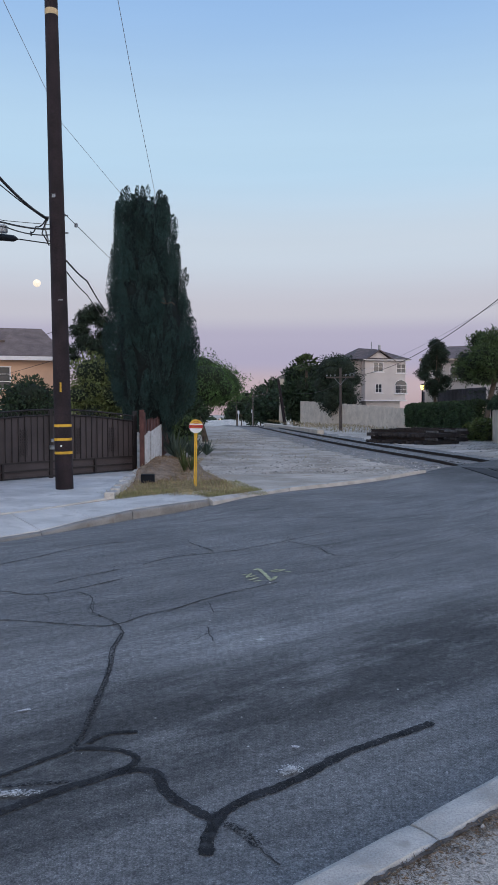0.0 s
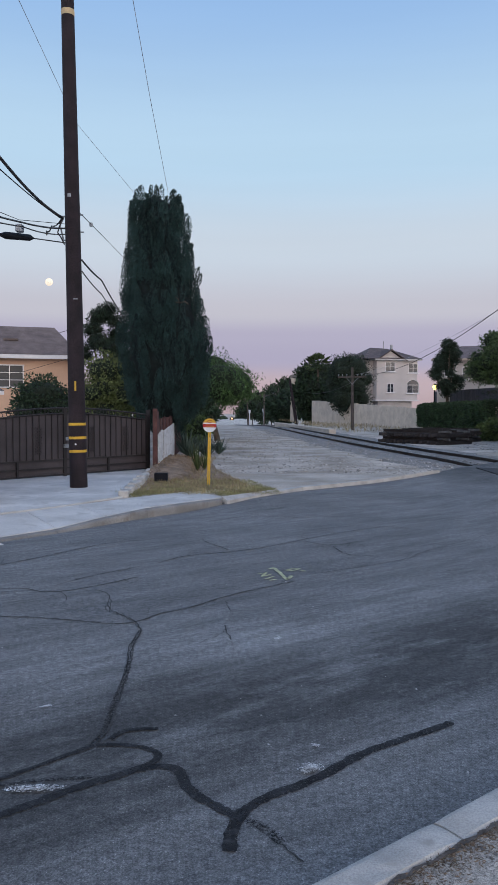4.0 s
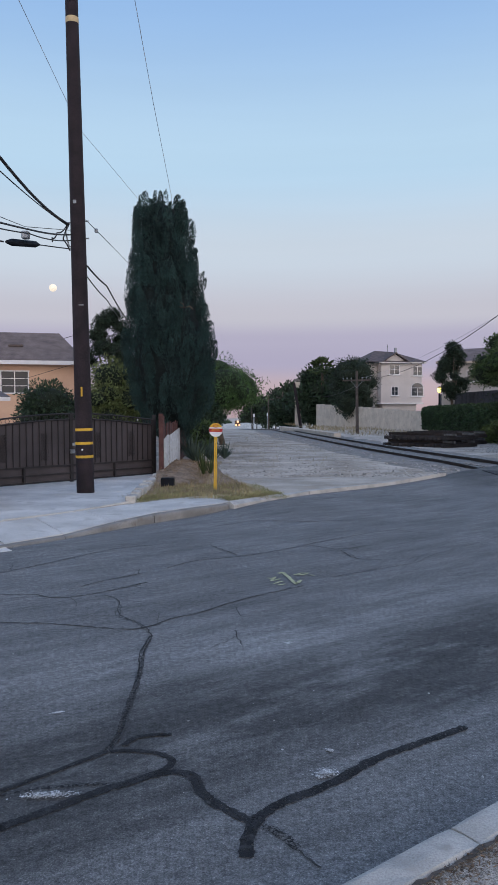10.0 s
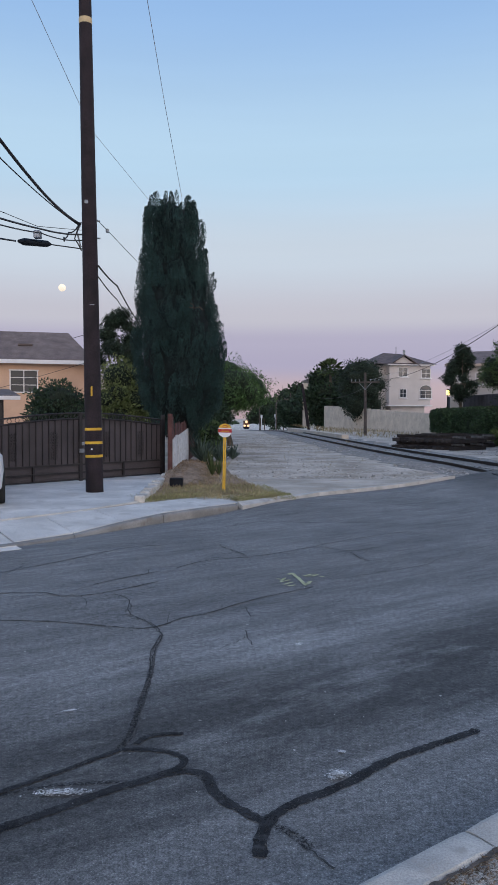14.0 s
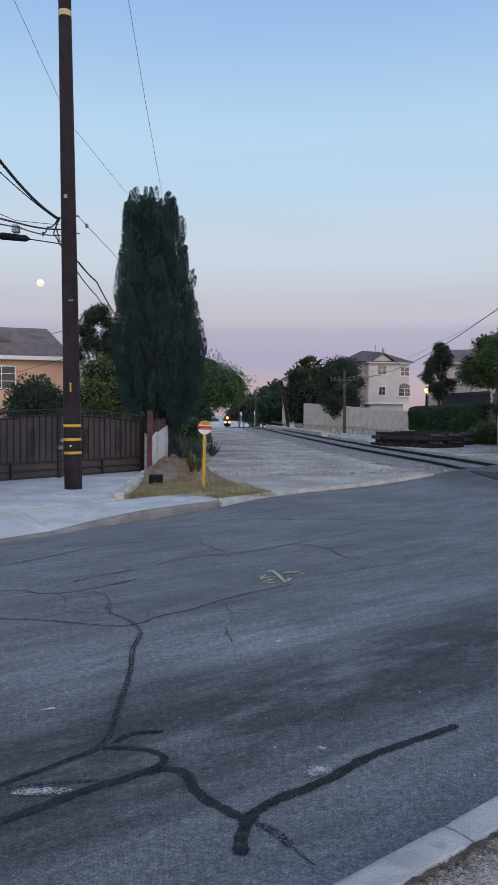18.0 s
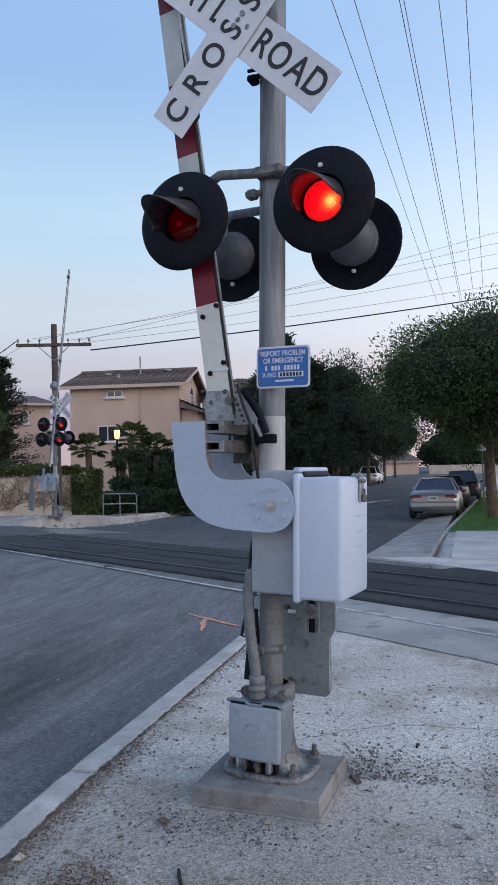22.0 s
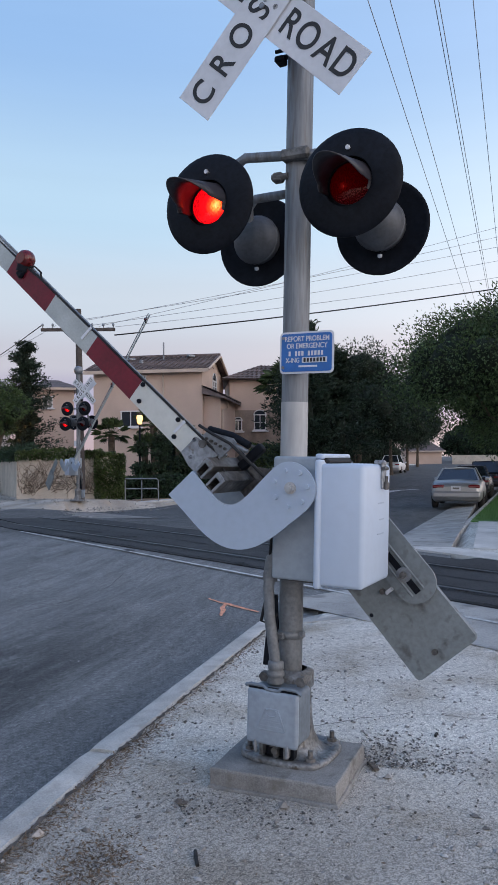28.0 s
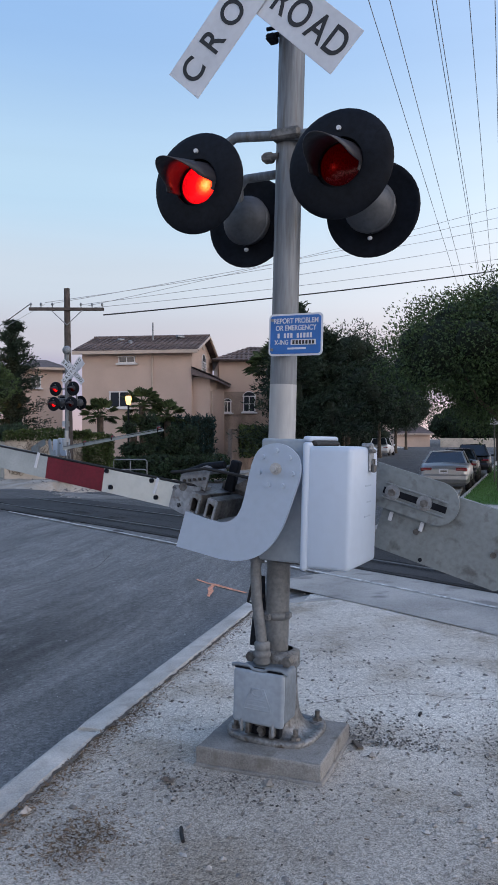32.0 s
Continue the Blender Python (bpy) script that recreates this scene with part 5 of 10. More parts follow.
def crossing_signal(m, detail=True, arm_rows=ARM_ANGLES, swing=0.0):
    root = thing("crossing_signal", "railway crossing signal with crossbuck, red lamps and swinging gate arm", "crossing signal", m, "crossing signals")
    part("mast", Mb().tube([(-0.016, 0, 1.40), (-0.016, 0, 4.22)], 0.069, 24), M_MASTP, root, "weathered silver mast pipe")
    part("mast_band", Mb().tube([(-0.016, 0, 1.40), (-0.016, 0, 1.80)], 0.0705, 24), M_MASTL, root, "newly painted lighter band of the mast")
    part("mast_foot", Mb().tube([(-0.016, 0, 0.03), (-0.016, 0, 1.40)], 0.062, 20), M_CONDUIT, root)
    part("mast_cap", Mb().lathe([(0.074, 4.20), (0.074, 4.24), (0.04, 4.27), (0, 4.28)], 20), M_MASTP, root)
    crossbuck(root, -0.10 if detail else -0.13, -0.265, 3.755 if detail else 3.9, 1.02 if detail else 0.92)
    if not detail:
        crossbuck(root, 0.30, -0.135, 3.9, 0.92, turn=180)
    for cz in (3.60, 4.02):
        part("clamp_lug", Mb().box((-0.105, -0.055, cz - 0.02), (0.05, 0.07, 0.035), ch=0.008).cyl((-0.13, -0.055, cz - 0.005), (-0.07, -0.055, cz - 0.005), 0.014, n=8).cyl((-0.125, -0.08, cz + 0.02), (-0.07, -0.08, cz + 0.02), 0.010, n=8), M_BLACK, root, "dark clamp bolts")
        part("crossbuck_clamp", Mb().box((-0.03, -0.15, cz), (0.06, 0.16, 0.022), ch=0.006), M_STEELD, root)
    # lamps
    LZ = 2.80
    part("lamp_arm", Mb().tube([(-0.37, -0.05, LZ + 0.27), (-0.30, -0.06, LZ + 0.30), (0.0, -0.07, LZ + 0.265), (0.30, -0.06, LZ + 0.24), (0.37, -0.05, LZ + 0.22)], 0.026, 12), M_MASTP, root, "pipe arm that carries the lamps")
    part("arm_clamp", Mb().box((0, -0.05, LZ + 0.265), (0.16, 0.13, 0.055), ch=0.012).box((-0.11, -0.05, LZ + 0.17), (0.06, 0.05, 0.05), ch=0.01).tube([(-0.14, -0.06, LZ + 0.17), (-0.05, -0.06, LZ + 0.17)], 0.018, 8), M_STEELD, root)
    part("lamp_arm", Mb().tube([(-0.36, 0.13, LZ - 0.02), (-0.36, 0.11, LZ + 0.09), (-0.31, 0.09, LZ + 0.13), (0.0, 0.08, LZ + 0.13), (0.31, 0.09, LZ + 0.13), (0.36, 0.11, LZ + 0.09), (0.36, 0.13, LZ - 0.02)], 0.024, 12), M_MASTP, root)
    for sx, first in ((-1, True), (1, False)):
        lamp_unit(root, -0.392 if sx < 0 else 0.362, -0.30, LZ, -1, first)
        part("lamp_bracket", Mb().tube([(0.365 * sx, -0.05, LZ + (0.275 if sx < 0 else 0.225)), (0.366 * sx, -0.11, LZ + 0.14), (0.368 * sx, -0.15, LZ + 0.06)], 0.03, 10), M_MASTP, root)
        lamp_unit(root, 0.36 * sx, 0.27, LZ - 0.06, 1, first)
    # emergency notice
    sg = part("notice_plate", Mb().slab(rr_outline(0.085, 2.045, 0.292, 0.212, 0.022), -0.097, -0.093), M_SIGNW, root, "blue emergency notice with white lettering and border")
    part("notice_field", Mb().slab(rr_outline(0.085, 2.045, 0.272, 0.192, 0.016), -0.101, -0.097), M_BLUE, sg)
    if detail:
        for tx, sz, zz in (("REPORT PROBLEM", 0.037, 2.113), ("OR EMERGENCY", 0.037, 2.077)):
            o = part("lettering", text_mesh(tx, sz, M_SIGNW), None, sg)
            o.matrix_basis = pose(0.088, -0.1025, zz, 90, 0, 0)
            o.scale = (0.80, 1, 1)
        for i in range(11):
            if i not in (1, 5):
                part("number_bar", Mb().box((-0.005 + i * 0.0175, -0.102, 2.040), (0.011, 0.002, 0.024)), M_SIGNW, sg)
        o = part("lettering", text_mesh("X-ING", 0.034, M_SIGNW), None, sg)
        o.matrix_basis = pose(0.012, -0.1025, 2.005, 90, 0, 0)
        o.scale = (0.8, 1, 1)
        part("number_field", Mb().box((0.130, -0.102, 2.006), (0.135, 0.002, 0.027)), M_SIGNW, sg)
        for i in range(7):
            part("number_bar", Mb().box((0.078 + i * 0.0175, -0.104, 2.006), (0.011, 0.002, 0.019)), M_SIGNK, sg)
        part("word_bar", Mb().box((0.095, -0.102, 1.975), (0.10, 0.002, 0.009)), M_SIGNW, sg)
        for bx, bz in ((-0.04, 2.12), (-0.04, 1.97)):
            part("bolt", Mb().cyl((bx, -0.101, bz), (bx, -0.108, bz), 0.008, n=8), M_GALV, sg)
    # mechanism
    mech = part("mechanism_case", rounded((0.085, 0.02, 1.215), (0.27, 0.40, 0.61), 0.014, M_MECHG, 3), None, root, "grey gate mechanism case")
    part("case_seam", Mb().box((0.085, 0.02, 1.46), (0.276, 0.406, 0.006)), M_MECHG, mech)
    cov = part("mechanism_cover", rounded((0.335, -0.055, 1.20), (0.235, 0.44, 0.580), 0.022, M_MECHW, 3), None, root, "white enamelled door of the gate mechanism")
    part("cover_flange", rounded((0.230, -0.055, 1.203), (0.034, 0.470, 0.612), 0.016, M_MECHW, 4), None, cov)
    part("gasket", Mb().box((0.238, -0.05, 1.50), (0.05, 0.36, 0.035), ch=0.015), M_BLACKR, cov)
    part("lid_edge", rounded((0.222, -0.05, 1.524), (0.044, 0.40, 0.026), 0.012, M_MECHW, 3), None, cov)
    if detail:
        part("hasp", Mb().box((0.458, 0.02, 1.435), (0.014, 0.06, 0.13), ch=0.005).box((0.440, 0.02, 1.497), (0.055, 0.035, 0.025), ch=0.006), M_GALV, cov, "steel hasp")
        part("padlock", Mb().box((0.474, 0.02, 1.385), (0.022, 0.035, 0.04), ch=0.006).tube([(0.474, 0.007, 1.402), (0.474, 0.007, 1.43), (0.474, 0.033, 1.43), (0.474, 0.033, 1.402)], 0.004, 6), M_STEELD, cov, "small steel lock")
        part("hasp_pin", Mb().cyl((0.466, -0.015, 1.47), (0.466, 0.055, 1.47), 0.010, n=8), M_STEELD, cov)
        for i, (yy, zz) in enumerate(((0.0, 1.30), (0.02, 1.22), (0.0, 1.15))):
            part("cast_mark", Mb().box((0.4535, yy, zz), (0.002, 0.10 - 0.03 * (i == 1), 0.007)), M_BRACK, cov)
    part("pivot_shaft", Mb().cyl((0.083, -0.30, 1.354), (0.083, 0.26, 1.354), 0.030, n=14), M_STEELD, root)
    part("underplate", Mb().box((0.10, 0.03, 0.905), (0.20, 0.26, 0.03), ch=0.005), M_STEELD, root)
    # conduit and cables
    part("conduit", Mb().tube([(-0.082, -0.10, 0.95), (-0.087, -0.13, 0.86), (-0.077, -0.13, 0.70), (-0.042, -0.14, 0.52), (-0.028, -0.15, 0.42)], 0.028, 12), M_CONDUIT, root, "grey flexible conduit")
    part("conduit_clamp", Mb().lathe([(0.062, 0.585), (0.068, 0.585), (0.068, 0.622), (0.062, 0.622)], 20, pose(-0.016, 0, 0)).box((-0.045, -0.078, 0.603), (0.05, 0.03, 0.034), ch=0.006).cyl((-0.03, -0.098, 0.603), (-0.03, -0.08, 0.603), 0.010, n=6).box((0.055, -0.02, 0.612), (0.03, 0.03, 0.03), ch=0.005), M_CONDUIT, root)
    part("conduit_nut", Mb().lathe([(0.040, 0.385), (0.045, 0.40), (0.036, 0.412), (0.045, 0.424), (0.045, 0.44), (0.036, 0.452), (0.040, 0.458), (0.040, 0.49), (0.033, 0.495), (0.030, 0.50)], 14, pose(-0.029, -0.15, 0)), M_CONDUIT, root)
    part("conduit_elbow", Mb().cyl((-0.085, -0.118, 0.885), (-0.085, -0.112, 0.925), 0.038, n=12).tube([(-0.085, -0.112, 0.92), (-0.082, -0.10, 0.99), (-0.04, -0.07, 1.05), (0.0, -0.05, 1.06)], 0.036, 10), M_CONDUIT, root)
    part("hanging_cable", Mb().tube([(-0.05, -0.10, 1.30), (-0.085, -0.11, 1.10), (-0.09, -0.12, 0.95), (-0.10, -0.13, 0.80), (-0.125, -0.13, 0.68), (-0.085, -0.12, 0.67), (-0.05, -0.1, 0.72)], 0.008, 7), M_BLACKR, root, "black hanging cable")
    part("cable_guard", Mb().slab([(-0.158, 0.43), (-0.060, 0.43), (-0.085, 0.80), (-0.125, 0.80)], -0.03, -0.018), M_BLACK, root, "black tapered cable guard")
    part("side_fitting", Mb().box((-0.075, -0.05, 1.12), (0.05, 0.10, 0.08), ch=0.01).cyl((-0.10, -0.06, 1.12), (-0.06, -0.06, 1.12), 0.022, n=10), M_STEELD, root)
    # junction box on the foot
    jb = part("junction_box", rounded((0.0, -0.145, 0.245), (0.262, 0.165, 0.262), 0.022, M_JB), None, root, "dull grey cast junction box at the foot of the mast")
    part("box_lid", rounded((0.0, -0.240, 0.243), (0.272, 0.034, 0.266), 0.016, M_JBL), None, jb, "paler lid of the junction box")
    part("lid_panel", Mb().slab([(-0.070, 0.190), (0.070, 0.190), (0.062, 0.222), (0.030, 0.285), (-0.030, 0.285), (-0.062, 0.222)], -0.2585, -0.2570), M_JBL, jb, "faintly raised maker's panel")
    part("lid_lip", Mb().tube([(-0.150, -0.236, 0.384), (-0.12, -0.24, 0.392), (-0.05, -0.243, 0.393), (-0.03, -0.246, 0.378), (0.03, -0.246, 0.378), (0.05, -0.243, 0.393), (0.12, -0.24, 0.392), (0.150, -0.236, 0.372)], 0.009, 8), M_JB, jb)
    part("lid_emblem", Mb().tube([(0.030 * math.cos(t), -0.2585, 0.272 + 0.018 * math.sin(t)) for t in [2 * math.pi * i / 18 for i in range(19)]], 0.0028, 5), M_JBL, jb)
    # no real gap: a black strip paints its shade
    part("lid_seam", Mb().box((0.0, -0.232, 0.379), (0.262, 0.03, 0.008)), M_BLACK, jb, "black strip painting the shaded gap under the lid lip")
    part("panel_outline", Mb().tube([(-0.074, -0.2575, 0.187), (0.074, -0.2575, 0.187), (0.060, -0.2575, 0.225), (0.034, -0.2575, 0.290), (-0.034, -0.2575, 0.290), (-0.060, -0.2575, 0.225), (-0.074, -0.2575, 0.187)], 0.0035, 5), M_JBL, jb)
    for zz, ww in ((0.238, 0.075), (0.226, 0.09)):
        part("word_bar", Mb().box((0, -0.2595, zz), (ww, 0.0015, 0.004)), M_JBL, jb)
    part("lid_bar", Mb().box((0.0, -0.2600, 0.205), (0.11, 0.003, 0.006)), M_JBL, jb)
    for bx in (-0.085, 0.085):
        part("lid_hook", Mb().tube([(bx, -0.245, 0.14), (bx, -0.256, 0.11), (bx, -0.25, 0.07)], 0.009, 8), M_GALV, jb)
    for bx in (-0.10, 0.10):
        part("foot_bolt", Mb().cyl((bx, -0.11, 0.405), (bx, -0.145, 0.405), 0.026, n=6, smooth=False), M_STEELD, root)
    # foot
    ring = lambda hx, hy, z, e=0.55: [(math.copysign(abs(math.cos(t)) ** e, math.cos(t)) * hx, math.copysign(abs(math.sin(t)) ** e, math.sin(t)) * hy, z) for t in [2 * math.pi * i / 36 for i in range(36)]]
    lv = [(0.235, 0.215, 0.0), (0.238, 0.218, 0.018), (0.228, 0.208, 0.030), (0.205, 0.188, 0.032), (0.195, 0.178, 0.022), (0.160, 0.150, 0.026), (0.130, 0.125, 0.05), (0.110, 0.108, 0.11), (0.098, 0.098, 0.20), (0.092, 0.092, 0.33), (0.105, 0.105, 0.345), (0.105, 0.105, 0.415), (0.07, 0.07, 0.43)]
    vs = [p for hx, hy, z in lv for p in ring(hx, hy, z, 0.6 if z < 0.1 else 0.8)]
    part("base_casting", Mb().add(vs, [(i * 36 + j, i * 36 + (j + 1) % 36, (i + 1) * 36 + (j + 1) % 36, (i + 1) * 36 + j) for i in range(len(lv) - 1) for j in range(36)], True), M_BASE, root, "galvanised flared base casting")
    for bx, by in ((-0.165, -0.15), (0.165, -0.15), (-0.165, 0.15), (0.165, 0.15)):
        part("anchor_nut", Mb().cyl((bx, by, 0.02), (bx, by, 0.05), 0.026, n=6, smooth=False), M_STEELD, root)
        part("anchor_bolt", Mb().cyl((bx, by, 0.0), (bx, by, 0.085), 0.013, n=10), M_STEELD, root)
    for bx in (-0.075, 0.0, 0.055):
        part("drain_lug", rounded((bx, -0.185, 0.075), (0.024, 0.05, 0.075), 0.006, M_BASE, 2), None, root)
    part("drain_plug", Mb().cyl((-0.002, -0.215, 0.072), (-0.002, -0.20, 0.072), 0.017, n=8).box((-0.002, -0.208, 0.098), (0.06, 0.02, 0.014), ch=0.004), M_STEELD, root)
    # solid black block painted in for the shade between the lugs
    part("foot_shade_block", Mb().box((0.0, -0.15, 0.065), (0.17, 0.04, 0.07)), M_BLACK, root, "black block painting the shade under the junction box")
    for bx, by in ((-0.165, -0.15), (0.165, -0.15), (-0.165, 0.15), (0.165, 0.15)):
        part("bolt_boss", Mb().lathe([(0.0, 0.034), (0.038, 0.034), (0.044, 0.026), (0.044, 0.01)], 14, pose(bx, by, 0)), M_BASE, root)
    gate_arm(root, 0.083, -0.27 if detail else 0.27, 1.354, 6.8 if detail else 7.25, detail=detail, arm_rows=arm_rows, swing=swing)
    return root


PAD_Z = 0.095
def concrete_pad():
    """Cast block with worn, slightly wavy edges, on a rough footing that just shows in the dirt."""
    root = thing("concrete_pad", "square weathered concrete foundation pad in the dirt", "concrete pad", pose(2.447, 3.012, 0, 0, 0, -58))
    for nm, hx, hy, z0, z1, ch, amp in (("slab", 0.318, 0.283, -0.16, PAD_Z, 0.012, 0.005), ("footing", 0.330, 0.297, -0.16, 0.016, 0.012, 0.022)):
        ring = []
        for (x0, y0), (x1, y1) in (((-hx, -hy), (hx, -hy)), ((hx, -hy), (hx, hy)), ((hx, hy), (-hx, hy)), ((-hx, hy), (-hx, -hy))):
            for i in range(12):
                u = i / 12
                q = 1 + amp * 2 * noise.noise(Vector((x0 + (x1 - x0) * u, y0 + (y1 - y0) * u, hx)) * 9)
                ring.append(((x0 + (x1 - x0) * u) * q, (y0 + (y1 - y0) * u) * q))
        n = len(ring)
        lv = [(1.0, z0), (1.0, z1 - ch), (0.992, z1 - ch * 0.35), (0.975, z1)]
        vs = [(x * k, y * k, z + (0.004 * noise.noise(Vector((x, y, z)) * 13) if z > z0 else 0)) for k, z in lv for x, y in ring]
        mb = Mb().add(vs, [(i * n + j, i * n + (j + 1) % n, (i + 1) * n + (j + 1) % n, (i + 1) * n + j) for i in range(len(lv) - 1) for j in range(n)])
        mb.add([(x * 0.975, y * 0.975, z1) for x, y in ring], [tuple(range(n))])
        part(nm, mb, M_PAD, root, "" if nm == "slab" else "crumbling edge of the footing")


concrete_pad()
SIGNAL_TURN = -63.0
near_signal = crossing_signal(pose(2.49, 3.05, PAD_Z, 0, 1.7, SIGNAL_TURN))
FAR_ANGLES = [(0, 75.5), (22.4, 75.4), (23.0, 75), (23.6, 72), (24.5, 64.5), (25.5, 58.5), (26.5, 50.5), (27.5, 42.5), (28, 38.5), (29, 29.5), (30, 21), (31, 13), (32, 5)]
far_signal = crossing_signal(pose(10.94, 25.2, 0.25, 0, -0.5, SIGNAL_TURN + 180 + 6), detail=False, arm_rows=FAR_ANGLES, swing=-33)
far_signal["label"] = "distant railway crossing signal with crossbuck, red lamps and gate arm"
part("mast_top", Mb().tube([(0, 0, 4.2), (0, 0, 4.52)], 0.069, 16), M_MASTP, far_signal)
part("bell", Mb().lathe([(0.0, 4.50), (0.10, 4.52), (0.155, 4.60), (0.16, 4.68), (0.11, 4.78), (0.0, 4.82)], 18), M_GALV, far_signal, "round grey bell on the mast top")
for sx, first in ((-1, True), (1, False)):
    lamp_unit(far_signal, 0.36 * sx, 0.16, 3.28, 1, first)
part("lamp_arm", Mb().tube([(-0.36, 0.05, 3.28), (0.36, 0.05, 3.28)], 0.026, 10), M_MASTP, far_signal)


# ---------------------------------------------------------------- houses
M_STUCCO = mat("tan_stucco", (0.56, 0.365, 0.255), 0.92, var=0.08, scale=0.8, fine=40, bump=0.25)
M_STUCCO2 = mat("pink_tan_stucco", (0.56, 0.42, 0.345), 0.92, var=0.07, scale=0.7, fine=40, bump=0.25)
M_STUCCOW = mat("pale_stucco", (0.52, 0.475, 0.455), 0.92, var=0.07, scale=0.7, fine=40, bump=0.25)
M_ROOF = mat("brown_shingle", (0.155, 0.118, 0.105), 0.9, var=0.25, scale=1.5, fine=14, bump=0.5, rnd=0.18)
M_TILE = mat("dark_roof_tile", (0.13, 0.10, 0.095), 0.85, var=0.3, scale=2, fine=12, bump=0.3, rnd=0.3)
M_TRIM = mat("white_trim", (0.68, 0.66, 0.66), 0.7, var=0.06, scale=2, fine=30)
M_TRIMT = mat("tan_trim", (0.52, 0.42, 0.35), 0.8, var=0.08, scale=2, fine=30)
M_GLASS = glass_mat("window_glass", (0.035, 0.04, 0.05))
M_GLASSD = glass_mat("dark_window_glass", (0.03, 0.034, 0.04), 0.12)
M_GLASSD.node_tree.nodes["Principled BSDF"].inputs["Specular IOR Level"].default_value = 0.25
M_GLASSL = glass_mat("curtained_glass", (0.30, 0.31, 0.30), 0.25)
M_BRICKW = mat("block_wall", (0.26, 0.20, 0.165), 0.95, var=0.25, scale=1.5, fine=25, bump=0.5, rnd=0.25)
M_CREAM = mat("cream_block_wall", (0.56, 0.49, 0.41), 0.95, var=0.14, scale=1.2, fine=30, bump=0.4, stain=(0.44, 0.37, 0.31))


def frame_of(a, b):
    """Local frame of a facade from plan point a to b (left to right as one looks at it): x along, y into the house."""
    d = Vector((b[0] - a[0], b[1] - a[1])).normalized()
    m = Matrix(((d.x, -d.y, 0, a[0]), (d.y, d.x, 0, a[1]), (0, 0, 1, 0), (0, 0, 0, 1)))
    return m, math.dist(a, b)


def window(root, m, x, z, w, h, cols=2, rows=1, trim=None, sill=True, arch=False, glass=None, name="window"):
    """A window with frame, panes, bars and sill on a facade."""
    trim = trim or M_TRIM
    t = 0.07
    mb = Mb()
    for c, s in (((x, -0.02, z + h / 2), (w + 2 * t, 0.10, t)), ((x, -0.02, z - h / 2), (w + 2 * t, 0.10, t)), ((x - w / 2, -0.02, z), (t, 0.10, h)), ((x + w / 2, -0.02, z), (t, 0.10, h))):
        mb.box(c, s, m)
    if arch:
        n = 10
        ring = [(x + (w / 2 + t / 2) * math.cos(math.pi * i / n), z + h / 2 + (w * 0.42) * math.sin(math.pi * i / n)) for i in range(n + 1)]
        mb.tube([m @ Vector((p, -0.03, q)) for p, q in ring], t / 2, 6)
    win = part(name, mb, trim, root)
    pw = w / cols
    for i in range(cols):
        mb = Mb().box((x - w / 2 + pw * (i + 0.5), 0.0, z), (pw - 0.03, 0.02, h - 0.03), m)
        part("pane", mb, glass or M_GLASS, win)
        if i:
            part("bar", Mb().box((x - w / 2 + pw * i, -0.03, z), (0.05, 0.05, h), m), trim, win)
    for j in range(1, rows):
        part("bar", Mb().box((x, -0.03, z - h / 2 + h * j / rows), (w, 0.04, 0.035), m), trim, win)
    if arch:
        n = 10
        part("pane", Mb().slab([(x + (w / 2) * math.cos(math.pi * i / n), z + h / 2 + (w * 0.40) * math.sin(math.pi * i / n)) for i in range(n + 1)], -0.012, 0.01, m), glass or M_GLASS, win)
    if sill:
        part("sill", Mb().box((x, -0.08, z - h / 2 - 0.09), (w + 0.35, 0.2, 0.10), m, ch=0.015), trim, win)
    return win


def tiles(root, p0, p1, q0, q1, material, rows, name="tile", barrel=0.05):
    """A pitched roof face of rounded tile courses from the eave p0-p1 to the ridge q0-q1, each course one piece."""
    p0, p1, q0, q1 = map(Vector, (p0, p1, q0, q1))
    nrm = (p1 - p0).cross(q0 - p0).normalized()
    if nrm.z < 0:
        nrm = -nrm
    for r in range(rows):
        a0, a1 = p0.lerp(q0, r / rows), p1.lerp(q1, r / rows)
        b0, b1 = p0.lerp(q0, (r + 1.12) / rows), p1.lerp(q1, (r + 1.12) / rows)
        n = max(2, int((a1 - a0).length / 0.16))
        va, vb = [], []
        for i in range(n + 1):
            lift = barrel * (0.5 + 0.5 * math.cos(math.pi * i))
            va.append(a0.lerp(a1, i / n) + nrm * (0.05 + lift))
            vb.append(b0.lerp(b1, i / n) + nrm * (0.005 + lift))
        mb = Mb().sheet(va, vb)
        mb.sheet([p - nrm * 0.05 for p in va], va)
        part(name, mb, material, root)


def shell(root, name, m, x0, x1, y0, y1, z0, z1, material, t=0.2):
    """Four walls of a storey block."""
    for c, s in (((x0 + x1) / 2, y0 + t / 2), (x1 - x0, t)), (((x0 + x1) / 2, y1 - t / 2), (x1 - x0, t)), ((x0 + t / 2, (y0 + y1) / 2), (t, y1 - y0 - 2 * t)), ((x1 - t / 2, (y0 + y1) / 2), (t, y1 - y0 - 2 * t)):
        part(name, Mb().box((*c, (z0 + z1) / 2), (*s, z1 - z0), m), material, root)


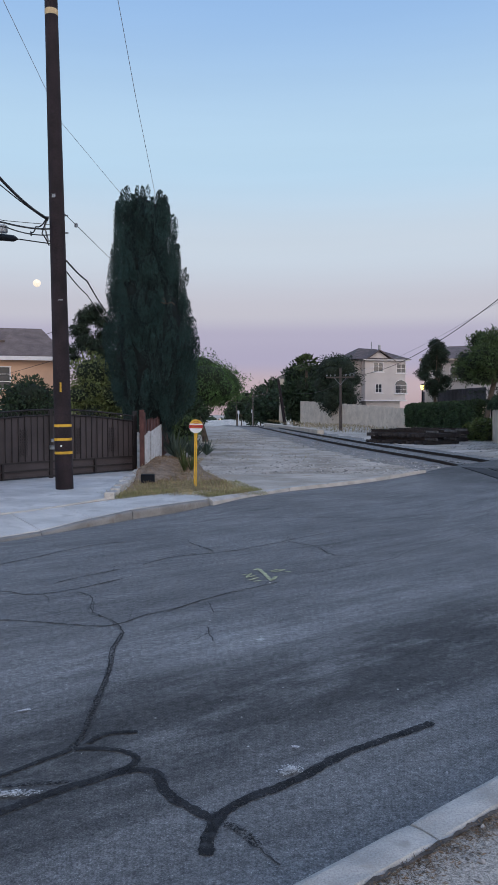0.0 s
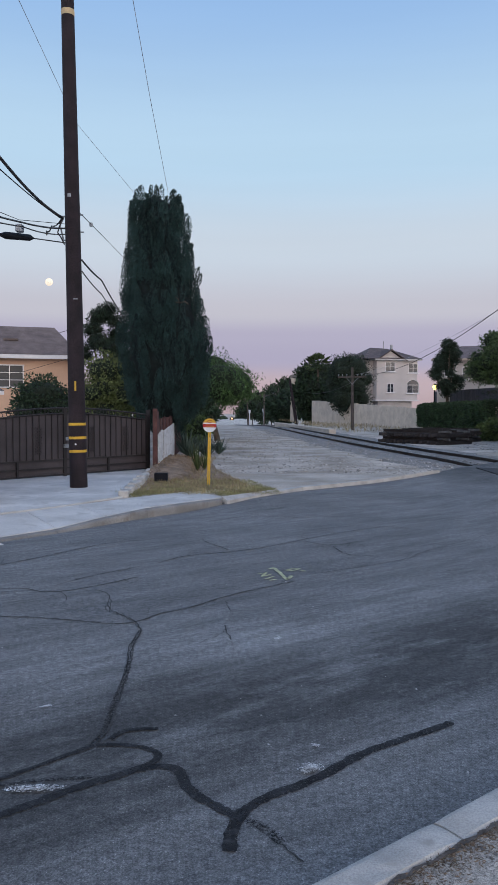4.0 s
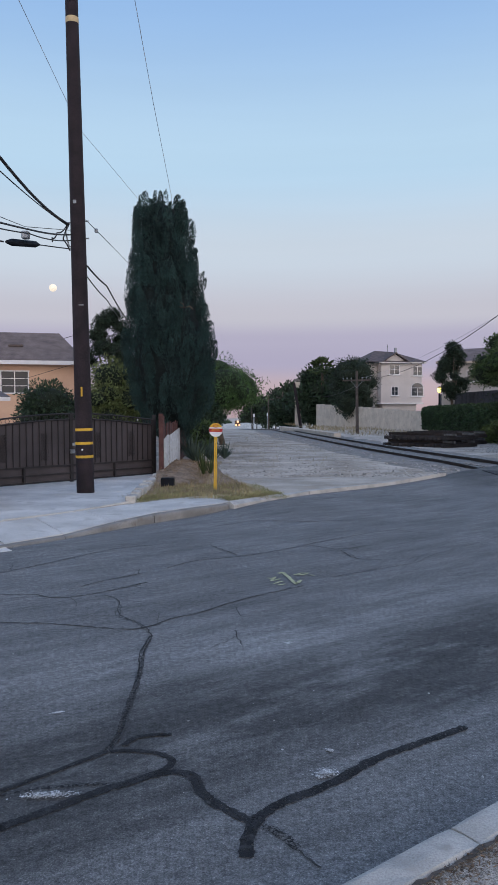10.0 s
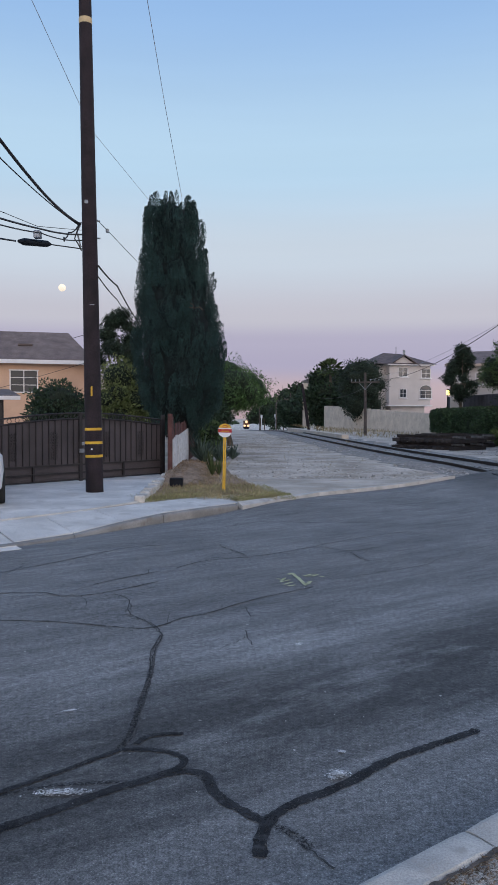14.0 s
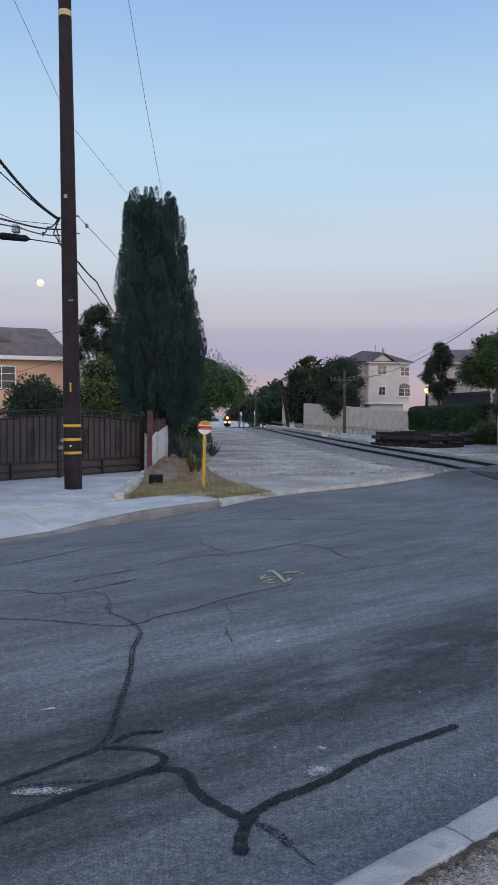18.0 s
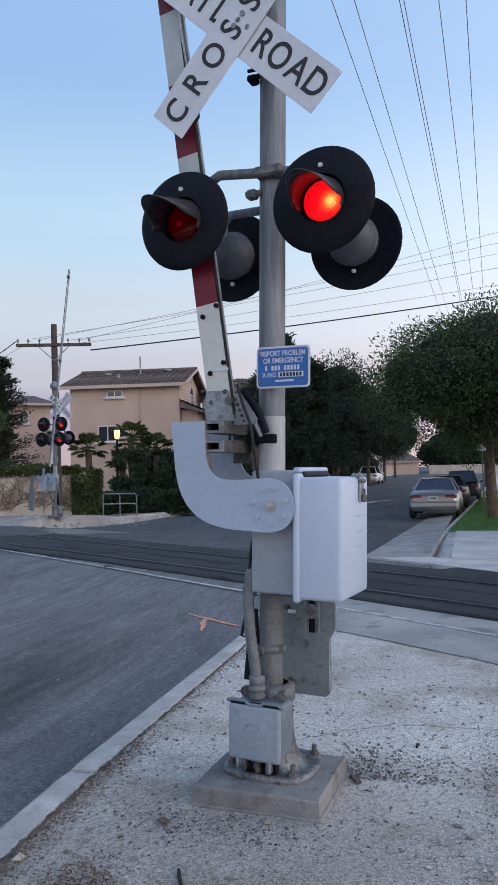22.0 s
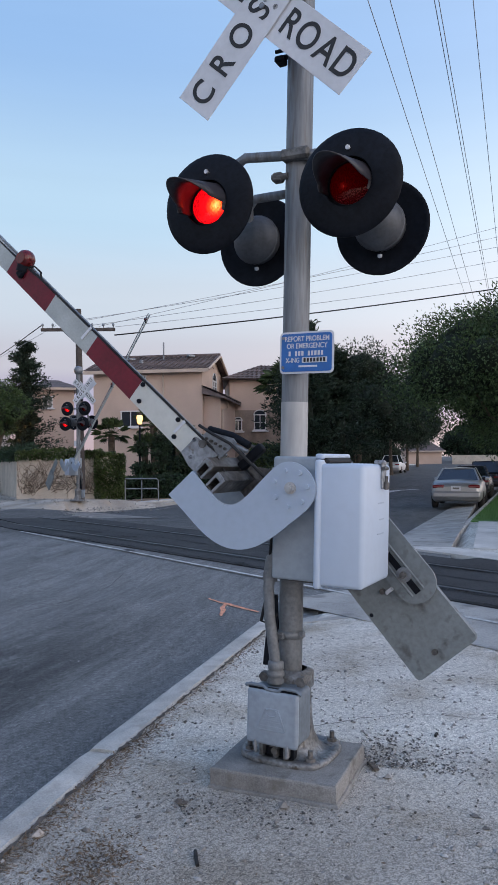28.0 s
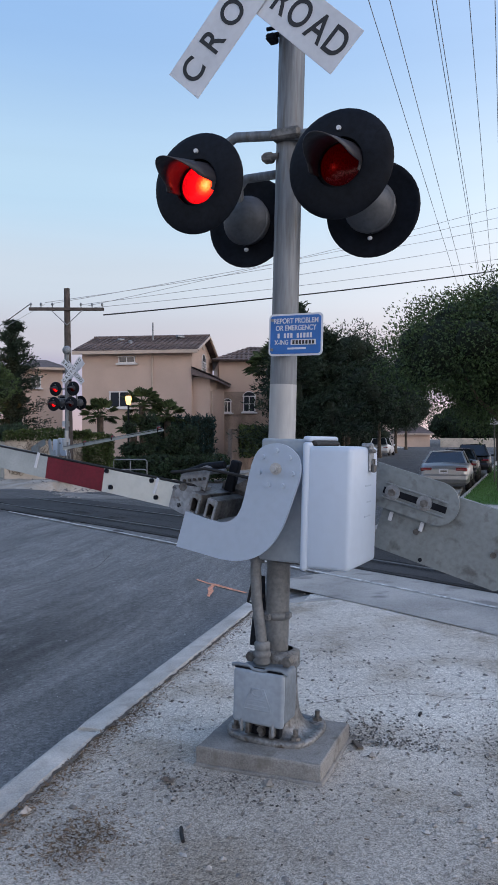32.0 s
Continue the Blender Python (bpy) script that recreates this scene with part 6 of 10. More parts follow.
def left_house():
    """Two-storey tan house behind the driveway gate."""
    root = thing("house", "tan stucco two-storey house with brown shingle roof", "house")
    a, b = (-24.0, 43.4), (-11.75, 46.9)
    m, L = frame_of(a, b)
    shell(root, "wall", m, 0, L, 0, 9, -0.2, 4.95, M_STUCCO)
    e = 0.55
    P = lambda x, y, z: m @ Vector((x, y, z))
    part("roof", Mb().add([P(-e, -e, 5.0), P(L + e, -e, 5.0), P(L + e, 9 + e, 5.0), P(-e, 9 + e, 5.0), P(3.5, 4.5, 7.2), P(L - 1.0, 4.5, 7.2)], [(0, 1, 5, 4), (1, 2, 5), (2, 3, 4, 5), (3, 0, 4), (0, 3, 2, 1)]), M_ROOF, root, "brown shingle hip roof")
    part("fascia", Mb().box((L / 2, -e, 4.88), (L + 2 * e, 0.08, 0.24), m).box((L + e, 4.5, 4.88), (0.08, 9 + 2 * e, 0.24), m), M_TRIM, root, "white fascia and gutter")
    part("downpipe", Mb().tube([P(L - 0.1, -0.12, 4.8), P(L - 0.1, -0.12, 0.2)], 0.05, 8), M_STUCCO, root)
    part("roof_vent", Mb().box((L - 3.7, 1.9, 6.1), (0.9, 0.3, 0.15), m @ pose(0, 0, 0, 0, 0, 0), ch=0.03), M_ROOF, root)
    window(root, m, L - 3.72, 3.70, 1.62, 1.36, 2, 3, glass=M_GLASSD, sill=False)
    window(root, m, L - 8.6, 3.72, 1.75, 1.45, 2, 2, glass=M_GLASSL, sill=False)
    return root


left_house()


def white_house():
    root = thing("house", "pale three-storey stucco house with hip roof and arched window", "house")
    a, b = (14.68, 93.9), (19.75, 95.0)
    m, L = frame_of(a, b)
    P = lambda x, y, z: m @ Vector((x, y, z))
    shell(root, "wall", m, -0.2, L, 0, 9, 3.0, 8.0, M_STUCCOW)
    shell(root, "wing_wall", m, -1.55, -0.22, 1.2, 8.6, -0.5, 7.95, M_STUCCOW)
    shell(root, "wall", m, 0.2, L - 0.5, 0.5, 8.5, -0.5, 2.95, M_STUCCOW)
    part("floor_band", Mb().box((L / 2 - 0.1, 4.5, 2.92), (L + 0.6, 9.4, 0.14), m), M_TRIM, root)
    part("soffit_band", Mb().box((L / 2 - 0.1, 4.5, 7.98), (L + 1.0, 10, 0.16), m), M_TRIM, root)
    part("roof", Mb().add([P(-2.2, -0.6, 8.06), P(L + 0.6, -0.6, 8.06), P(L + 0.6, 9.6, 8.06), P(-2.2, 9.6, 8.06), P(0.6, 4.5, 9.8), P(L - 2.2, 4.5, 9.7)], [(0, 1, 5, 4), (1, 2, 5), (2, 3, 4, 5), (3, 0, 4), (0, 3, 2, 1)]), M_TILE, root, "dark tiled hip roof")
    gx0, gx1 = -0.1, 3.3
    part("gable", Mb().slab([(gx0, 7.9), (gx1, 7.9), ((gx0 + gx1) / 2, 9.05)], -0.12, 0.05, m), M_STUCCOW, root)
    part("gable_roof", Mb().add([P(gx0 - 0.4, -0.5, 7.85), P((gx0 + gx1) / 2, -0.5, 9.25), P(gx1 + 0.4, -0.5, 7.85), P(gx0 - 0.4, 3, 7.95), P((gx0 + gx1) / 2, 3, 9.3), P(gx1 + 0.4, 3, 7.95), P(gx0 - 0.4, -0.5, 7.75), P((gx0 + gx1) / 2, -0.5, 9.1), P(gx1 + 0.4, -0.5, 7.75)],
                                [(0, 1, 4, 3), (1, 2, 5, 4), (0, 6, 7, 1), (1, 7, 8, 2)]), M_TILE, root)
    part("chimney", Mb().box((2.9, 3.0, 9.75), (0.25, 0.25, 0.7), m).cyl(P(2.2, 4, 9.6), P(2.2, 4, 10.6), 0.05, n=6), M_GALV, root)
    window(root, m, 1.55, 7.1, 1.25, 1.15, 2, 2)
    window(root, m, 4.6, 6.95, 1.2, 1.1, 2, 2)
    window(root, m, 1.6, 4.45, 0.85, 1.05, 2, 2)
    window(root, m, 4.6, 4.35, 1.55, 1.0, 2, 2, arch=True)
    return root


white_house()


def tan_house():
    root = thing("house", "large pinkish tan stucco house with dark tile roof, palms before it", "house")
    a, b = (19.10, 41.64), (23.84, 36.99)
    m, L = frame_of(a, b)
    P = lambda x, y, z: m @ Vector((x, y, z))
    D, E, R = 7.0, 7.02, 8.30
    shell(root, "wall", m, 0.0, L, 0, D, -0.3, E, M_STUCCO2)
    part("gable", Mb().add([P(L, 0, E), P(L, D, E), P(L, D / 2, R - 0.05), P(L - 0.2, 0, E), P(L - 0.2, D, E), P(L - 0.2, D / 2, R - 0.05)], [(0, 1, 2), (5, 4, 3), (0, 3, 4, 1), (1, 4, 5, 2), (2, 5, 3, 0)]), M_STUCCO2, root)
    e = 0.45
    part("roof", Mb().add([P(-e, -e, E), P(L + e, -e, E), P(L + e, D / 2, R), P(-e, D / 2, R), P(-e, D + e, E), P(L + e, D + e, E)], [(0, 1, 2, 3), (5, 4, 3, 2)]), M_TILE, root, "dark concrete tile roof")
    tiles(root, P(-e, -e, E), P(L + e, -e, E), P(-e, D / 2, R), P(L + e, D / 2, R), M_TILE, 11, "tile_course")
    part("ridge_cap", Mb().tube([P(-e, D / 2, R + 0.07), P(L + e, D / 2, R + 0.07)], 0.10, 8), M_TILE, root)
    part("gable", Mb().add([P(0, 0, E), P(0, D, E), P(0, D / 2, R - 0.05), P(0.2, 0, E), P(0.2, D, E), P(0.2, D / 2, R - 0.05)], [(0, 1, 2), (5, 4, 3), (0, 3, 4, 1), (1, 4, 5, 2), (2, 5, 3, 0)]), M_STUCCO2, root)
    part("fascia", Mb().box((L / 2, -e - 0.03, E - 0.08), (L + 2 * e, 0.06, 0.2), m), M_TRIMT, root)
    for s0, s1 in ((-e, D / 2), (D + e, D / 2)):
        part("barge_board", Mb().tube([P(L + e, s0, E - 0.05), P(L + e, s1, R - 0.03)], 0.08, 6), M_TRIMT, root)
    part("downpipe", Mb().tube([P(4.3, -0.08, E - 0.1), P(4.3, -0.08, 3.2)], 0.045, 8), M_TRIMT, root)
    part("vent_pipe", Mb().cyl(P(3.7, 2.4, 7.6), P(3.7, 2.4, 9.1), 0.05, n=8), M_GALV, root)
    for x, y, z, w in ((2.5, 1.6, 7.75, 0.16), (1.6, 2.6, 8.1, 0.4), (5.3, 3.0, 8.28, 0.5)):
        part("roof_vent", Mb().box(P(x, y, z), (w, 0.25, 0.3 if w < 0.2 else 0.14), ch=0.02), M_GALV, root)
    window(root, m, 2.75, 6.55, 0.95, 0.36, 2, 1, M_TRIM)
    window(root, m, 2.3, 4.2, 1.15, 0.9, 2, 1, M_TRIM)
    # gable end with arched window, attic vent, and the storey below that stands forward under a skirt roof
    u = (Vector(b) - Vector(a)).normalized()
    c = Vector(b)
    m2, L2 = frame_of(b, (c.x - u.y * D, c.y + u.x * D))
    Q = lambda x, y, z: m2 @ Vector((x, y, z))
    window(root, m2, 3.7, 6.2, 1.25, 1.0, 2, 3, M_TRIM, arch=True)
    part("attic_vent", Mb().box((D / 2, -0.02, 7.75), (0.6, 0.06, 0.5), m2), M_TRIMT, root)
    shell(root, "wall", m2, 0.4, D, -1.0, 0.1, -0.3, 5.5, M_STUCCO2)
    part("skirt_roof", Mb().add([Q(-0.2, -1.4, 5.40), Q(D + 0.4, -1.4, 5.40), Q(D + 0.4, 0.0, 6.0), Q(-0.2, 0.0, 6.0), Q(-0.2, -1.4, 5.28), Q(D + 0.4, -1.4, 5.28), Q(-0.2, 0, 5.6)], [(0, 1, 2, 3), (0, 4, 5, 1), (0, 3, 6, 4)]), M_TILE, root)
    tiles(root, Q(-0.2, -1.4, 5.42), Q(D + 0.4, -1.4, 5.42), Q(-0.2, 0.0, 6.02), Q(D + 0.4, 0.0, 6.02), M_TILE, 5, "tile_course")
    part("conduit", Mb().tube([Q(2.6, -1.06, 5.3), Q(2.6, -1.06, 4.9), Q(0.8, -1.06, 4.7), Q(0.8, -1.06, 3.2)], 0.035, 6), M_TRIMT, root)
    # wing behind, faced with brown stone
    m3, L3 = frame_of((28.3, 40.6), (34.5, 36.8))
    P3 = lambda x, y, z: m3 @ Vector((x, y, z))
    shell(root, "wing_wall", m3, 0, L3, 0, 6, -0.2, 5.0, M_BRICKW)
    shell(root, "upper_wing_wall", m3, 0, L3, 0, 6, 5.0, 7.0, M_STUCCO2)
    part("wing_roof", Mb().add([P3(-0.5, -0.5, 7.0), P3(L3 + 0.5, -0.5, 7.0), P3(L3 + 0.5, 6.5, 7.0), P3(-0.5, 6.5, 7.0), P3(2.4, 3, 8.3), P3(L3 - 2.4, 3, 8.3)], [(0, 1, 5, 4), (1, 2, 5), (2, 3, 4, 5), (3, 0, 4), (0, 3, 2, 1)]), M_TILE, root)
    tiles(root, P3(-0.5, -0.5, 7.02), P3(L3 + 0.5, -0.5, 7.02), P3(2.4, 3, 8.32), P3(L3 - 2.4, 3, 8.32), M_TILE, 8, "tile_course")
    window(root, m3, 0.55, 4.0, 0.45, 0.7, 2, 1, M_TRIM, arch=True)
    window(root, m3, 2.0, 4.2, 0.75, 1.0, 2, 2, M_TRIM, arch=True)
    return root


tan_house()


def back_house(a, b, top, depth, label, ridge=1.5, wins=(), walls=None):
    root = thing("house", label, "house")
    m, L = frame_of(a, b)
    P = lambda x, y, z: m @ Vector((x, y, z))
    shell(root, "wall", m, 0, L, 0, depth, -0.3, top, walls or M_STUCCO2)
    part("roof", Mb().add([P(-.5, -.5, top), P(L + .5, -.5, top), P(L + .5, depth + .5, top), P(-.5, depth + .5, top), P(L * 0.3, depth / 2, top + ridge), P(L * 0.7, depth / 2, top + ridge)], [(0, 1, 5, 4), (1, 2, 5), (2, 3, 4, 5), (3, 0, 4), (0, 3, 2, 1)]), M_TILE, root, "dark tiled roof")
    part("fascia", Mb().box((L / 2, -0.5, top - 0.08), (L + 1, 0.06, 0.18), m), M_TRIMT, root)
    for x, z, w, h in wins:
        window(root, m, x, z, w, h, 2, 2)
    return root


back_house((19.9, 53.4), (22.55, 52.55), 7.15, 8, "tan stucco house with hip roof behind trees", 1.0, ((0.9, 6.1, 0.6, 0.8),))
back_house((16.0, 68.4), (22.5, 66.6), 6.3, 9, "tall pale stucco house behind the street trees", 1.5, ((1.0, 5.3, 0.7, 1.0), (3.0, 5.0, 1.6, 1.0)), M_STUCCOW)


# ---------------------------------------------------------------- walls and fences
def masonry(name, label, a, b, z0, z1a, z1b, t, material, steps=8, cat="wall", piece="panel"):
    """A free-standing wall whose top steps between two heights."""
    root = thing(name, label, cat, kind="structure")
    m, L = frame_of(a, b)
    for i in range(steps):
        u0, u1 = L * i / steps, L * (i + 1) / steps
        z1 = z1a + (z1b - z1a) * (i + 0.5) / steps
        x_, y_ = (m @ Vector(((u0 + u1) / 2, 0, 0))).xy
        part(piece, Mb().box(((u0 + u1) / 2, t / 2, (z0 + z1) / 2), (u1 - u0 - 0.012, t, z1 - z0), m, ch=0.012), material, root)
    return root


masonry("wall_rail", "cream block wall with stepped top beside the railway", (6.85, 99.8), (14.75, 69.9), -0.6, 2.95, 1.85, 0.3, M_CREAM, 12)
masonry("wall_hedge", "block wall under the clipped creeper hedge", (14.75, 69.8), (14.0, 45.0), -0.3, 1.9, 1.9, 0.3, M_CREAM, 6)
masonry("wall_vine", "pale rendered garden wall with bare vines", (13.3, 41.0), (10.9, 29.4), -0.3, 2.05, 2.05, 0.3, M_CREAM, 3)
masonry("wall_corner", "pale rendered garden wall at the corner", (10.3, 29.75), (13.75, 27.70), -0.3, 1.95, 1.95, 0.25, M_CREAM, 2)
masonry("wall_block", "brown concrete block wall with creepers", (25.0, 34.6), (38.5, 43.0), 0.0, 2.4, 2.6, 0.25, M_BRICKW, 6)

M_DARKBOARD = mat("dark_stained_board", (0.045, 0.045, 0.055), 0.85, var=0.25, scale=3, fine=30, bump=0.3, rnd=0.25)


def dark_fence():
    """Tall dark board fence between the hedge and the houses."""
    root = thing("board_fence", "tall dark stained board fence behind the hedge", "fence")
    m, L = frame_of((16.6, 72.2), (18.3, 58.0))
    n = int(L / 0.24)
    for i in range(n):
        part("board", Mb().box(((i + 0.5) * L / n, 0, 1.72), (L / n - 0.015, 0.03, 3.5), m, ch=0.004), M_DARKBOARD, root)
    for z in (0.6, 2.9):
        part("rail", Mb().box((L / 2, 0.04, z), (L, 0.05, 0.09), m), M_DARKBOARD, root)


dark_fence()
# ---------------------------------------------------------------- trees
rng0 = random.Random(5)


# near-black colour painting the shade between the cypress plumes
M_CYPCORE = mat("cypress_inner_shade", (0.006, 0.012, 0.012), 0.95, var=0.5, scale=5, fine=30)


def cypress():
    """Tall blunt cypress: a leaning column of upright plumes, each a flame of small sprays, with dark gaps between them."""
    root = thing("cypress_tree", "tall dense dark green columnar cypress", "tree", pose(-3.48, 26.8, 0))
    part("trunk", Mb().tube([(0, 0, -0.2), (0, 0, 1.5), (0.05, 0, 3.0)], [0.28, 0.22, 0.15], 10), M_BARK, root)
    prof = [(1.0, 0.5, 0.2), (1.5, 0.98, 0.15), (2.0, 1.32, 0.1), (2.85, 1.58, 0.1), (3.76, 1.63, 0.13), (4.67, 1.5, 0.06), (6.04, 1.27, -0.04), (7.13, 1.15, -0.12), (8.3, 1.03, -0.18), (8.9, 0.86, -0.24), (9.2, 0.62, -0.27), (9.4, 0.25, -0.28)]
    hs, rs, cs = [p[0] for p in prof], [p[1] for p in prof], [p[2] for p in prof]
    rng = np.random.default_rng(3)
    k = 950
    zc = 1.0 + 8.1 * rng.random(k) ** 0.95
    ac = np.arange(k) * 2.39996 + rng.normal(0, 0.25, k)
    lump = 1 + 0.05 * np.sin(ac * 5 + zc * 0.9) + 0.05 * np.sin(ac * 3 - zc * 2.3)
    rc = (np.interp(zc, hs, rs) * lump - 0.15) * (1.0 - 0.16 * rng.random(k) ** 1.4) + 0.06
    C = np.stack([rc * np.cos(ac) + np.interp(zc, hs, cs), rc * np.sin(ac), zc], 1)
    tips = np.array([[-0.95, -0.2, 8.6], [-0.72, -0.1, 8.85], [-0.48, 0.1, 9.10], [-0.33, -0.2, 9.05], [-0.15, 0, 9.0], [0.1, -0.1, 8.95], [0.26, 0.1, 8.9], [0.42, 0, 8.75], [0.66, -0.2, 8.3], [1.22, 0, 6.45], [1.30, -0.1, 6.2], [1.42, 0.1, 4.75], [1.66, 0, 3.75], [-1.35, -0.2, 5.5]])
    C = np.concatenate([C, tips])
    k = len(C)
    per = 225
    ci = np.repeat(np.arange(k), per)
    n = k * per
    # a plume: widest a third of the way up, drawn to a tip
    u = rng.random(n) ** 0.85
    size = (np.concatenate([rng.uniform(0.8, 1.4, k - len(tips)), np.full(len(tips), 0.62)]) * np.interp(C[:, 2], [7.8, 8.8], [1.0, 0.7]))[ci]
    rad = 0.125 * size * np.sqrt(np.clip(np.minimum(u / 0.3, (1 - u) / 0.7), 0, 1)) * (1 - 0.3 * rng.random(n) ** 2)
    th = rng.random(n) * 2 * np.pi
    ax = np.arctan2(C[ci][:, 1], C[ci][:, 0] - np.interp(C[ci][:, 2], hs, cs))
    out = np.stack([np.cos(ax), np.sin(ax), 0 * u], 1)
    P = C[ci] + np.stack([rad * np.cos(th), rad * np.sin(th), (u - 0.45) * 0.72 * size], 1) + out * (u * 0.10 - 0.02)[:, None]
    d = np.stack([np.cos(th), np.sin(th), 0.3 + 0 * u], 1)
    v, f = leaf_cloud(P, d * 0.6 + out * 0.4, 0.060, rng, 0.66, 0.32, 0.26)
    crown = part("crown", np_mesh("crown", v, f, M_CYP), None, root)
    # inner body, coloured near-black so the gaps between plumes read as shade
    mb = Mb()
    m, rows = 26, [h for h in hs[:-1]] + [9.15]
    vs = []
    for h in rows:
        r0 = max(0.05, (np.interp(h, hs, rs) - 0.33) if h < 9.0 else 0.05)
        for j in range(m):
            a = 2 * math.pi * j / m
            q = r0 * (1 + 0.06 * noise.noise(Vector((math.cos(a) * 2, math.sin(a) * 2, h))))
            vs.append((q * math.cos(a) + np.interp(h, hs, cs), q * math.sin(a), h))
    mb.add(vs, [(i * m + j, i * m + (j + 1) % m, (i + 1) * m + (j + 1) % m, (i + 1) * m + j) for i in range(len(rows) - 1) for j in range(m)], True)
    part("shade_core", mb, M_CYPCORE, crown)
    part("dead_twig", Mb().tube([(0.55, -1.15, 5.35), (0.75, -1.32, 5.28), (0.95, -1.38, 5.32), (1.05, -1.40, 5.22)], 0.018, 5).tube([(0.75, -1.32, 5.28), (0.72, -1.38, 5.40), (0.62, -1.40, 5.45)], 0.013, 5), M_BARK, crown, "bare dead twig among the sprays")


cypress()


def conifer(label, x, y, h, r, seed, z0=1.0, n=6000):
    """A conifer of ragged whorls that narrow upwards."""
    rng = np.random.default_rng(seed)
    root = thing("conifer", label, "tree", pose(x, y, 0))
    part("trunk", Mb().tube([(0, 0, -0.2), (0.03, 0, h * 0.5), (0, 0, h * 0.97)], [0.16, 0.10, 0.02], 8), M_BARK, root)
    k = int(h * 2.4)
    P, D = [], []
    for i in range(k):
        u = i / k
        zc = z0 + (h - z0) * u
        for b in range(rng.integers(4, 7)):
            a = rng.random() * 2 * np.pi
            L_ = r * (1 - u ** 1.2 * 0.9) * rng.uniform(0.25, 1.35)
            m_ = max(10, int(n / k / 5))
            t = rng.random(m_) ** 0.7
            p = np.stack([np.cos(a) * L_ * t, np.sin(a) * L_ * t, zc + 0.25 * L_ * t * t - 0.1 * t], 1) + rng.normal(0, 0.10 + 0.05 * L_, (m_, 3)) * np.array([1, 1, 0.6])
            P.append(p)
            D.append(np.tile([np.cos(a), np.sin(a), 0.1], (m_, 1)))
    P, D = np.concatenate(P), np.concatenate(D)
    v, f = leaf_cloud(P, D, 0.24, rng, 0.2, 0.24, 0.5)
    crown = part("crown", np_mesh("crown", v, f, M_PINE), None, root)
    # near-black spindle painted in for shade among the whorls
    part("shade_core", Mb().lathe([(0, z0 + 0.2), (r * 0.22, z0 + 0.5), (r * 0.2, z0 + (h - z0) * 0.4), (r * 0.1, z0 + (h - z0) * 0.75), (0.02, h * 0.95)], 9), M_CORE, crown)
    return root


def blobs_in(rng, n, rx, ry, z0, z1, r0, r1, top=1.0):
    out = []
    for _ in range(n):
        u = rng.random()
        k = math.sqrt(max(0.05, 1 - (2 * u - 1) ** 2 * top))
        a = rng.uniform(0, 2 * math.pi)
        q = math.sqrt(rng.random())
        r = rng.uniform(r0, r1)
        out.append((rx * k * q * math.cos(a), ry * k * q * math.sin(a), z0 + (z1 - z0) * u, r, r * rng.uniform(0.7, 0.95)))
    return out


def add_tree(name, label, x, y, z, w, d, z0, z1, n, leaves, size, material, seed, r=(0.25, 0.4), trunk=0.15, **kw):
    rr = random.Random(seed)
    base = (w + d) / 4
    bl = blobs_in(rr, n, w / 2 * 0.72, d / 2 * 0.72, z0 + base * 0.25, z1 - base * 0.25, base * r[0] * 1.6, base * r[1] * 1.6)
    return tree(name, label, x, y, z, bl, leaves, size, material, trunk, seed, **kw)


add_tree("pine_tree", "dark pine rising behind the cypress", -8.8, 43.2, 0, 3.8, 3.4, 2.6, 8.0, 46, 24000, 0.15, M_PINE, 11, r=(0.10, 0.17), aspect=0.25, core=0.62)
add_tree("shade_tree", "leafy light green tree behind the gate", -7.0, 35.0, 0, 4.2, 4.0, 0.8, 4.1, 22, 18000, 0.14, M_YGREEN, 12, r=(0.18, 0.3))
add_tree("shrub", "rounded dark green garden shrub behind the gate", -7.85, 27.3, 0, 2.9, 2.6, 0.9, 2.65, 16, 15000, 0.12, M_LEAFD, 13, trunk=0.08, category="shrub")
add_tree("pepper_tree", "drooping bright green pepper tree beside the dirt track", -2.35, 41.0, 0, 4.4, 4.8, 2.1, 4.3, 30, 40000, 0.17, M_PEPPER, 14, up=-0.85, aspect=0.22, lean=(-0.5, 0))
add_tree("shrub", "dark shrubbery at the foot of the cypress", -3.1, 32.0, 0, 2.0, 2.4, 0.2, 2.7, 8, 4500, 0.20, M_LEAF, 15, trunk=0.06, category="shrub")
add_tree("pine_tree", "dense dark pine before the pale house", 10.5, 88.5, 0, 6.2, 5.6, 1.5, 7.9, 36, 22000, 0.28, M_PINE, 16, aspect=0.25)
add_tree("shade_tree", "dark leafy trees behind the wall", 8.0, 112.0, 0, 9.0, 7.0, 1.5, 8.0, 16, 7000, 0.55, M_LEAFD, 17)
add_tree("pine_tree", "dark clumpy pine behind the hedge", 15.9, 64.2, 0, 3.8, 3.4, 2.6, 7.9, 46, 17000, 0.18, M_PINE, 18, r=(0.10, 0.18), aspect=0.25, core=0.62)
add_tree("shade_tree", "spreading green tree beside the houses", 13.7, 43.6, 0, 4.2, 4.6, 3.0, 6.3, 34, 30000, 0.14, M_LEAF, 19, r=(0.15, 0.27), trunk=0.16, lean=(0.2, 0))
for k, (x, y, h) in enumerate(((16.3, 30.4, 2.5), (17.1, 30.0, 2.9), (18.0, 29.6, 2.6), (18.8, 29.2, 2.3))):
    add_tree("column_shrub", "narrow dark columnar garden shrub", x, y, 0, 0.85, 0.85, 0.05, h, 12, 3600, 0.12, M_LEAFD, 130 + k, r=(0.35, 0.5), trunk=0.05, category="shrub")
conifer("tall narrow dark conifer", 17.2, 47.8, 9.7, 2.5, 20, 1.5, 17000)
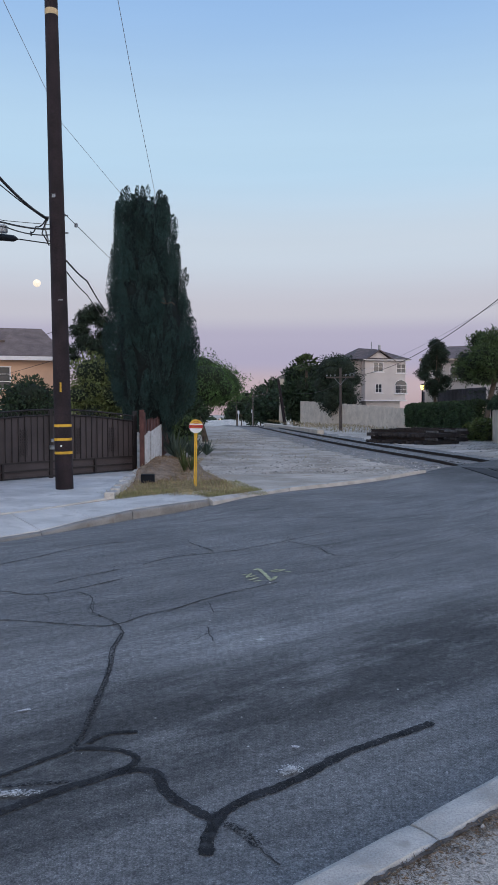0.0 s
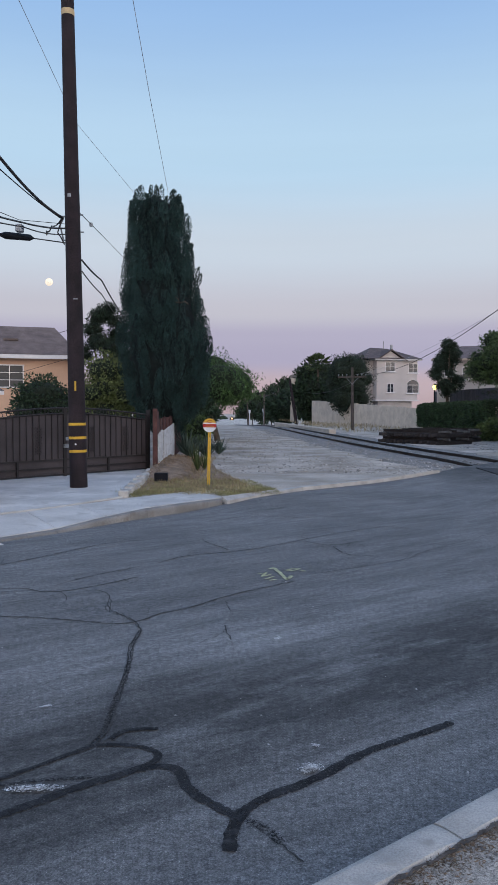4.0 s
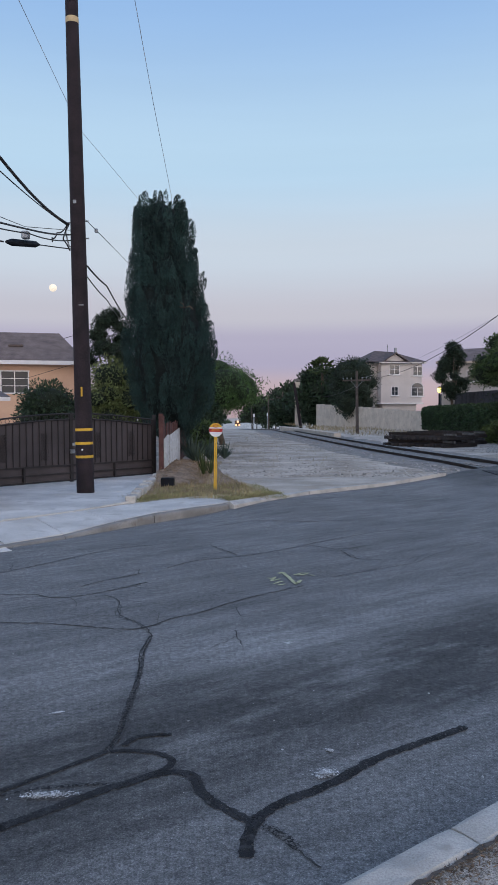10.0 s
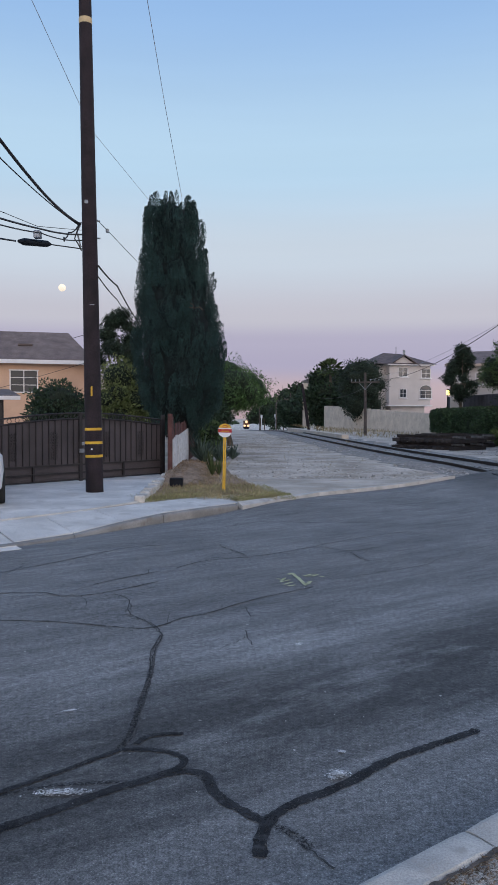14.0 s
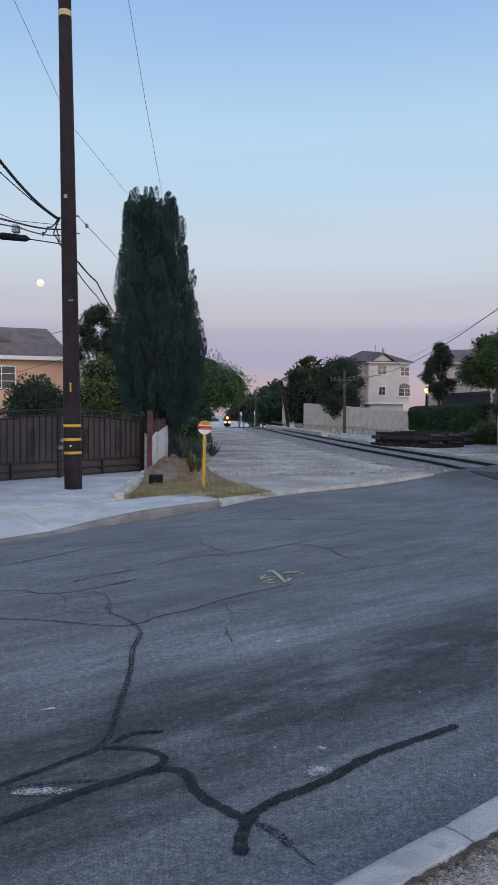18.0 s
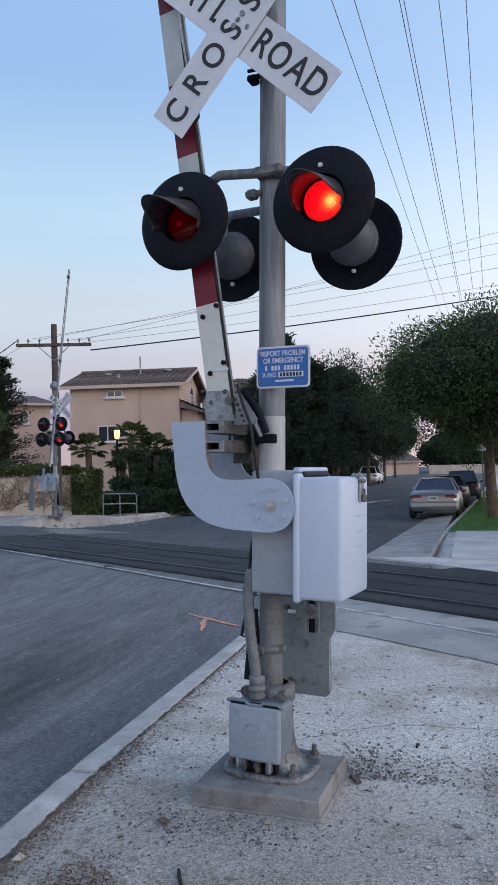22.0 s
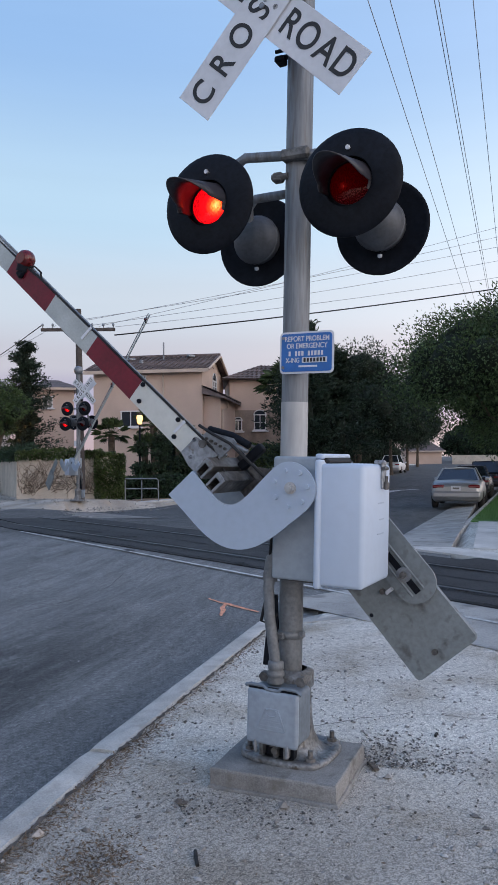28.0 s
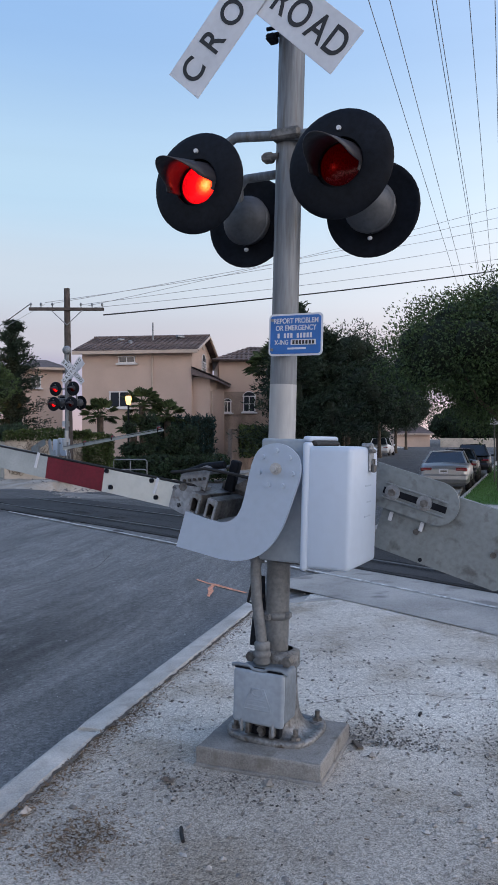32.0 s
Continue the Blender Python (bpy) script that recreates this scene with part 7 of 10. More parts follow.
conifer("dark conifer beside the tan house", 23.3, 27.2, 8.5, 2.1, 22, 0.8, 16000)
conifer("dark conifer beside the tan house", 25.4, 27.2, 7.2, 2.0, 23, 0.8, 14000)
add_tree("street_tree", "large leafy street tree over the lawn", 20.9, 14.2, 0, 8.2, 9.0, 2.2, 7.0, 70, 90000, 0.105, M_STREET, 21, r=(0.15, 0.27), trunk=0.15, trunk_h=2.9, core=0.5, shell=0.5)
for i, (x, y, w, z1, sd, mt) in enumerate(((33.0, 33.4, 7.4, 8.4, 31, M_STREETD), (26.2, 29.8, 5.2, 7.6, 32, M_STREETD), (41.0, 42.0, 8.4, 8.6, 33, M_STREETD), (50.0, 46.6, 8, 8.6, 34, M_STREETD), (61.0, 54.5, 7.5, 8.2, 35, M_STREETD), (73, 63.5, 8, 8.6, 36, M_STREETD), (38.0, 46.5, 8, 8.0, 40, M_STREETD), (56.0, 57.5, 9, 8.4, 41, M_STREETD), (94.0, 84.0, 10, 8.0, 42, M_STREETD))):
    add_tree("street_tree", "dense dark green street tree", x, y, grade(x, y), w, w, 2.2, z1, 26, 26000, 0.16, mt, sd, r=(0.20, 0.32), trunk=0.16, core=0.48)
for x, y, w, z1, sd in ((29.8, 20.2, 7.6, 7.2, 51), (47.8, 32.8, 8.5, 8.0, 52)):
    add_tree("street_tree", "leafy green street tree along the lawns", x, y, grade(x, y), w, w, 2.2, z1, 30, 30000, 0.14, M_STREET, sd, r=(0.20, 0.30), trunk=0.17, core=0.5)
for x, y in ((104.4, 80.8), (103.3, 75.6), (101.9, 70.7), (100.3, 65.9)):
    add_tree("shade_tree", "dark leafy trees behind the street-end wall", x, y, grade(x, y), 9.5, 8.0, 0.4, 6.2, 18, 5000, 0.5, M_LEAFD, int(x), r=(0.22, 0.34), trunk=0.2)
add_tree("shade_tree", "dark leafy trees behind the wall", 7.4, 104.0, -0.5, 6.0, 6.0, 0.8, 6.8, 14, 6000, 0.5, M_LEAFD, 37)
add_tree("shade_tree", "dark leafy trees behind the wall", 4.0, 122.0, -0.9, 6.5, 6.0, 0.8, 5.4, 14, 5000, 0.5, M_LEAFD, 38)
add_tree("shrub", "dark shrubbery under the pepper tree", -3.2, 38.5, 0, 2.2, 2.6, 0.2, 2.6, 9, 5000, 0.2, M_LEAFD, 39, trunk=0.06, category="shrub")


# ---------------------------------------------------------------- street surface: crossing, lines, cracks, marks
def flat_poly(name, pts, z, material, parent=None, label="", thick=0.12):
    """A level slab of any outline; points may carry their own height."""
    mb = Mb()
    top = [(p[0], p[1], p[2] if len(p) > 2 else z) for p in pts]
    n = len(top)
    mb.add(top + [(x, y, h - thick) for x, y, h in top], [tuple(range(n)), tuple(range(2 * n - 1, n - 1, -1))] + [(i, n + i, n + (i + 1) % n, (i + 1) % n) for i in range(n)])
    return part(name, mb, material, parent, label)


def crossing_surface():
    root = thing("crossing_pavement", "dark patched asphalt round the rails of the level crossing", "pavement", kind="structure")
    for o0, o1, nm in ((-0.62, -0.06, "asphalt_strip"), (0.09, 1.42, "asphalt_infill"), (1.58, 2.35, "asphalt_strip")):
        ys = [-14 + 0.8 * i for i in range(44)]
        A = [(rail_x(y) + o0, y, road_z(rail_x(y) + o0, y) + 0.020) for y in ys]
        B = [(rail_x(y) + o1, y, road_z(rail_x(y) + o1, y) + 0.020) for y in ys]
        C = [(x, y, z - 0.1) for x, y, z in A]
        D = [(x, y, z - 0.1) for x, y, z in B]
        part(nm, Mb().sheet(A, B).sheet(C, A).sheet(B, D), M_DARKASPH, root, "dark asphalt laid along the rail")
    # older grey apron between the dirt and the rails
    A = [(5.30 + 0.04 * math.sin(i), -14 + 0.9 * i, 0.020) for i in range(24)]
    B = [(rail_x(y) - 0.60, y, 0.026) for _, y, _ in A]
    part("apron", Mb().sheet(A, B), M_APRON, root, "light grey worn asphalt apron")
    A = [(rail_x(y) + 2.33, y, 0.026) for y in [-14 + 0.9 * i for i in range(25)]]
    B = [(10.45 + 0.02 * y, y, 0.012) for _, y, _ in A]
    part("apron", Mb().sheet(A, B), M_DARKASPH, root)
    for y0, y1, o0, o1 in ((-6.0, 4.6, 0.12, 1.40), (-6.0, 4.9, 1.60, 2.2)):
        y = y0
        while y < y1:
            x = rail_x(y)
            part("rubber_panel", Mb().box((x + (o0 + o1) / 2, y + 0.3, road_z(x, y) + 0.018), (o1 - o0, 0.585, 0.02), ch=0.004), M_RUBBER, root, "ribbed rubber crossing panel" if y == y0 else "")
            y += 0.60


M_APRON = mat("old_light_asphalt", (0.40, 0.385, 0.36), 0.92, var=0.22, scale=1.2, fine=70, bump=0.5, world_space=True, stain=(0.22, 0.21, 0.20))
M_RUBBER = mat("ribbed_rubber", (0.036, 0.036, 0.038), 0.75, var=0.3, scale=3, fine=25, bump=0.6, rnd=0.2)
crossing_surface()


def rail_tar():
    """Ragged dark filling along the rails and patches in the crossing."""
    rr = random.Random(44)
    for o, wd in ((-0.10, 0.10), (0.13, 0.09), (1.40, 0.08), (1.62, 0.11), (-0.55, 0.05), (0.75, 0.04)):
        pts = [(rail_x(y) + o + rr.uniform(-0.03, 0.03), y, wd * rr.uniform(0.35, 1.5)) for y in [-4 + 0.22 * i for i in range(100)]]
        road_line("rail_filler", pts, wd, M_TAR, "ragged dark tar filling beside the rail", 0.024)
    for k in range(16):
        y = rr.uniform(2, 17)
        x = rail_x(y) + rr.uniform(-0.9, 2.3)
        a, l = rr.uniform(1.2, 1.9), rr.uniform(0.4, 1.4)
        pts = [(x + math.cos(a) * l * (i / 8 - 0.5) + rr.uniform(-.03, .03), y + math.sin(a) * l * (i / 8 - 0.5), rr.uniform(0.06, 0.22) * math.sin(math.pi * (i + 0.5) / 9)) for i in range(9)]
        road_line("asphalt_patch", pts, 0.2, M_TAR if k % 3 else M_DARKASPH, "irregular dark asphalt patch in the crossing", 0.025 + 0.0006 * k)


def road_line(name, pts, width, material, label, lift=0.008, zf=None):
    ob = strip(name, pts, width, material, None, lift, zf or road_z)
    return tagged(ob, label, "road marking", kind="structure")


rail_tar()
zl = lambda x, y: max(road_z(x, y), 0.006 if (sw(x, y)[1] < -1.0) else -9)
road_line("white_line", resample([(6.20, -9.0), (6.20, 5.0), (6.19, 8.1), (6.14, 12.2), (6.0, 17.0)], 0.25, 0.006, 1), 0.055, M_WHITE, "thin worn white line beside the rails", 0.022, zl)
M_ORANGE = mat("orange_spray_paint", (0.78, 0.34, 0.21), 0.8, var=0.3, scale=20, fine=60, world_space=True)
M_YELLOWG = mat("faded_yellow_spray", (0.46, 0.47, 0.28), 0.8, var=0.4, scale=25, fine=60, world_space=True)
road_line("spray_mark", resample([(4.985, 7.63, 0.022), (4.96, 7.37, 0.034), (4.975, 7.20, 0.055), (4.97, 6.95, 0.05), (4.972, 6.62, 0.03)], 0.05, 0.006, 2), 0.03, M_ORANGE, "orange survey mark sprayed on the asphalt")
road_line("spray_mark", resample([(4.965, 7.22, 0.05), (4.86, 7.15, 0.055), (4.76, 7.0, 0.06), (4.64, 6.86, 0.04), (4.60, 6.80, 0.02)], 0.05, 0.006, 3), 0.05, M_ORANGE, "orange survey mark sprayed on the asphalt", 0.0095)
for k, (wd, pts) in enumerate(((0.045, [(0.11, 8.64), (0.16, 8.72), (0.23, 8.41), (0.29, 8.1), (0.35, 8.3)]), (0.030, [(-0.02, 8.41), (0.03, 8.37), (0.08, 8.47), (0.02, 8.25), (0.1, 8.33), (0.12, 8.38)]), (0.030, [(0.05, 8.12), (0.15, 8.25)]), (0.030, [(0.1, 8.06), (0.18, 8.11)]), (0.030, [(0.29, 8.57), (0.38, 8.67), (0.46, 8.66), (0.39, 8.57), (0.3, 8.56)]), (0.030, [(0.46, 8.57), (0.52, 8.54)]))):
    road_line("spray_mark", resample(pts, 0.05, 0.004, 10 + k), wd, M_YELLOWG, "faded yellow survey mark sprayed on the asphalt")


def seam(pts, width, seed, material=None, label="dark tar seam poured along a crack"):
    """A ribbon along a smooth line; each side has its own ragged edge."""
    P = [xy(s, w) for s, w in pts]
    for _ in range(3 if width > 0.025 else 1):
        Q = [P[0]]
        for a, b in zip(P, P[1:]):
            for u in (0.25, 0.75):
                Q.append((a[0] + (b[0] - a[0]) * u, a[1] + (b[1] - a[1]) * u))
        P = Q + [P[-1]]
    wide = width > 0.025
    R = resample(P, 0.014 if wide else 0.05, 0.0 if wide else 0.010, seed)
    rr = random.Random(seed)
    n = len(R)
    A, B, C = [], [], []
    for i, (x, y) in enumerate(R):
        p, q = R[max(0, i - 2)], R[min(n - 1, i + 2)]
        d = Vector((q[0] - p[0], q[1] - p[1])).normalized()
        end = min(1.0, 0.45 + 0.2 * min(i, n - 1 - i)) if wide else 1.0
        h = []
        for sd in (0, 9):
            k = 1 + 0.22 * noise.noise(Vector((x * 9, y * 9, seed + sd))) + 0.30 * noise.noise(Vector((x * 38, y * 38, seed + sd))) + rr.uniform(-0.10, 0.10) if wide else rr.uniform(0.3, 1.4)
            h.append(max(0.002, width / 2 * k * end))
        z = lambda px, py: road_z(px, py) + 0.005 + 0.0003 * (seed % 7)
        for row, o in ((A, h[0]), (B, -h[1])):
            row.append((x - d.y * o, y + d.x * o, z(x - d.y * o, y + d.x * o)))
        C.append((x, y, z(x, y) + (0.002 if wide else 0)))
    mb = Mb().sheet(A, C).sheet(C, B)
    tagged(part("tar_seam" if wide else "crack", mb, material or M_TAR), label, "road marking", kind="structure")


seam([(-4.0, 1.22), (-2.9, 1.27), (-2.557, 1.287), (-2.304, 1.311), (-2.062, 1.31), (-1.897, 1.305), (-1.79, 1.22), (-1.82, 1.10), (-1.865, 0.98), (-1.846, 0.82), (-1.805, 0.64)], 0.060, 1)
seam([(-1.82, 0.62), (-1.725, 0.683), (-1.536, 0.707), (-1.281, 0.694), (-1.1, 0.73), (-0.922, 0.767), (-0.608, 0.756), (-0.4, 0.745), (-0.193, 0.741)], 0.060, 2)
seam([(-1.75, 0.68), (-1.87, 0.59), (-1.93, 0.52), (-1.99, 0.44)], 0.062, 3)
seam([(-1.80, 0.62), (-1.771, 0.54), (-1.77, 0.44), (-1.775, 0.36)], 0.050, 4, M_TARW)
seam([(-4.0, 1.5), (-2.9, 1.58), (-2.444, 1.625), (-2.257, 1.654), (-2.03, 1.69)], 0.036, 5)
seam([(-2.90, 1.60), (-2.477, 1.527), (-2.373, 1.464), (-2.18, 1.36)], 0.034, 8, M_TARW)
seam([(-2.027, 1.70), (-1.87, 1.86), (-1.721, 2.113), (-1.531, 2.36), (-1.292, 2.734), (-1.081, 3.109), (-0.81, 3.458)], 0.044, 9, M_TARW, "worn dark tar along a ragged crack")
seam([(-1.93, 1.70), (-1.85, 1.755), (-1.77, 1.756), (-1.639, 1.672)], 0.038, 6)
seam([(-2.019, 1.689), (-1.876, 1.594), (-1.785, 1.449), (-1.814, 1.349), (-1.919, 1.313), (-2.06, 1.31)], 0.044, 7)
M_CRACK = mat("open_crack", (0.058, 0.057, 0.056), 0.9, var=0.3, scale=8, fine=40, world_space=True)
seam([(-1.775, 0.36), (-1.78, 0.29), (-1.787, 0.207)], 0.012, 31, M_CRACK, "open weathered crack in the asphalt")
for off, sd in ((-0.014, 32), (0.016, 33)):
    seam([(-2.02 + off, 1.72), (-1.87 + off, 1.86), (-1.70 + off, 2.11), (-1.54 + off, 2.36), (-1.28 + off, 2.734), (-1.09 + off, 3.109), (-0.81 + off, 3.458)], 0.011, sd, M_CRACK, "open weathered crack in the asphalt")
CRACKS = ([(-0.83, 3.42), (-0.71, 3.75), (-0.75, 4.11), (-0.68, 4.38), (-0.48, 4.7), (-0.53, 4.99)],
          [(-2.6, 5.2), (-1.49, 4.47), (-1.18, 4.1), (-0.89, 3.73), (-0.72, 3.69), (-0.39, 3.84), (-0.1, 3.82), (0.42, 4.01), (1.37, 4.1)],
          [(-2.2, 5.9), (-1.12, 5.56), (-0.97, 5.12), (-0.51, 5.11), (0.11, 5.26)], [(-0.52, 5.53), (-0.1, 5.64), (0.38, 5.73)],
          [(0.65, 5.78), (1.19, 6.01), (1.87, 5.82), (2.88, 5.96), (3.36, 6.1), (5.08, 6.27), (5.01, 5.99), (5.2, 5.55)])
CRACKS_FAR = ([(3.04, 5.94), (3.12, 5.4), (3.65, 5.47)], [(3.12, 5.4), (2.82, 4.88), (3.08, 4.6)], [(1.9, 6.71), (1.8, 5.96)], [(0.31, 3.85), (0.13, 3.5)], [(-0.16, 3.18), (-0.35, 2.81)],
              [(1.77, 4.25), (2.93, 4.21), (3.4, 4.24), (3.7, 4.42), (4.58, 4.57), (5.78, 4.81)], [(-1.4, 6.6), (-0.27, 6.97), (0.21, 7.18), (0.87, 7.4), (1.34, 7.25)],
              [(2.95, 8.23), (3.87, 8.39), (4.32, 7.73), (5.02, 7.5), (5.61, 6.89)], [(4.0, 3.0), (5.2, 2.6), (6.4, 2.9)])
for k, pts in enumerate(CRACKS + CRACKS_FAR):
    seam(pts, 0.012 if pts[0][1] < 5 else 0.019, 20 + k, M_CRACK, "open weathered crack in the asphalt")
    # short side cracks
    rc = random.Random(300 + k)
    for q, (p0, p1) in enumerate(zip(pts, pts[1:])):
        for u in (0.3 + 0.4 * (q % 2),):
            bx, bw = p0[0] + (p1[0] - p0[0]) * u, p0[1] + (p1[1] - p0[1]) * u
            dx, dw = rc.uniform(-0.45, 0.45), rc.choice((-1, 1)) * rc.uniform(0.15, 0.5)
            seam([(bx, bw), (bx + dx * 0.5 + rc.uniform(-.1, .1), bw + dw * 0.5), (bx + dx, bw + dw)], 0.005 if bw < 5 else 0.009, 40 + q, M_CRACK, "fine side crack in the asphalt")
# pale scuffs
M_SCUFF = mat("pale_scuff", (0.62, 0.62, 0.61), 0.9, var=0.5, scale=25, fine=80, world_space=True)
for k, (s, w, l, b, a) in enumerate(((-2.47, 1.41, 0.14, 0.028, 5), (-1.25, 0.785, 0.06, 0.036, 25), (-0.03, 2.61, 0.05, 0.03, 60), (-2.05, 2.36, 0.05, 0.014, 25), (-1.05, 0.98, 0.02, 0.015, 0))):
    c = xy(s, w)
    mb = Mb()
    for q in range(420 if l > 0.09 else 480 if l > 0.052 else 90):
        u, v = rng0.gauss(0, 0.45) * l, rng0.gauss(0, 0.45) * b
        x0 = c[0] + u * math.cos(radians(a)) - v * math.sin(radians(a))
        y0 = c[1] + u * math.sin(radians(a)) + v * math.cos(radians(a))
        r_, n = rng0.uniform(0.001, 0.0065), 5
        pts = [(x0 + r_ * rng0.uniform(0.5, 1.3) * math.cos(2 * math.pi * i / n), y0 + r_ * rng0.uniform(0.5, 1.3) * math.sin(2 * math.pi * i / n)) for i in range(n)]
        mb.add([(x, y, road_z(x, y) + 0.008 + 0.00004 * q) for x, y in pts], [tuple(range(n))])
    tagged(part("scuff", mb, M_SCUFF), "pale scraped patch on the asphalt", "scuff", kind="structure")

M_CHIP = mat("pale_chip", (0.42, 0.41, 0.40), 0.9, var=0.3, scale=10, fine=60, island=0.5, world_space=True)
def chip_place(r):
    s_, w_ = r.uniform(-5, 8), 0.3 + 6.5 * r.random() ** 1.2
    p = xy(s_, w_)
    return (*p, road_z(*p) + 0.004)


tagged(new("stone_chips", stones(420, chip_place, 0.003, 0.011, M_CHIP, "stone_chips", 33)), "small pale stone chips loose on the asphalt", "chips", kind="stuff")

# loose stones
tagged(new("loose_gravel", stones(5200, lambda r: (lambda s, w: (*xy(s, w), 0.004))(r.uniform(-2.5, 5.5), -0.25 - 4.2 * r.random()), 0.003, 0.020, M_GRAVEL, "loose_gravel", 1)), "small loose gravel scattered on the dirt verge", "gravel", kind="stuff")
tagged(new("loose_gravel", stones(9000, lambda r: (lambda x, y: (x, y, grade(x, y) + 0.008))(*(lambda u, y: (-2.0 + (rail_x(y) + 0.2 - (-2.0)) * u, y))(r.random() ** 0.7, 20 + 45 * r.random() ** 1.6)), 0.010, 0.045, M_GRAVELW, "loose_gravel", 2)), "grey gravel scattered beside the railway track", "gravel", kind="stuff")
tagged(new("ballast_stones", stones(9000, lambda r: (lambda y: (rail_x(y) + 0.75 + r.uniform(-2.3, 2.3), y, grade(rail_x(y), y) - 0.04 + 0.05 * r.random()))(20.5 + 50 * r.random() ** 1.5), 0.02, 0.06, M_GRAVEL, "ballast_stones", 3)), "crushed stone ballast between the ties", "ballast", kind="stuff")
tagged(new("loose_gravel", stones(2600, lambda r: (lambda x, y: (x, y, 0.01 + bank(x, y)))(8.9 + 4.5 * r.random(), 22 + 24 * r.random()), 0.012, 0.05, M_GRAVEL, "loose_gravel", 4)), "grey gravel beyond the track", "gravel", kind="stuff")
M_PEB = mat("dark_pebble", (0.13, 0.12, 0.11), 0.9, var=0.3, scale=20, fine=80, island=0.55, world_space=True)


def pebble_place(r):
    u = r.random()
    s_, w_ = (r.uniform(-1.6, 3.2), -0.25 - 3.2 * r.random() ** 0.8) if u < 0.45 else (r.gauss(0.3, 0.55), -2.2 - 0.9 * r.random())
    return (*xy(s_, w_), 0.003)


def rubble_place(r):
    """Loose rubble banked against the sides of the foundation pad."""
    u = r.random()
    s_, w_ = (0.22 + abs(r.gauss(0, 0.22)), -1.45 - abs(r.gauss(0, 0.35))) if u < 0.6 else (-0.42 + r.gauss(0, 0.10), -1.0 + r.gauss(0, 0.28))
    return (*xy(s_, w_), 0.004)


tagged(new("pebbles", stones(1500, rubble_place, 0.002, 0.011, M_PEB, "pebbles", 63)), "dark rubble and pebbles banked beside the concrete pad", "pebbles", kind="stuff")
tagged(new("pebbles", stones(700, rubble_place, 0.0025, 0.012, M_GRAVEL, "pebbles", 64)), "grey rubble beside the concrete pad", "pebbles", kind="stuff")
tagged(new("pebbles", stones(6500, pebble_place, 0.002, 0.0085, M_PEB, "pebbles", 61)), "dark pebbles strewn over the dirt verge", "pebbles", kind="stuff")
tagged(new("pebbles", stones(1300, pebble_place, 0.002, 0.008, M_CHIP, "pebbles", 62)), "pale pebbles strewn over the dirt verge", "pebbles", kind="stuff")
M_STONE = mat("fieldstone", (0.36, 0.33, 0.30), 0.9, var=0.3, scale=8, fine=50, rnd=0.3, bump=0.4)
# for clods and chips, and for the dark gap painted behind the kerb
M_DEBRIS_GAP = mat("debris_and_gap_dark", (0.12, 0.10, 0.085), 0.95, var=0.4, scale=12, fine=90, bump=0.5, world_space=True)
M_LITTER = mat("dry_litter", (0.19, 0.135, 0.09), 0.95, var=0.4, scale=8, fine=40, island=0.5)
for k, (s, w, r) in enumerate(((-0.364, -1.238, 0.032), (0.10, -1.66, 0.025), (-0.9, -0.30, 0.030), (0.55, -0.95, 0.022), (1.25, -1.25, 0.02), (2.0, -0.6, 0.018), (-0.7, -0.36, 0.02), (1.9, -1.9, 0.02), (0.2, -2.4, 0.02))):
    x, y = xy(s, w)
    tagged(new("stone", stones(1, lambda q: (x, y, r * 0.4), r, r * 1.05, M_STONE, "stone", 50 + k)), "small pale stone on the dirt verge", "stone", group="stones on the verge")


def litter():
    """Dry leaves and straw behind the kerb."""
    rng = np.random.default_rng(8)
    n = 6500
    s = np.where(rng.random(n) < 0.8, rng.uniform(-3.0, 0.5, n), rng.uniform(0.5, 3.4, n))
    w = np.array([interp(q, NEAR_EDGE) for q in s]) - 0.185 - np.abs(rng.normal(0, 0.075, n))
    far = rng.random(n) < 0.06
    s[far], w[far] = rng.uniform(-1.5, 3.0, far.sum()), -0.2 - 1.6 * rng.random(far.sum())
    P = np.array([(*xy(a, b), 0.006) for a, b in zip(s, w)])
    v, f = leaf_cloud(P, rng.normal(0, 1, (n, 3)) * np.array([1, 1, 0.15]), 0.020, rng, 0.05, 0.22, 0.3)
    v[:, 2] = np.maximum(v[:, 2], 0.003)
    tagged(new("leaf_litter", np_mesh("leaf_litter", v, f, M_LITTER)), "dry brown leaves and straw along the kerb", "litter", kind="stuff")
    for k, (s0, w0, l, a) in enumerate(((-0.89, -1.01, 0.11, 62), (0.75, -1.86, 0.05, 30))):
        x, y = xy(s0, w0)
        d = (math.cos(radians(a)) * l / 2, math.sin(radians(a)) * l / 2)
        tagged(part("twig", Mb().tube([(x - d[0], y - d[1], 0.010), (x, y + 0.004, 0.012), (x + d[0], y + d[1], 0.010)], 0.008, 6), M_BLACKR), "short dark twig lying on the gravel", "twig")


litter()


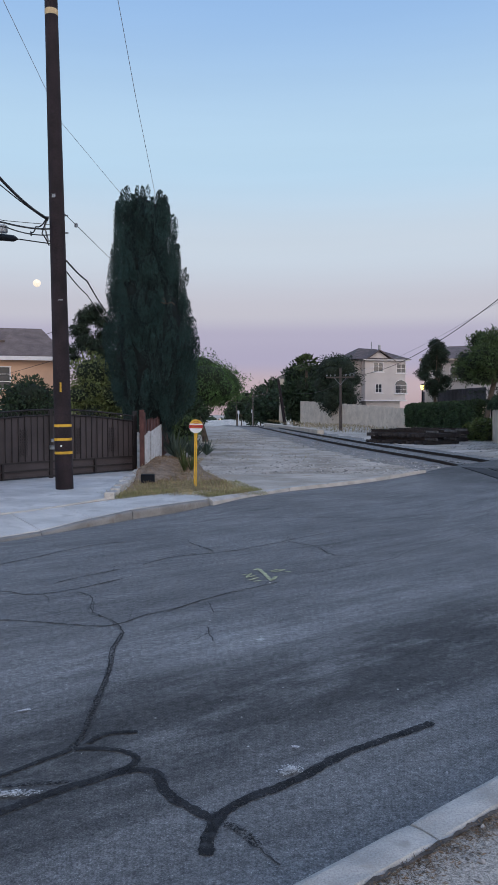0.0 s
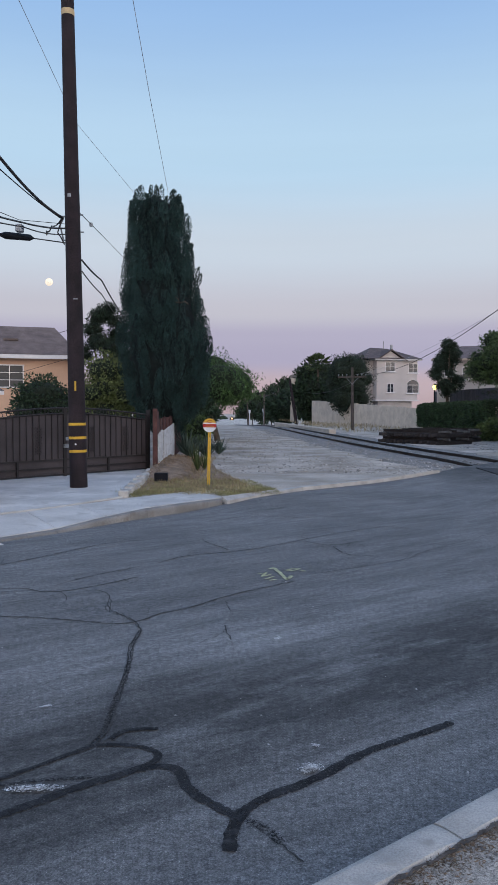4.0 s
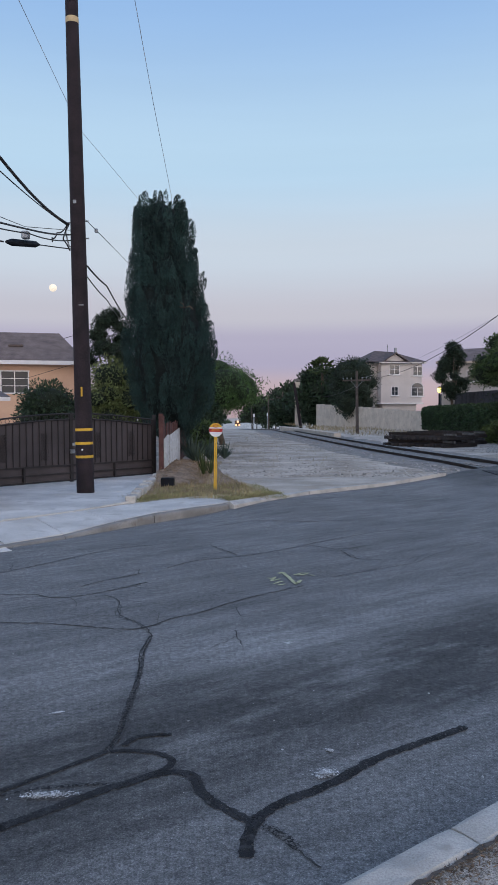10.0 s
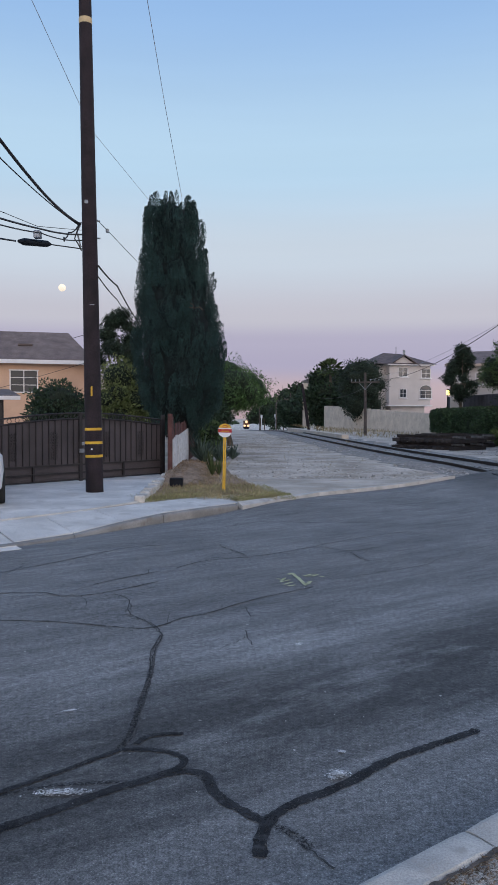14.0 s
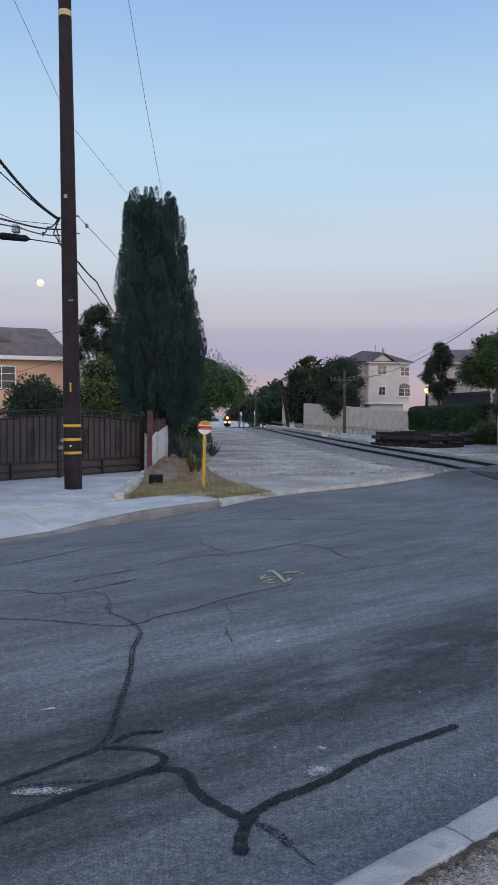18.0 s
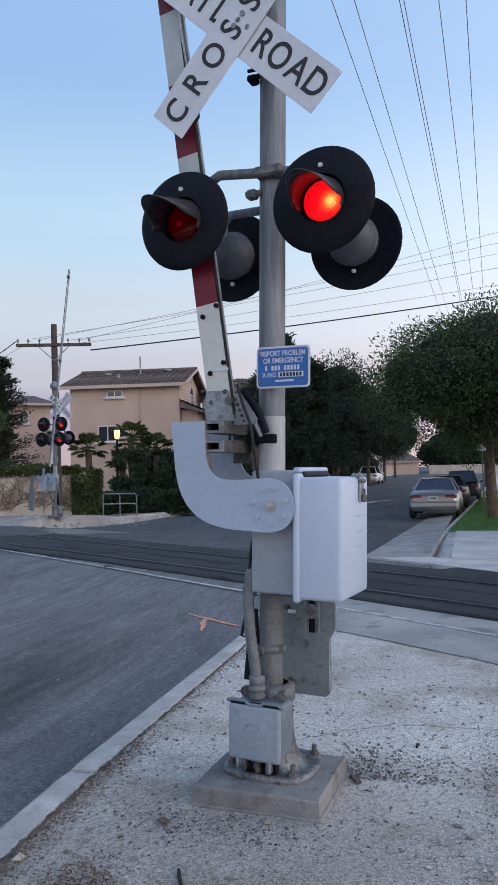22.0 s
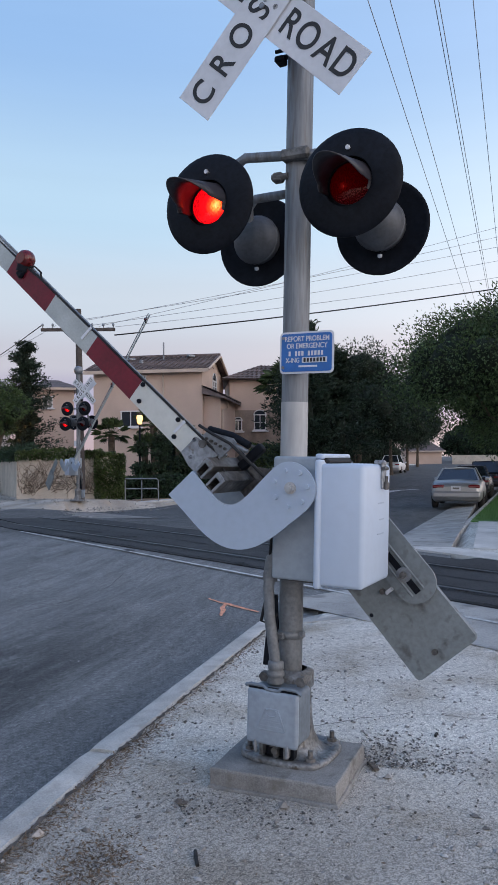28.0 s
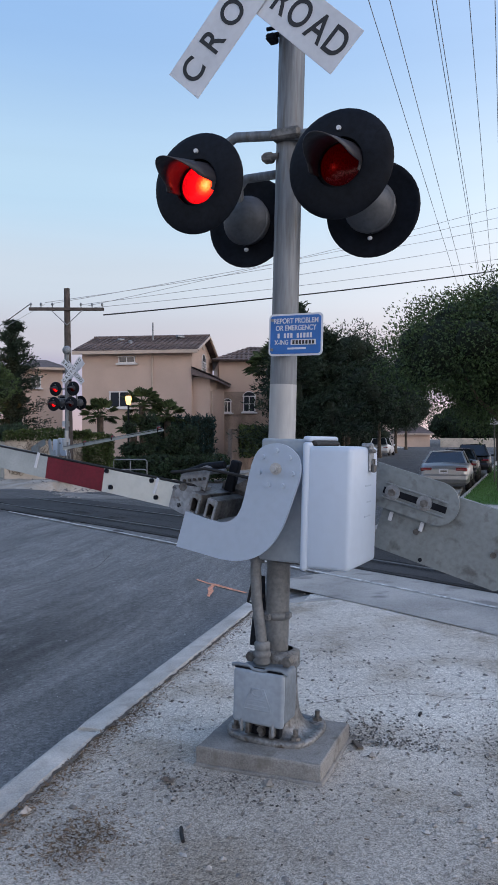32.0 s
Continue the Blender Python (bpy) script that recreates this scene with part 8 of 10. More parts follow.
def dirt_details():
    """Brown leaf patch, a dark clod, a wood chip and a fine crack in the crust of the verge."""
    rng = np.random.default_rng(28)
    n = 1500
    P = np.array([(*xy(-1.03 + a * 0.13, -0.62 + b * 0.10), 0.006) for a, b in rng.normal(0, 1, (n, 2))])
    v, f = leaf_cloud(P, rng.normal(0, 1, (n, 3)) * np.array([1, 1, 0.15]), 0.017, rng, 0.05, 0.3, 0.3)
    v[:, 2] = np.maximum(v[:, 2], 0.003)
    tagged(new("leaf_litter", np_mesh("leaf_litter", v, f, M_LITTER)), "brown patch of dry leaf crumbs on the dirt", "litter", kind="stuff")
    x, y = xy(-0.445, -0.769)
    tagged(new("clod", stones(3, lambda q: (x + q.uniform(-.02, .02), y + q.uniform(-.02, .02), 0.012), 0.02, 0.028, M_DEBRIS_GAP, "clod", 8)), "dark clod of earth on the verge", "clod")
    x, y = xy(0.202, -1.569)
    tagged(part("wood_chip", Mb().box((0, 0, 0.012), (0.11, 0.035, 0.012), pose(x, y, 0, 8, 4, 62), ch=0.004), M_DEBRIS_GAP), "dark splinter of wood beside the pad", "wood chip")
    pts = resample([xy(0.60, -1.05), xy(0.736, -1.227), xy(0.9, -1.42), xy(1.052, -1.68), xy(1.093, -2.2), xy(1.0, -2.8)], 0.05, 0.012, 5)
    tagged(strip("dirt_crack", [(x, y, 0.004 + 0.006 * random.Random(i).random()) for i, (x, y) in enumerate(pts)], 0.006, M_DEBRIS_GAP, None, 0.018, lambda x, y: 0.0), "fine dark crack in the dirt crust", "crack", kind="structure")


dirt_details()

zr = lambda s_, w_, d=0.012: (*xy(s_, w_), road_z(*xy(s_, w_)) + d)
tagged(flat_poly("corner_ramp", [zr(3.52, 0.05), zr(4.4, -0.74), zr(5.3, -1.58), (*xy(5.0, -2.0), 0.020), (*xy(4.05, -1.2), 0.018), (*xy(3.4, -0.35), 0.014)], 0, M_APRON, None, "", 0.3), "worn asphalt ramp at the end of the kerb", "ramp", kind="structure")
# dark ragged strip painted along the kerb for the shaded gap behind it
rk = random.Random(71)
ps = [(*xy(-6 + 0.04 * i, interp(-6 + 0.04 * i, NEAR_EDGE) - 0.182 - 0.02 * rk.random()), 0.006 + 0.026 * rk.random()) for i in range(238)]
tagged(strip("kerb_gap_strip", ps, 0.05, M_DEBRIS_GAP, None, 0.006, lambda x, y: 0.004), "ragged dark strip painting the shaded gap behind the kerb", "debris", kind="structure")

# ---------------------------------------------------------------- driveway, pavement and verge on the far side
def far_side():
    root = thing("driveway", "pale concrete driveway with dropped kerb before the gate", "driveway", kind="structure")
    e = lambda s, o=0.0: xy(s, interp(s, FAR_EDGE) + o)
    prev = None
    for i, s in enumerate((-16.0, -12.5, -9.5, -6.5, -3.3, -0.45)):
        if prev is not None:
            a, b = prev + 0.008, s - 0.008
            flat_poly("apron_slab", [(*e(a, 0.0), -0.135), (*e(b, 0.0), -0.135), (*e(b, 1.5), 0.02), (*e(a, 1.5), 0.02)], 0, M_CONC, root)
            m0, m1 = e(a, 1.506), e(b, 1.506)
            far0, far1 = e(a, 7.5), e(b, 7.5)
            flat_poly("drive_slab", [m0, m1, far1, far0], 0.022, M_CONC, root)
        prev = s
    flat_poly("drive_slab", [e(-0.44, 1.515), e(1.2, 1.45), (-2.62, 14.42), (-2.66, 16.5), e(-0.44, 5.2)], 0.024, M_CONC, root)
    flat_poly("drive_slab", [e(-0.44, 5.21), (-2.67, 16.52), (-2.95, 21.2), (-4.9, 19.6), e(-0.44, 7.5)], 0.024, M_CONC, root)
    walk_ = thing("pavement", "concrete pavement strip behind the far kerb", "pavement", kind="structure")
    ss = [-0.44, 0.55, 1.55, 2.55, 3.55, 4.4]
    for a, b in zip(ss, ss[1:]):
        flat_poly("pavement_slab", [(*e(a + 0.008, 0.165), kerb_top(a) + 0.004), (*e(b - 0.008, 0.165), kerb_top(b) + 0.004), (*e(b - 0.008, 1.44), 0.006), (*e(a + 0.008, 1.44), 0.006)], 0, M_CONC, walk_)
    gut = thing("gutter", "concrete gutter strip at the edge of the street", "gutter", kind="structure")
    for a, b in ((-16, -10), (-10, -5), (-5, -0.45)):
        flat_poly("gutter_slab", [(*e(a + 0.01, -0.24), road_z(*e(a, -0.24)) + 0.006), (*e(b - 0.01, -0.24), road_z(*e(b, -0.24)) + 0.006), (*e(b - 0.01, 0), road_z(*e(b, 0)) + 0.006), (*e(a + 0.01, 0), road_z(*e(a, 0)) + 0.006)], 0, M_CONC, gut)
    edge = thing("edge_band", "flush concrete band at the edge of the dirt", "kerb", kind="structure")
    for a, b in ((4.25, 6.6), (6.62, 9.4), (9.42, 11.6)):
        flat_poly("band_slab", [(*e(a, -0.1), road_z(*e(a, -0.1)) + 0.075), (*e(b, -0.1), road_z(*e(b, -0.1)) + 0.075), (*e(b, 0.07), 0.04), (*e(a, 0.07), 0.04)], 0, M_KERB, edge, "", 0.25)
    # stone edging between the driveway and the grass
    for i in range(11):
        u = i / 10
        x, y = -2.62 + (-2.90 + 2.62) * u, 14.6 + 6.0 * u
        tagged(part("edging_block", Mb().box((x, y, 0.03), (0.20, 0.42, 0.20 + 0.03 * (i % 3)), Matrix.Translation((x, y, 0)) @ pose(0, 0, 0, 0, 0, rng0.uniform(-9, 9)) @ Matrix.Translation((-x, -y, 0)), ch=0.02), M_KERB), "rough concrete edging block by the driveway", "edging", group="driveway edging")
    tagged(part("block", Mb().box((-2.28, 17.3, 0.11), (0.30, 0.2, 0.24), ch=0.01), M_BLACK), "dark block lying in the dry grass", "block")


far_side()


def grass():
    rng = np.random.default_rng(4)

    def blades(n, pick, size, material, name, label, up=0.9):
        P = np.array([pick() for _ in range(n)])
        v, f = leaf_cloud(P, rng.normal(0, 1, (n, 3)), size, rng, up, 0.10, 0.28)
        tagged(new(name, np_mesh(name, v, f, material)), label, "grass", kind="stuff")

    def verge():
        y = rng.uniform(14.8, 26.0) if rng.random() < 0.6 else rng.uniform(14.8, 18)
        x0 = -2.55 - 0.03 * (y - 15)
        x1 = 0.1 - 0.22 * (y - 15) if y < 22 else -1.5
        return (x0 + (max(x1, x0 + 0.3) - x0) * rng.random() ** 0.8, y, 0.0)

    def kerbside():
        s = rng.uniform(2.9, 6.0)
        x, y = xy(s, interp(s, FAR_EDGE) + 0.15 + abs(rng.normal(0, 0.35)) + (1.3 if s < 4.4 else 0.0))
        return (x, y, 0.0)
    blades(3600, verge, 0.10, M_GRASS_DRY, "dry_grass", "sparse dry straw-coloured grass on the verge")
    blades(7000, lambda: (lambda y: (-2.5 + (3.0 - 0.25 * (y - 14.9)) * rng.random() ** 0.9, y, 0.01))(14.9 + 2.9 * rng.random()), 0.06, M_GRASS_Y, "short_grass", "short olive and straw grass round the marker", 0.6)
    blades(5000, lambda: (lambda u, y: (-2.74 - 0.03 * (y - 17) + u * 1.3, y, 0.02 + 0.19 * sstep(17.2, 19.5, y) * (1 - sstep(24.0, 26.4, y)) * (1 - sstep(0.2, 0.9, u))))(rng.random(), 17.0 + 8.6 * rng.random()), 0.07, M_STRAW, "dead_grass", "dead brown grass on the soil heap", 0.35)
    blades(4200, kerbside, 0.07, M_GRASS_Y, "green_grass", "patchy yellow-green grass along the kerb")

    def lawn():
        s = rng.uniform(16.4, 46)
        return (*xy(s, interp(s, NEAR_EDGE) - 0.2 - 2.6 * rng.random()), 0.03 + grade(*xy(s, -2)))
    blades(26000, lawn, 0.075, M_GRASS, "lawn", "mown green lawn strip behind the kerb")

    def dirtweeds():
        return (rng.uniform(-2.6, 5.5), 24 + 40 * rng.random(), 0.0)
    blades(900, dirtweeds, 0.12, M_GRASS_DRY, "dry_grass", "dry weeds scattered on the gravel")

    def bank():
        y = rng.uniform(55, 120)
        return (rail_x(y) + 4 + 7 * rng.random(), y, 0.0)
    blades(2500, bank, 0.30, M_GRASS_DRY, "dry_grass", "dry weeds on the bank by the wall")


M_STRAW = mat("dead_grass_brown", (0.25, 0.165, 0.095), 0.95, var=0.35, scale=2, fine=40, island=0.6)
M_GRASS_Y = mat("yellow_green_grass", (0.27, 0.26, 0.125), 0.9, var=0.3, scale=2, fine=40, island=0.4)
grass()
M_SOIL = mat("brown_soil", (0.27, 0.195, 0.135), 0.95, var=0.4, scale=4, fine=30, bump=0.6, world_space=True)
def soil_mound():
    """Low heap of brown soil along the foot of the fence."""
    v, nx, ny = [], 14, 34
    for j in range(ny + 1):
        y = 17.0 + 9.5 * j / ny
        xa, xb = -2.72 - 0.03 * (y - 17), -1.25 - 0.10 * (y - 17)
        for i in range(nx + 1):
            u = i / nx
            x = xa + (xb - xa) * u
            h = 0.20 * sstep(17.2, 19.5, y) * (1 - sstep(24.0, 26.4, y)) * (1 - sstep(0.25, 1.0, u)) + 0.05 * noise.noise(Vector((x * 2.5, y * 2.5, 3))) + 0.02 * noise.noise(Vector((x * 9, y * 9, 3)))
            v.append((x, y, 0.012 + max(-0.03, h * (1 - u ** 6)) - 0.04 * (j == 0 or j == ny or i == nx)))
    k = nx + 1
    tagged(new("soil_mound", raw_mesh("soil_mound", v, [(j * k + i, j * k + i + 1, (j + 1) * k + i + 1, (j + 1) * k + i) for j in range(ny) for i in range(nx)], M_SOIL, True)), "low heap of brown soil by the fence", "soil", kind="structure")


soil_mound()
tagged(flat_poly("verge_soil", [(-2.5, 14.9), (-1.2, 15.6), (-0.3, 16.9), (-1.2, 21.0), (-1.9, 27.0), (-2.9, 27.0), (-2.8, 20.0)], 0.014, M_SOIL, None, "", 0.1), "brown soil verge with sparse grass", "soil", kind="structure")
tagged(flat_poly("lawn_turf", [xy(16.4, -1.95), xy(46, -4.1), xy(46, -7), xy(16.4, -5)], 0.02, M_GRASS, None, "", 0.1), "green turf of the lawn strip", "lawn", kind="structure")


def tuft(name, label, x, y, n, size, material, seed, aspect=0.1, spread=0.45, cat="plant", z=0.0):
    """A plant of long blades from one root."""
    rng = np.random.default_rng(seed)
    root = thing(name, label, cat, pose(x, y, z))
    for i in range(n):
        a, t = rng.uniform(0, 2 * math.pi), rng.uniform(0.1, spread + 0.35)
        d = Vector((math.cos(a) * t, math.sin(a) * t, 1)).normalized()
        L_ = size * rng.uniform(0.6, 1.15)
        w = L_ * aspect
        sd = d.cross(Vector((0, 0, 1))).normalized()
        nn = sd.cross(d)
        mb = Mb()
        mb.add([sd * w * 0.5, -sd * w * 0.5, d * L_ * 0.5 + sd * w * 0.6 + nn * -w * 0.3, d * L_ * 0.5 - sd * w * 0.6 - nn * w * 0.3, d * L_ + Vector((0, 0, -0.08 * L_ * t)), d * L_ * 0.45 - nn * w * 0.55], [(0, 2, 5), (1, 5, 3), (0, 5, 1), (2, 4, 5), (5, 4, 3)])
        part("leaf", mb, material, root)
    return root


M_AGAVE = mat("agave_grey_green", (0.055, 0.085, 0.066), 0.6, var=0.25, scale=4, fine=20, rnd=0.25)
for k, (x, y, sz) in enumerate(((-2.45, 26.2, 0.85), (-2.05, 27.6, 0.9), (-2.75, 28.2, 1.1), (-1.85, 26.4, 0.65), (-1.55, 28.4, 0.7))):
    tuft("agave", "spiky grey-green agave by the fence", x, y, 60, sz, M_AGAVE, 60 + k, 0.065, 0.95)
tuft("weed", "tall thin green weed on the verge", -1.72, 20.6, 24, 0.75, M_LEAF2, 70, 0.05, 0.35)
tuft("weed", "tall thin green weed on the verge", -1.55, 20.9, 16, 0.6, M_LEAF2, 71, 0.05, 0.4)

# ---------------------------------------------------------------- gate and fences
M_GATE = mat("dark_brown_iron", (0.030, 0.026, 0.027), 0.55, 0.2, var=0.25, scale=3, fine=40, bump=0.1)
M_GATES = mat("brown_gate_sheet", (0.066, 0.055, 0.058), 0.6, 0.1, var=0.2, scale=1.5, fine=50, bump=0.1)


def driveway_gate():
    a, b = (-6.62, 16.57), (-3.10, 20.75)
    m, L = frame_of(a, b)
    top = lambda x: 1.50 + 0.20 * math.sin(math.pi * min(1, max(0, x / L))) ** 1.0 + 0.04 * x / L
    root = thing("driveway_gate", "closed dark brown iron double driveway gate with ring frieze", "gate")
    for k, (x0, x1) in enumerate(((0.05, L / 2 - 0.02), (L / 2 + 0.02, L - 0.05))):
        n = 8
        leaf = part("gate_leaf", Mb().slab([(x0, 0.08)] + [(x1, 0.08)] + [(x1 - (x1 - x0) * i / n, top(x1 - (x1 - x0) * i / n) - 0.15) for i in range(n + 1)], 0.02, 0.026, m), M_GATES, root, "solid brown gate leaf")
        for o in (0.0, -0.14):
            part("top_rail", Mb().tube([m @ Vector((x0 + (x1 - x0) * i / n, 0, top(x0 + (x1 - x0) * i / n) + o)) for i in range(n + 1)], 0.022, 6), M_GATE, leaf)
        for zz in (0.07, 0.44, 0.24):
            part("rail", Mb().box(((x0 + x1) / 2, 0, zz), (x1 - x0, 0.05, 0.045), m), M_GATE, leaf)
        for x in (x0, x1):
            part("stile", Mb().box((x, 0, top(x) / 2), (0.05, 0.05, top(x)), m), M_GATE, leaf)
        nb = 15
        for i in range(1, nb):
            x = x0 + (x1 - x0) * i / nb
            part("bar", Mb().box((x, 0, (0.46 + top(x) - 0.15) / 2), (0.018, 0.018, top(x) - 0.15 - 0.46), m), M_GATE, leaf)
        nr = 13
        for i in range(nr):
            x = x0 + 0.1 + (x1 - x0 - 0.2) * i / (nr - 1)
            c = [m @ Vector((x + 0.055 * math.cos(t), 0, top(x) - 0.07 + 0.055 * math.sin(t))) for t in [2 * math.pi * j / 12 for j in range(13)]]
            part("ring", Mb().tube(c, 0.009, 5), M_GATE, leaf)
        for px_ in (0.30, 0.72):
            x = x0 + (x1 - x0) * px_
            for j in range(9):
                for i in (-1, 0, 1):
                    zz = 0.62 + j * 0.075
                    part("scroll", Mb().tube([m @ Vector((x + i * 0.07 + 0.03 * math.cos(t), -0.012, zz + 0.03 * math.sin(t))) for t in [1.6 * math.pi * q / 6 + j for q in range(7)]], 0.007, 4), M_GATE, leaf)
        part("bottom_post", Mb().box(((x0 + x1) / 2, -0.01, 0.25), (0.05, 0.06, 0.38), m), M_GATE, leaf)
    part("latch", Mb().box((L / 2, -0.05, 0.78), (0.14, 0.05, 0.10), m, ch=0.01).cyl(m @ Vector((L / 2 - 0.05, -0.07, 0.80)), m @ Vector((L / 2 - 0.05, -0.1, 0.80)), 0.03, n=10), M_GALV, root)
    post = tagged(part("gate_post", Mb().box((L + 0.03, 0.03, 0.84), (0.09, 0.09, 1.68), m, ch=0.008), M_GATE), "dark square iron gate post", "post")
    pil = thing("brick_pilaster", "red brick pilaster beside the gate", "pilaster", m @ pose(-0.28, 0.1, 0))
    bm_ = Mb().box((0, 0, 0), (0.205, 0.10, 0.060), ch=0.004).mesh("brick", M_BRICKR)
    part("core", Mb().box((0, 0, 0.75), (0.40, 0.40, 1.50)), M_MORTAR, pil)
    for r in range(21):
        for s_ in range(4):
            for q in (-0.108, 0.108):
                o = part("brick", bm_, None, pil)
                o.matrix_basis = pose(0, 0, 0, 0, 0, 90 * s_) @ pose(q + (0.05 if r % 2 else -0.05) * 0, -0.168, 0.04 + r * 0.071)
    part("cap", Mb().box((0, 0, 1.54), (0.52, 0.52, 0.07), ch=0.012), M_KERB, pil)


M_BRICKR = mat("red_brick", (0.30, 0.085, 0.055), 0.9, var=0.2, scale=8, fine=60, bump=0.3, rnd=0.3)
M_MORTAR = mat("mortar", (0.32, 0.30, 0.28), 0.95, var=0.15, scale=8, fine=60)
driveway_gate()
M_REDWOOD = mat("weathered_red_board", (0.095, 0.042, 0.038), 0.85, var=0.3, scale=5, fine=40, bump=0.3, rnd=0.3)
M_WPANEL = mat("peeling_white_paint", (0.60, 0.60, 0.61), 0.8, var=0.15, scale=3, fine=30, bump=0.3, stain=(0.33, 0.28, 0.25))


def side_fence():
    root = thing("board_fence", "weathered red-brown board fence with white painted panels", "fence")
    a, b = (-2.84, 20.3), (-3.35, 32.5)
    m, L = frame_of(a, b)
    part("post", Mb().box((0.05, 0.0, 0.85), (0.16, 0.12, 1.72), m, ch=0.01), M_REDWOOD, root)
    x = 0.2
    r = random.Random(9)
    while x < L:
        h = 1.38 + 0.10 * r.random() + 0.20 * (x < 0.9)
        part("board", Mb().box((x, 0.0, h / 2), (0.135, 0.022, h), m @ pose(0, 0, 0, r.uniform(-1, 1), 0, 0), ch=0.004), M_REDWOOD, root)
        x += 0.15
    for x0, x1, h0, h1 in ((0.35, 1.75, 1.0, 1.12), (2.1, 6.4, 1.06, 1.22)):
        for i in range(max(2, int((x1 - x0) / 0.45))):
            n = max(2, int((x1 - x0) / 0.45))
            u = (i + 0.5) / n
            w = (x1 - x0) / n
            h = h0 + (h1 - h0) * u
            part("white_panel", Mb().box((x0 + w * (i + 0.5), -0.05, h / 2), (w - 0.01, 0.03, h), m, ch=0.006), M_WPANEL, root, "peeling white painted panel")


side_fence()
"""Marker of a buried line: a round head on a yellow post."""
M_YELLOW = mat("yellow_paint", (0.62, 0.37, 0.035), 0.6, var=0.12, scale=5, fine=40)
M_RED = mat("red_paint", (0.40, 0.02, 0.025), 0.55, var=0.1, scale=5, fine=40)


def line_marker():
    root = thing("line_marker", "round yellow, red and white warning marker on a yellow post", "marker", pose(-1.14, 16.6, 0, 0, 1.0, 3))
    part("post", Mb().box((-0.018, 0, 0.56), (0.03, 0.03, 1.32), ch=0.004).box((0.018, 0, 0.56), (0.03, 0.03, 1.32), ch=0.004), M_YELLOW, root, "yellow flexible post")
    n, R, zc = 32, 0.152, 1.345
    pts = [(R * math.cos(2 * math.pi * i / n), zc + R * math.sin(2 * math.pi * i / n)) for i in range(n)]
    hd = part("head", Mb().slab(pts, -0.028, -0.018), M_SIGNW, root, "round sign head")
    up = [p for p in pts if p[1] > zc + 0.03]
    part("yellow_field", Mb().slab(sorted(up, key=lambda p: math.atan2(p[1] - zc - 0.03, p[0])), -0.031, -0.028), M_YELLOW, hd)
    part("red_field", Mb().slab([(-0.148, zc - 0.045), (0.148, zc - 0.045), (0.150, zc + 0.03), (-0.150, zc + 0.03)], -0.032, -0.028), M_RED, hd)
    for z, w in ((zc + 0.010, 0.16), (zc - 0.020, 0.20)):
        part("word_bar", Mb().box((0, -0.033, z), (w, 0.002, 0.008)), M_YELLOW, hd)
    part("symbol", Mb().tube([(0.05 * math.cos(t), -0.032, zc + 0.085 + 0.03 * math.sin(t)) for t in [2 * math.pi * i / 14 for i in range(15)]], 0.006, 4), M_RED, hd)


line_marker()


# ---------------------------------------------------------------- poles and wires
M_POLE = mat("creosoted_pole", (0.020, 0.013, 0.016), 0.85, var=0.35, scale=3, fine=40, bump=0.5)
M_POLEG = mat("grey_weathered_pole", (0.085, 0.070, 0.064), 0.9, var=0.3, scale=4, fine=40, bump=0.5)
M_WIRE = mat("black_wire", (0.02, 0.02, 0.022), 0.6, var=0.1, scale=2, fine=10, bump=0)
M_WIREG = mat("aluminium_wire", (0.40, 0.42, 0.46), 0.6, 0.2, var=0.1, scale=2, fine=10, bump=0)


def wire(name, label, pts, r, sag=0.0, material=None, n=14):
    P = [Vector(p) for p in pts]
    out = []
    for a, b in zip(P, P[1:]):
        for i in range(n):
            u = i / n
            out.append(a.lerp(b, u) - Vector((0, 0, sag * 4 * u * (1 - u))))
    out.append(P[-1])
    return tagged(part(name, Mb().tube(out, r, 5), material or M_WIRE), label, "wire")


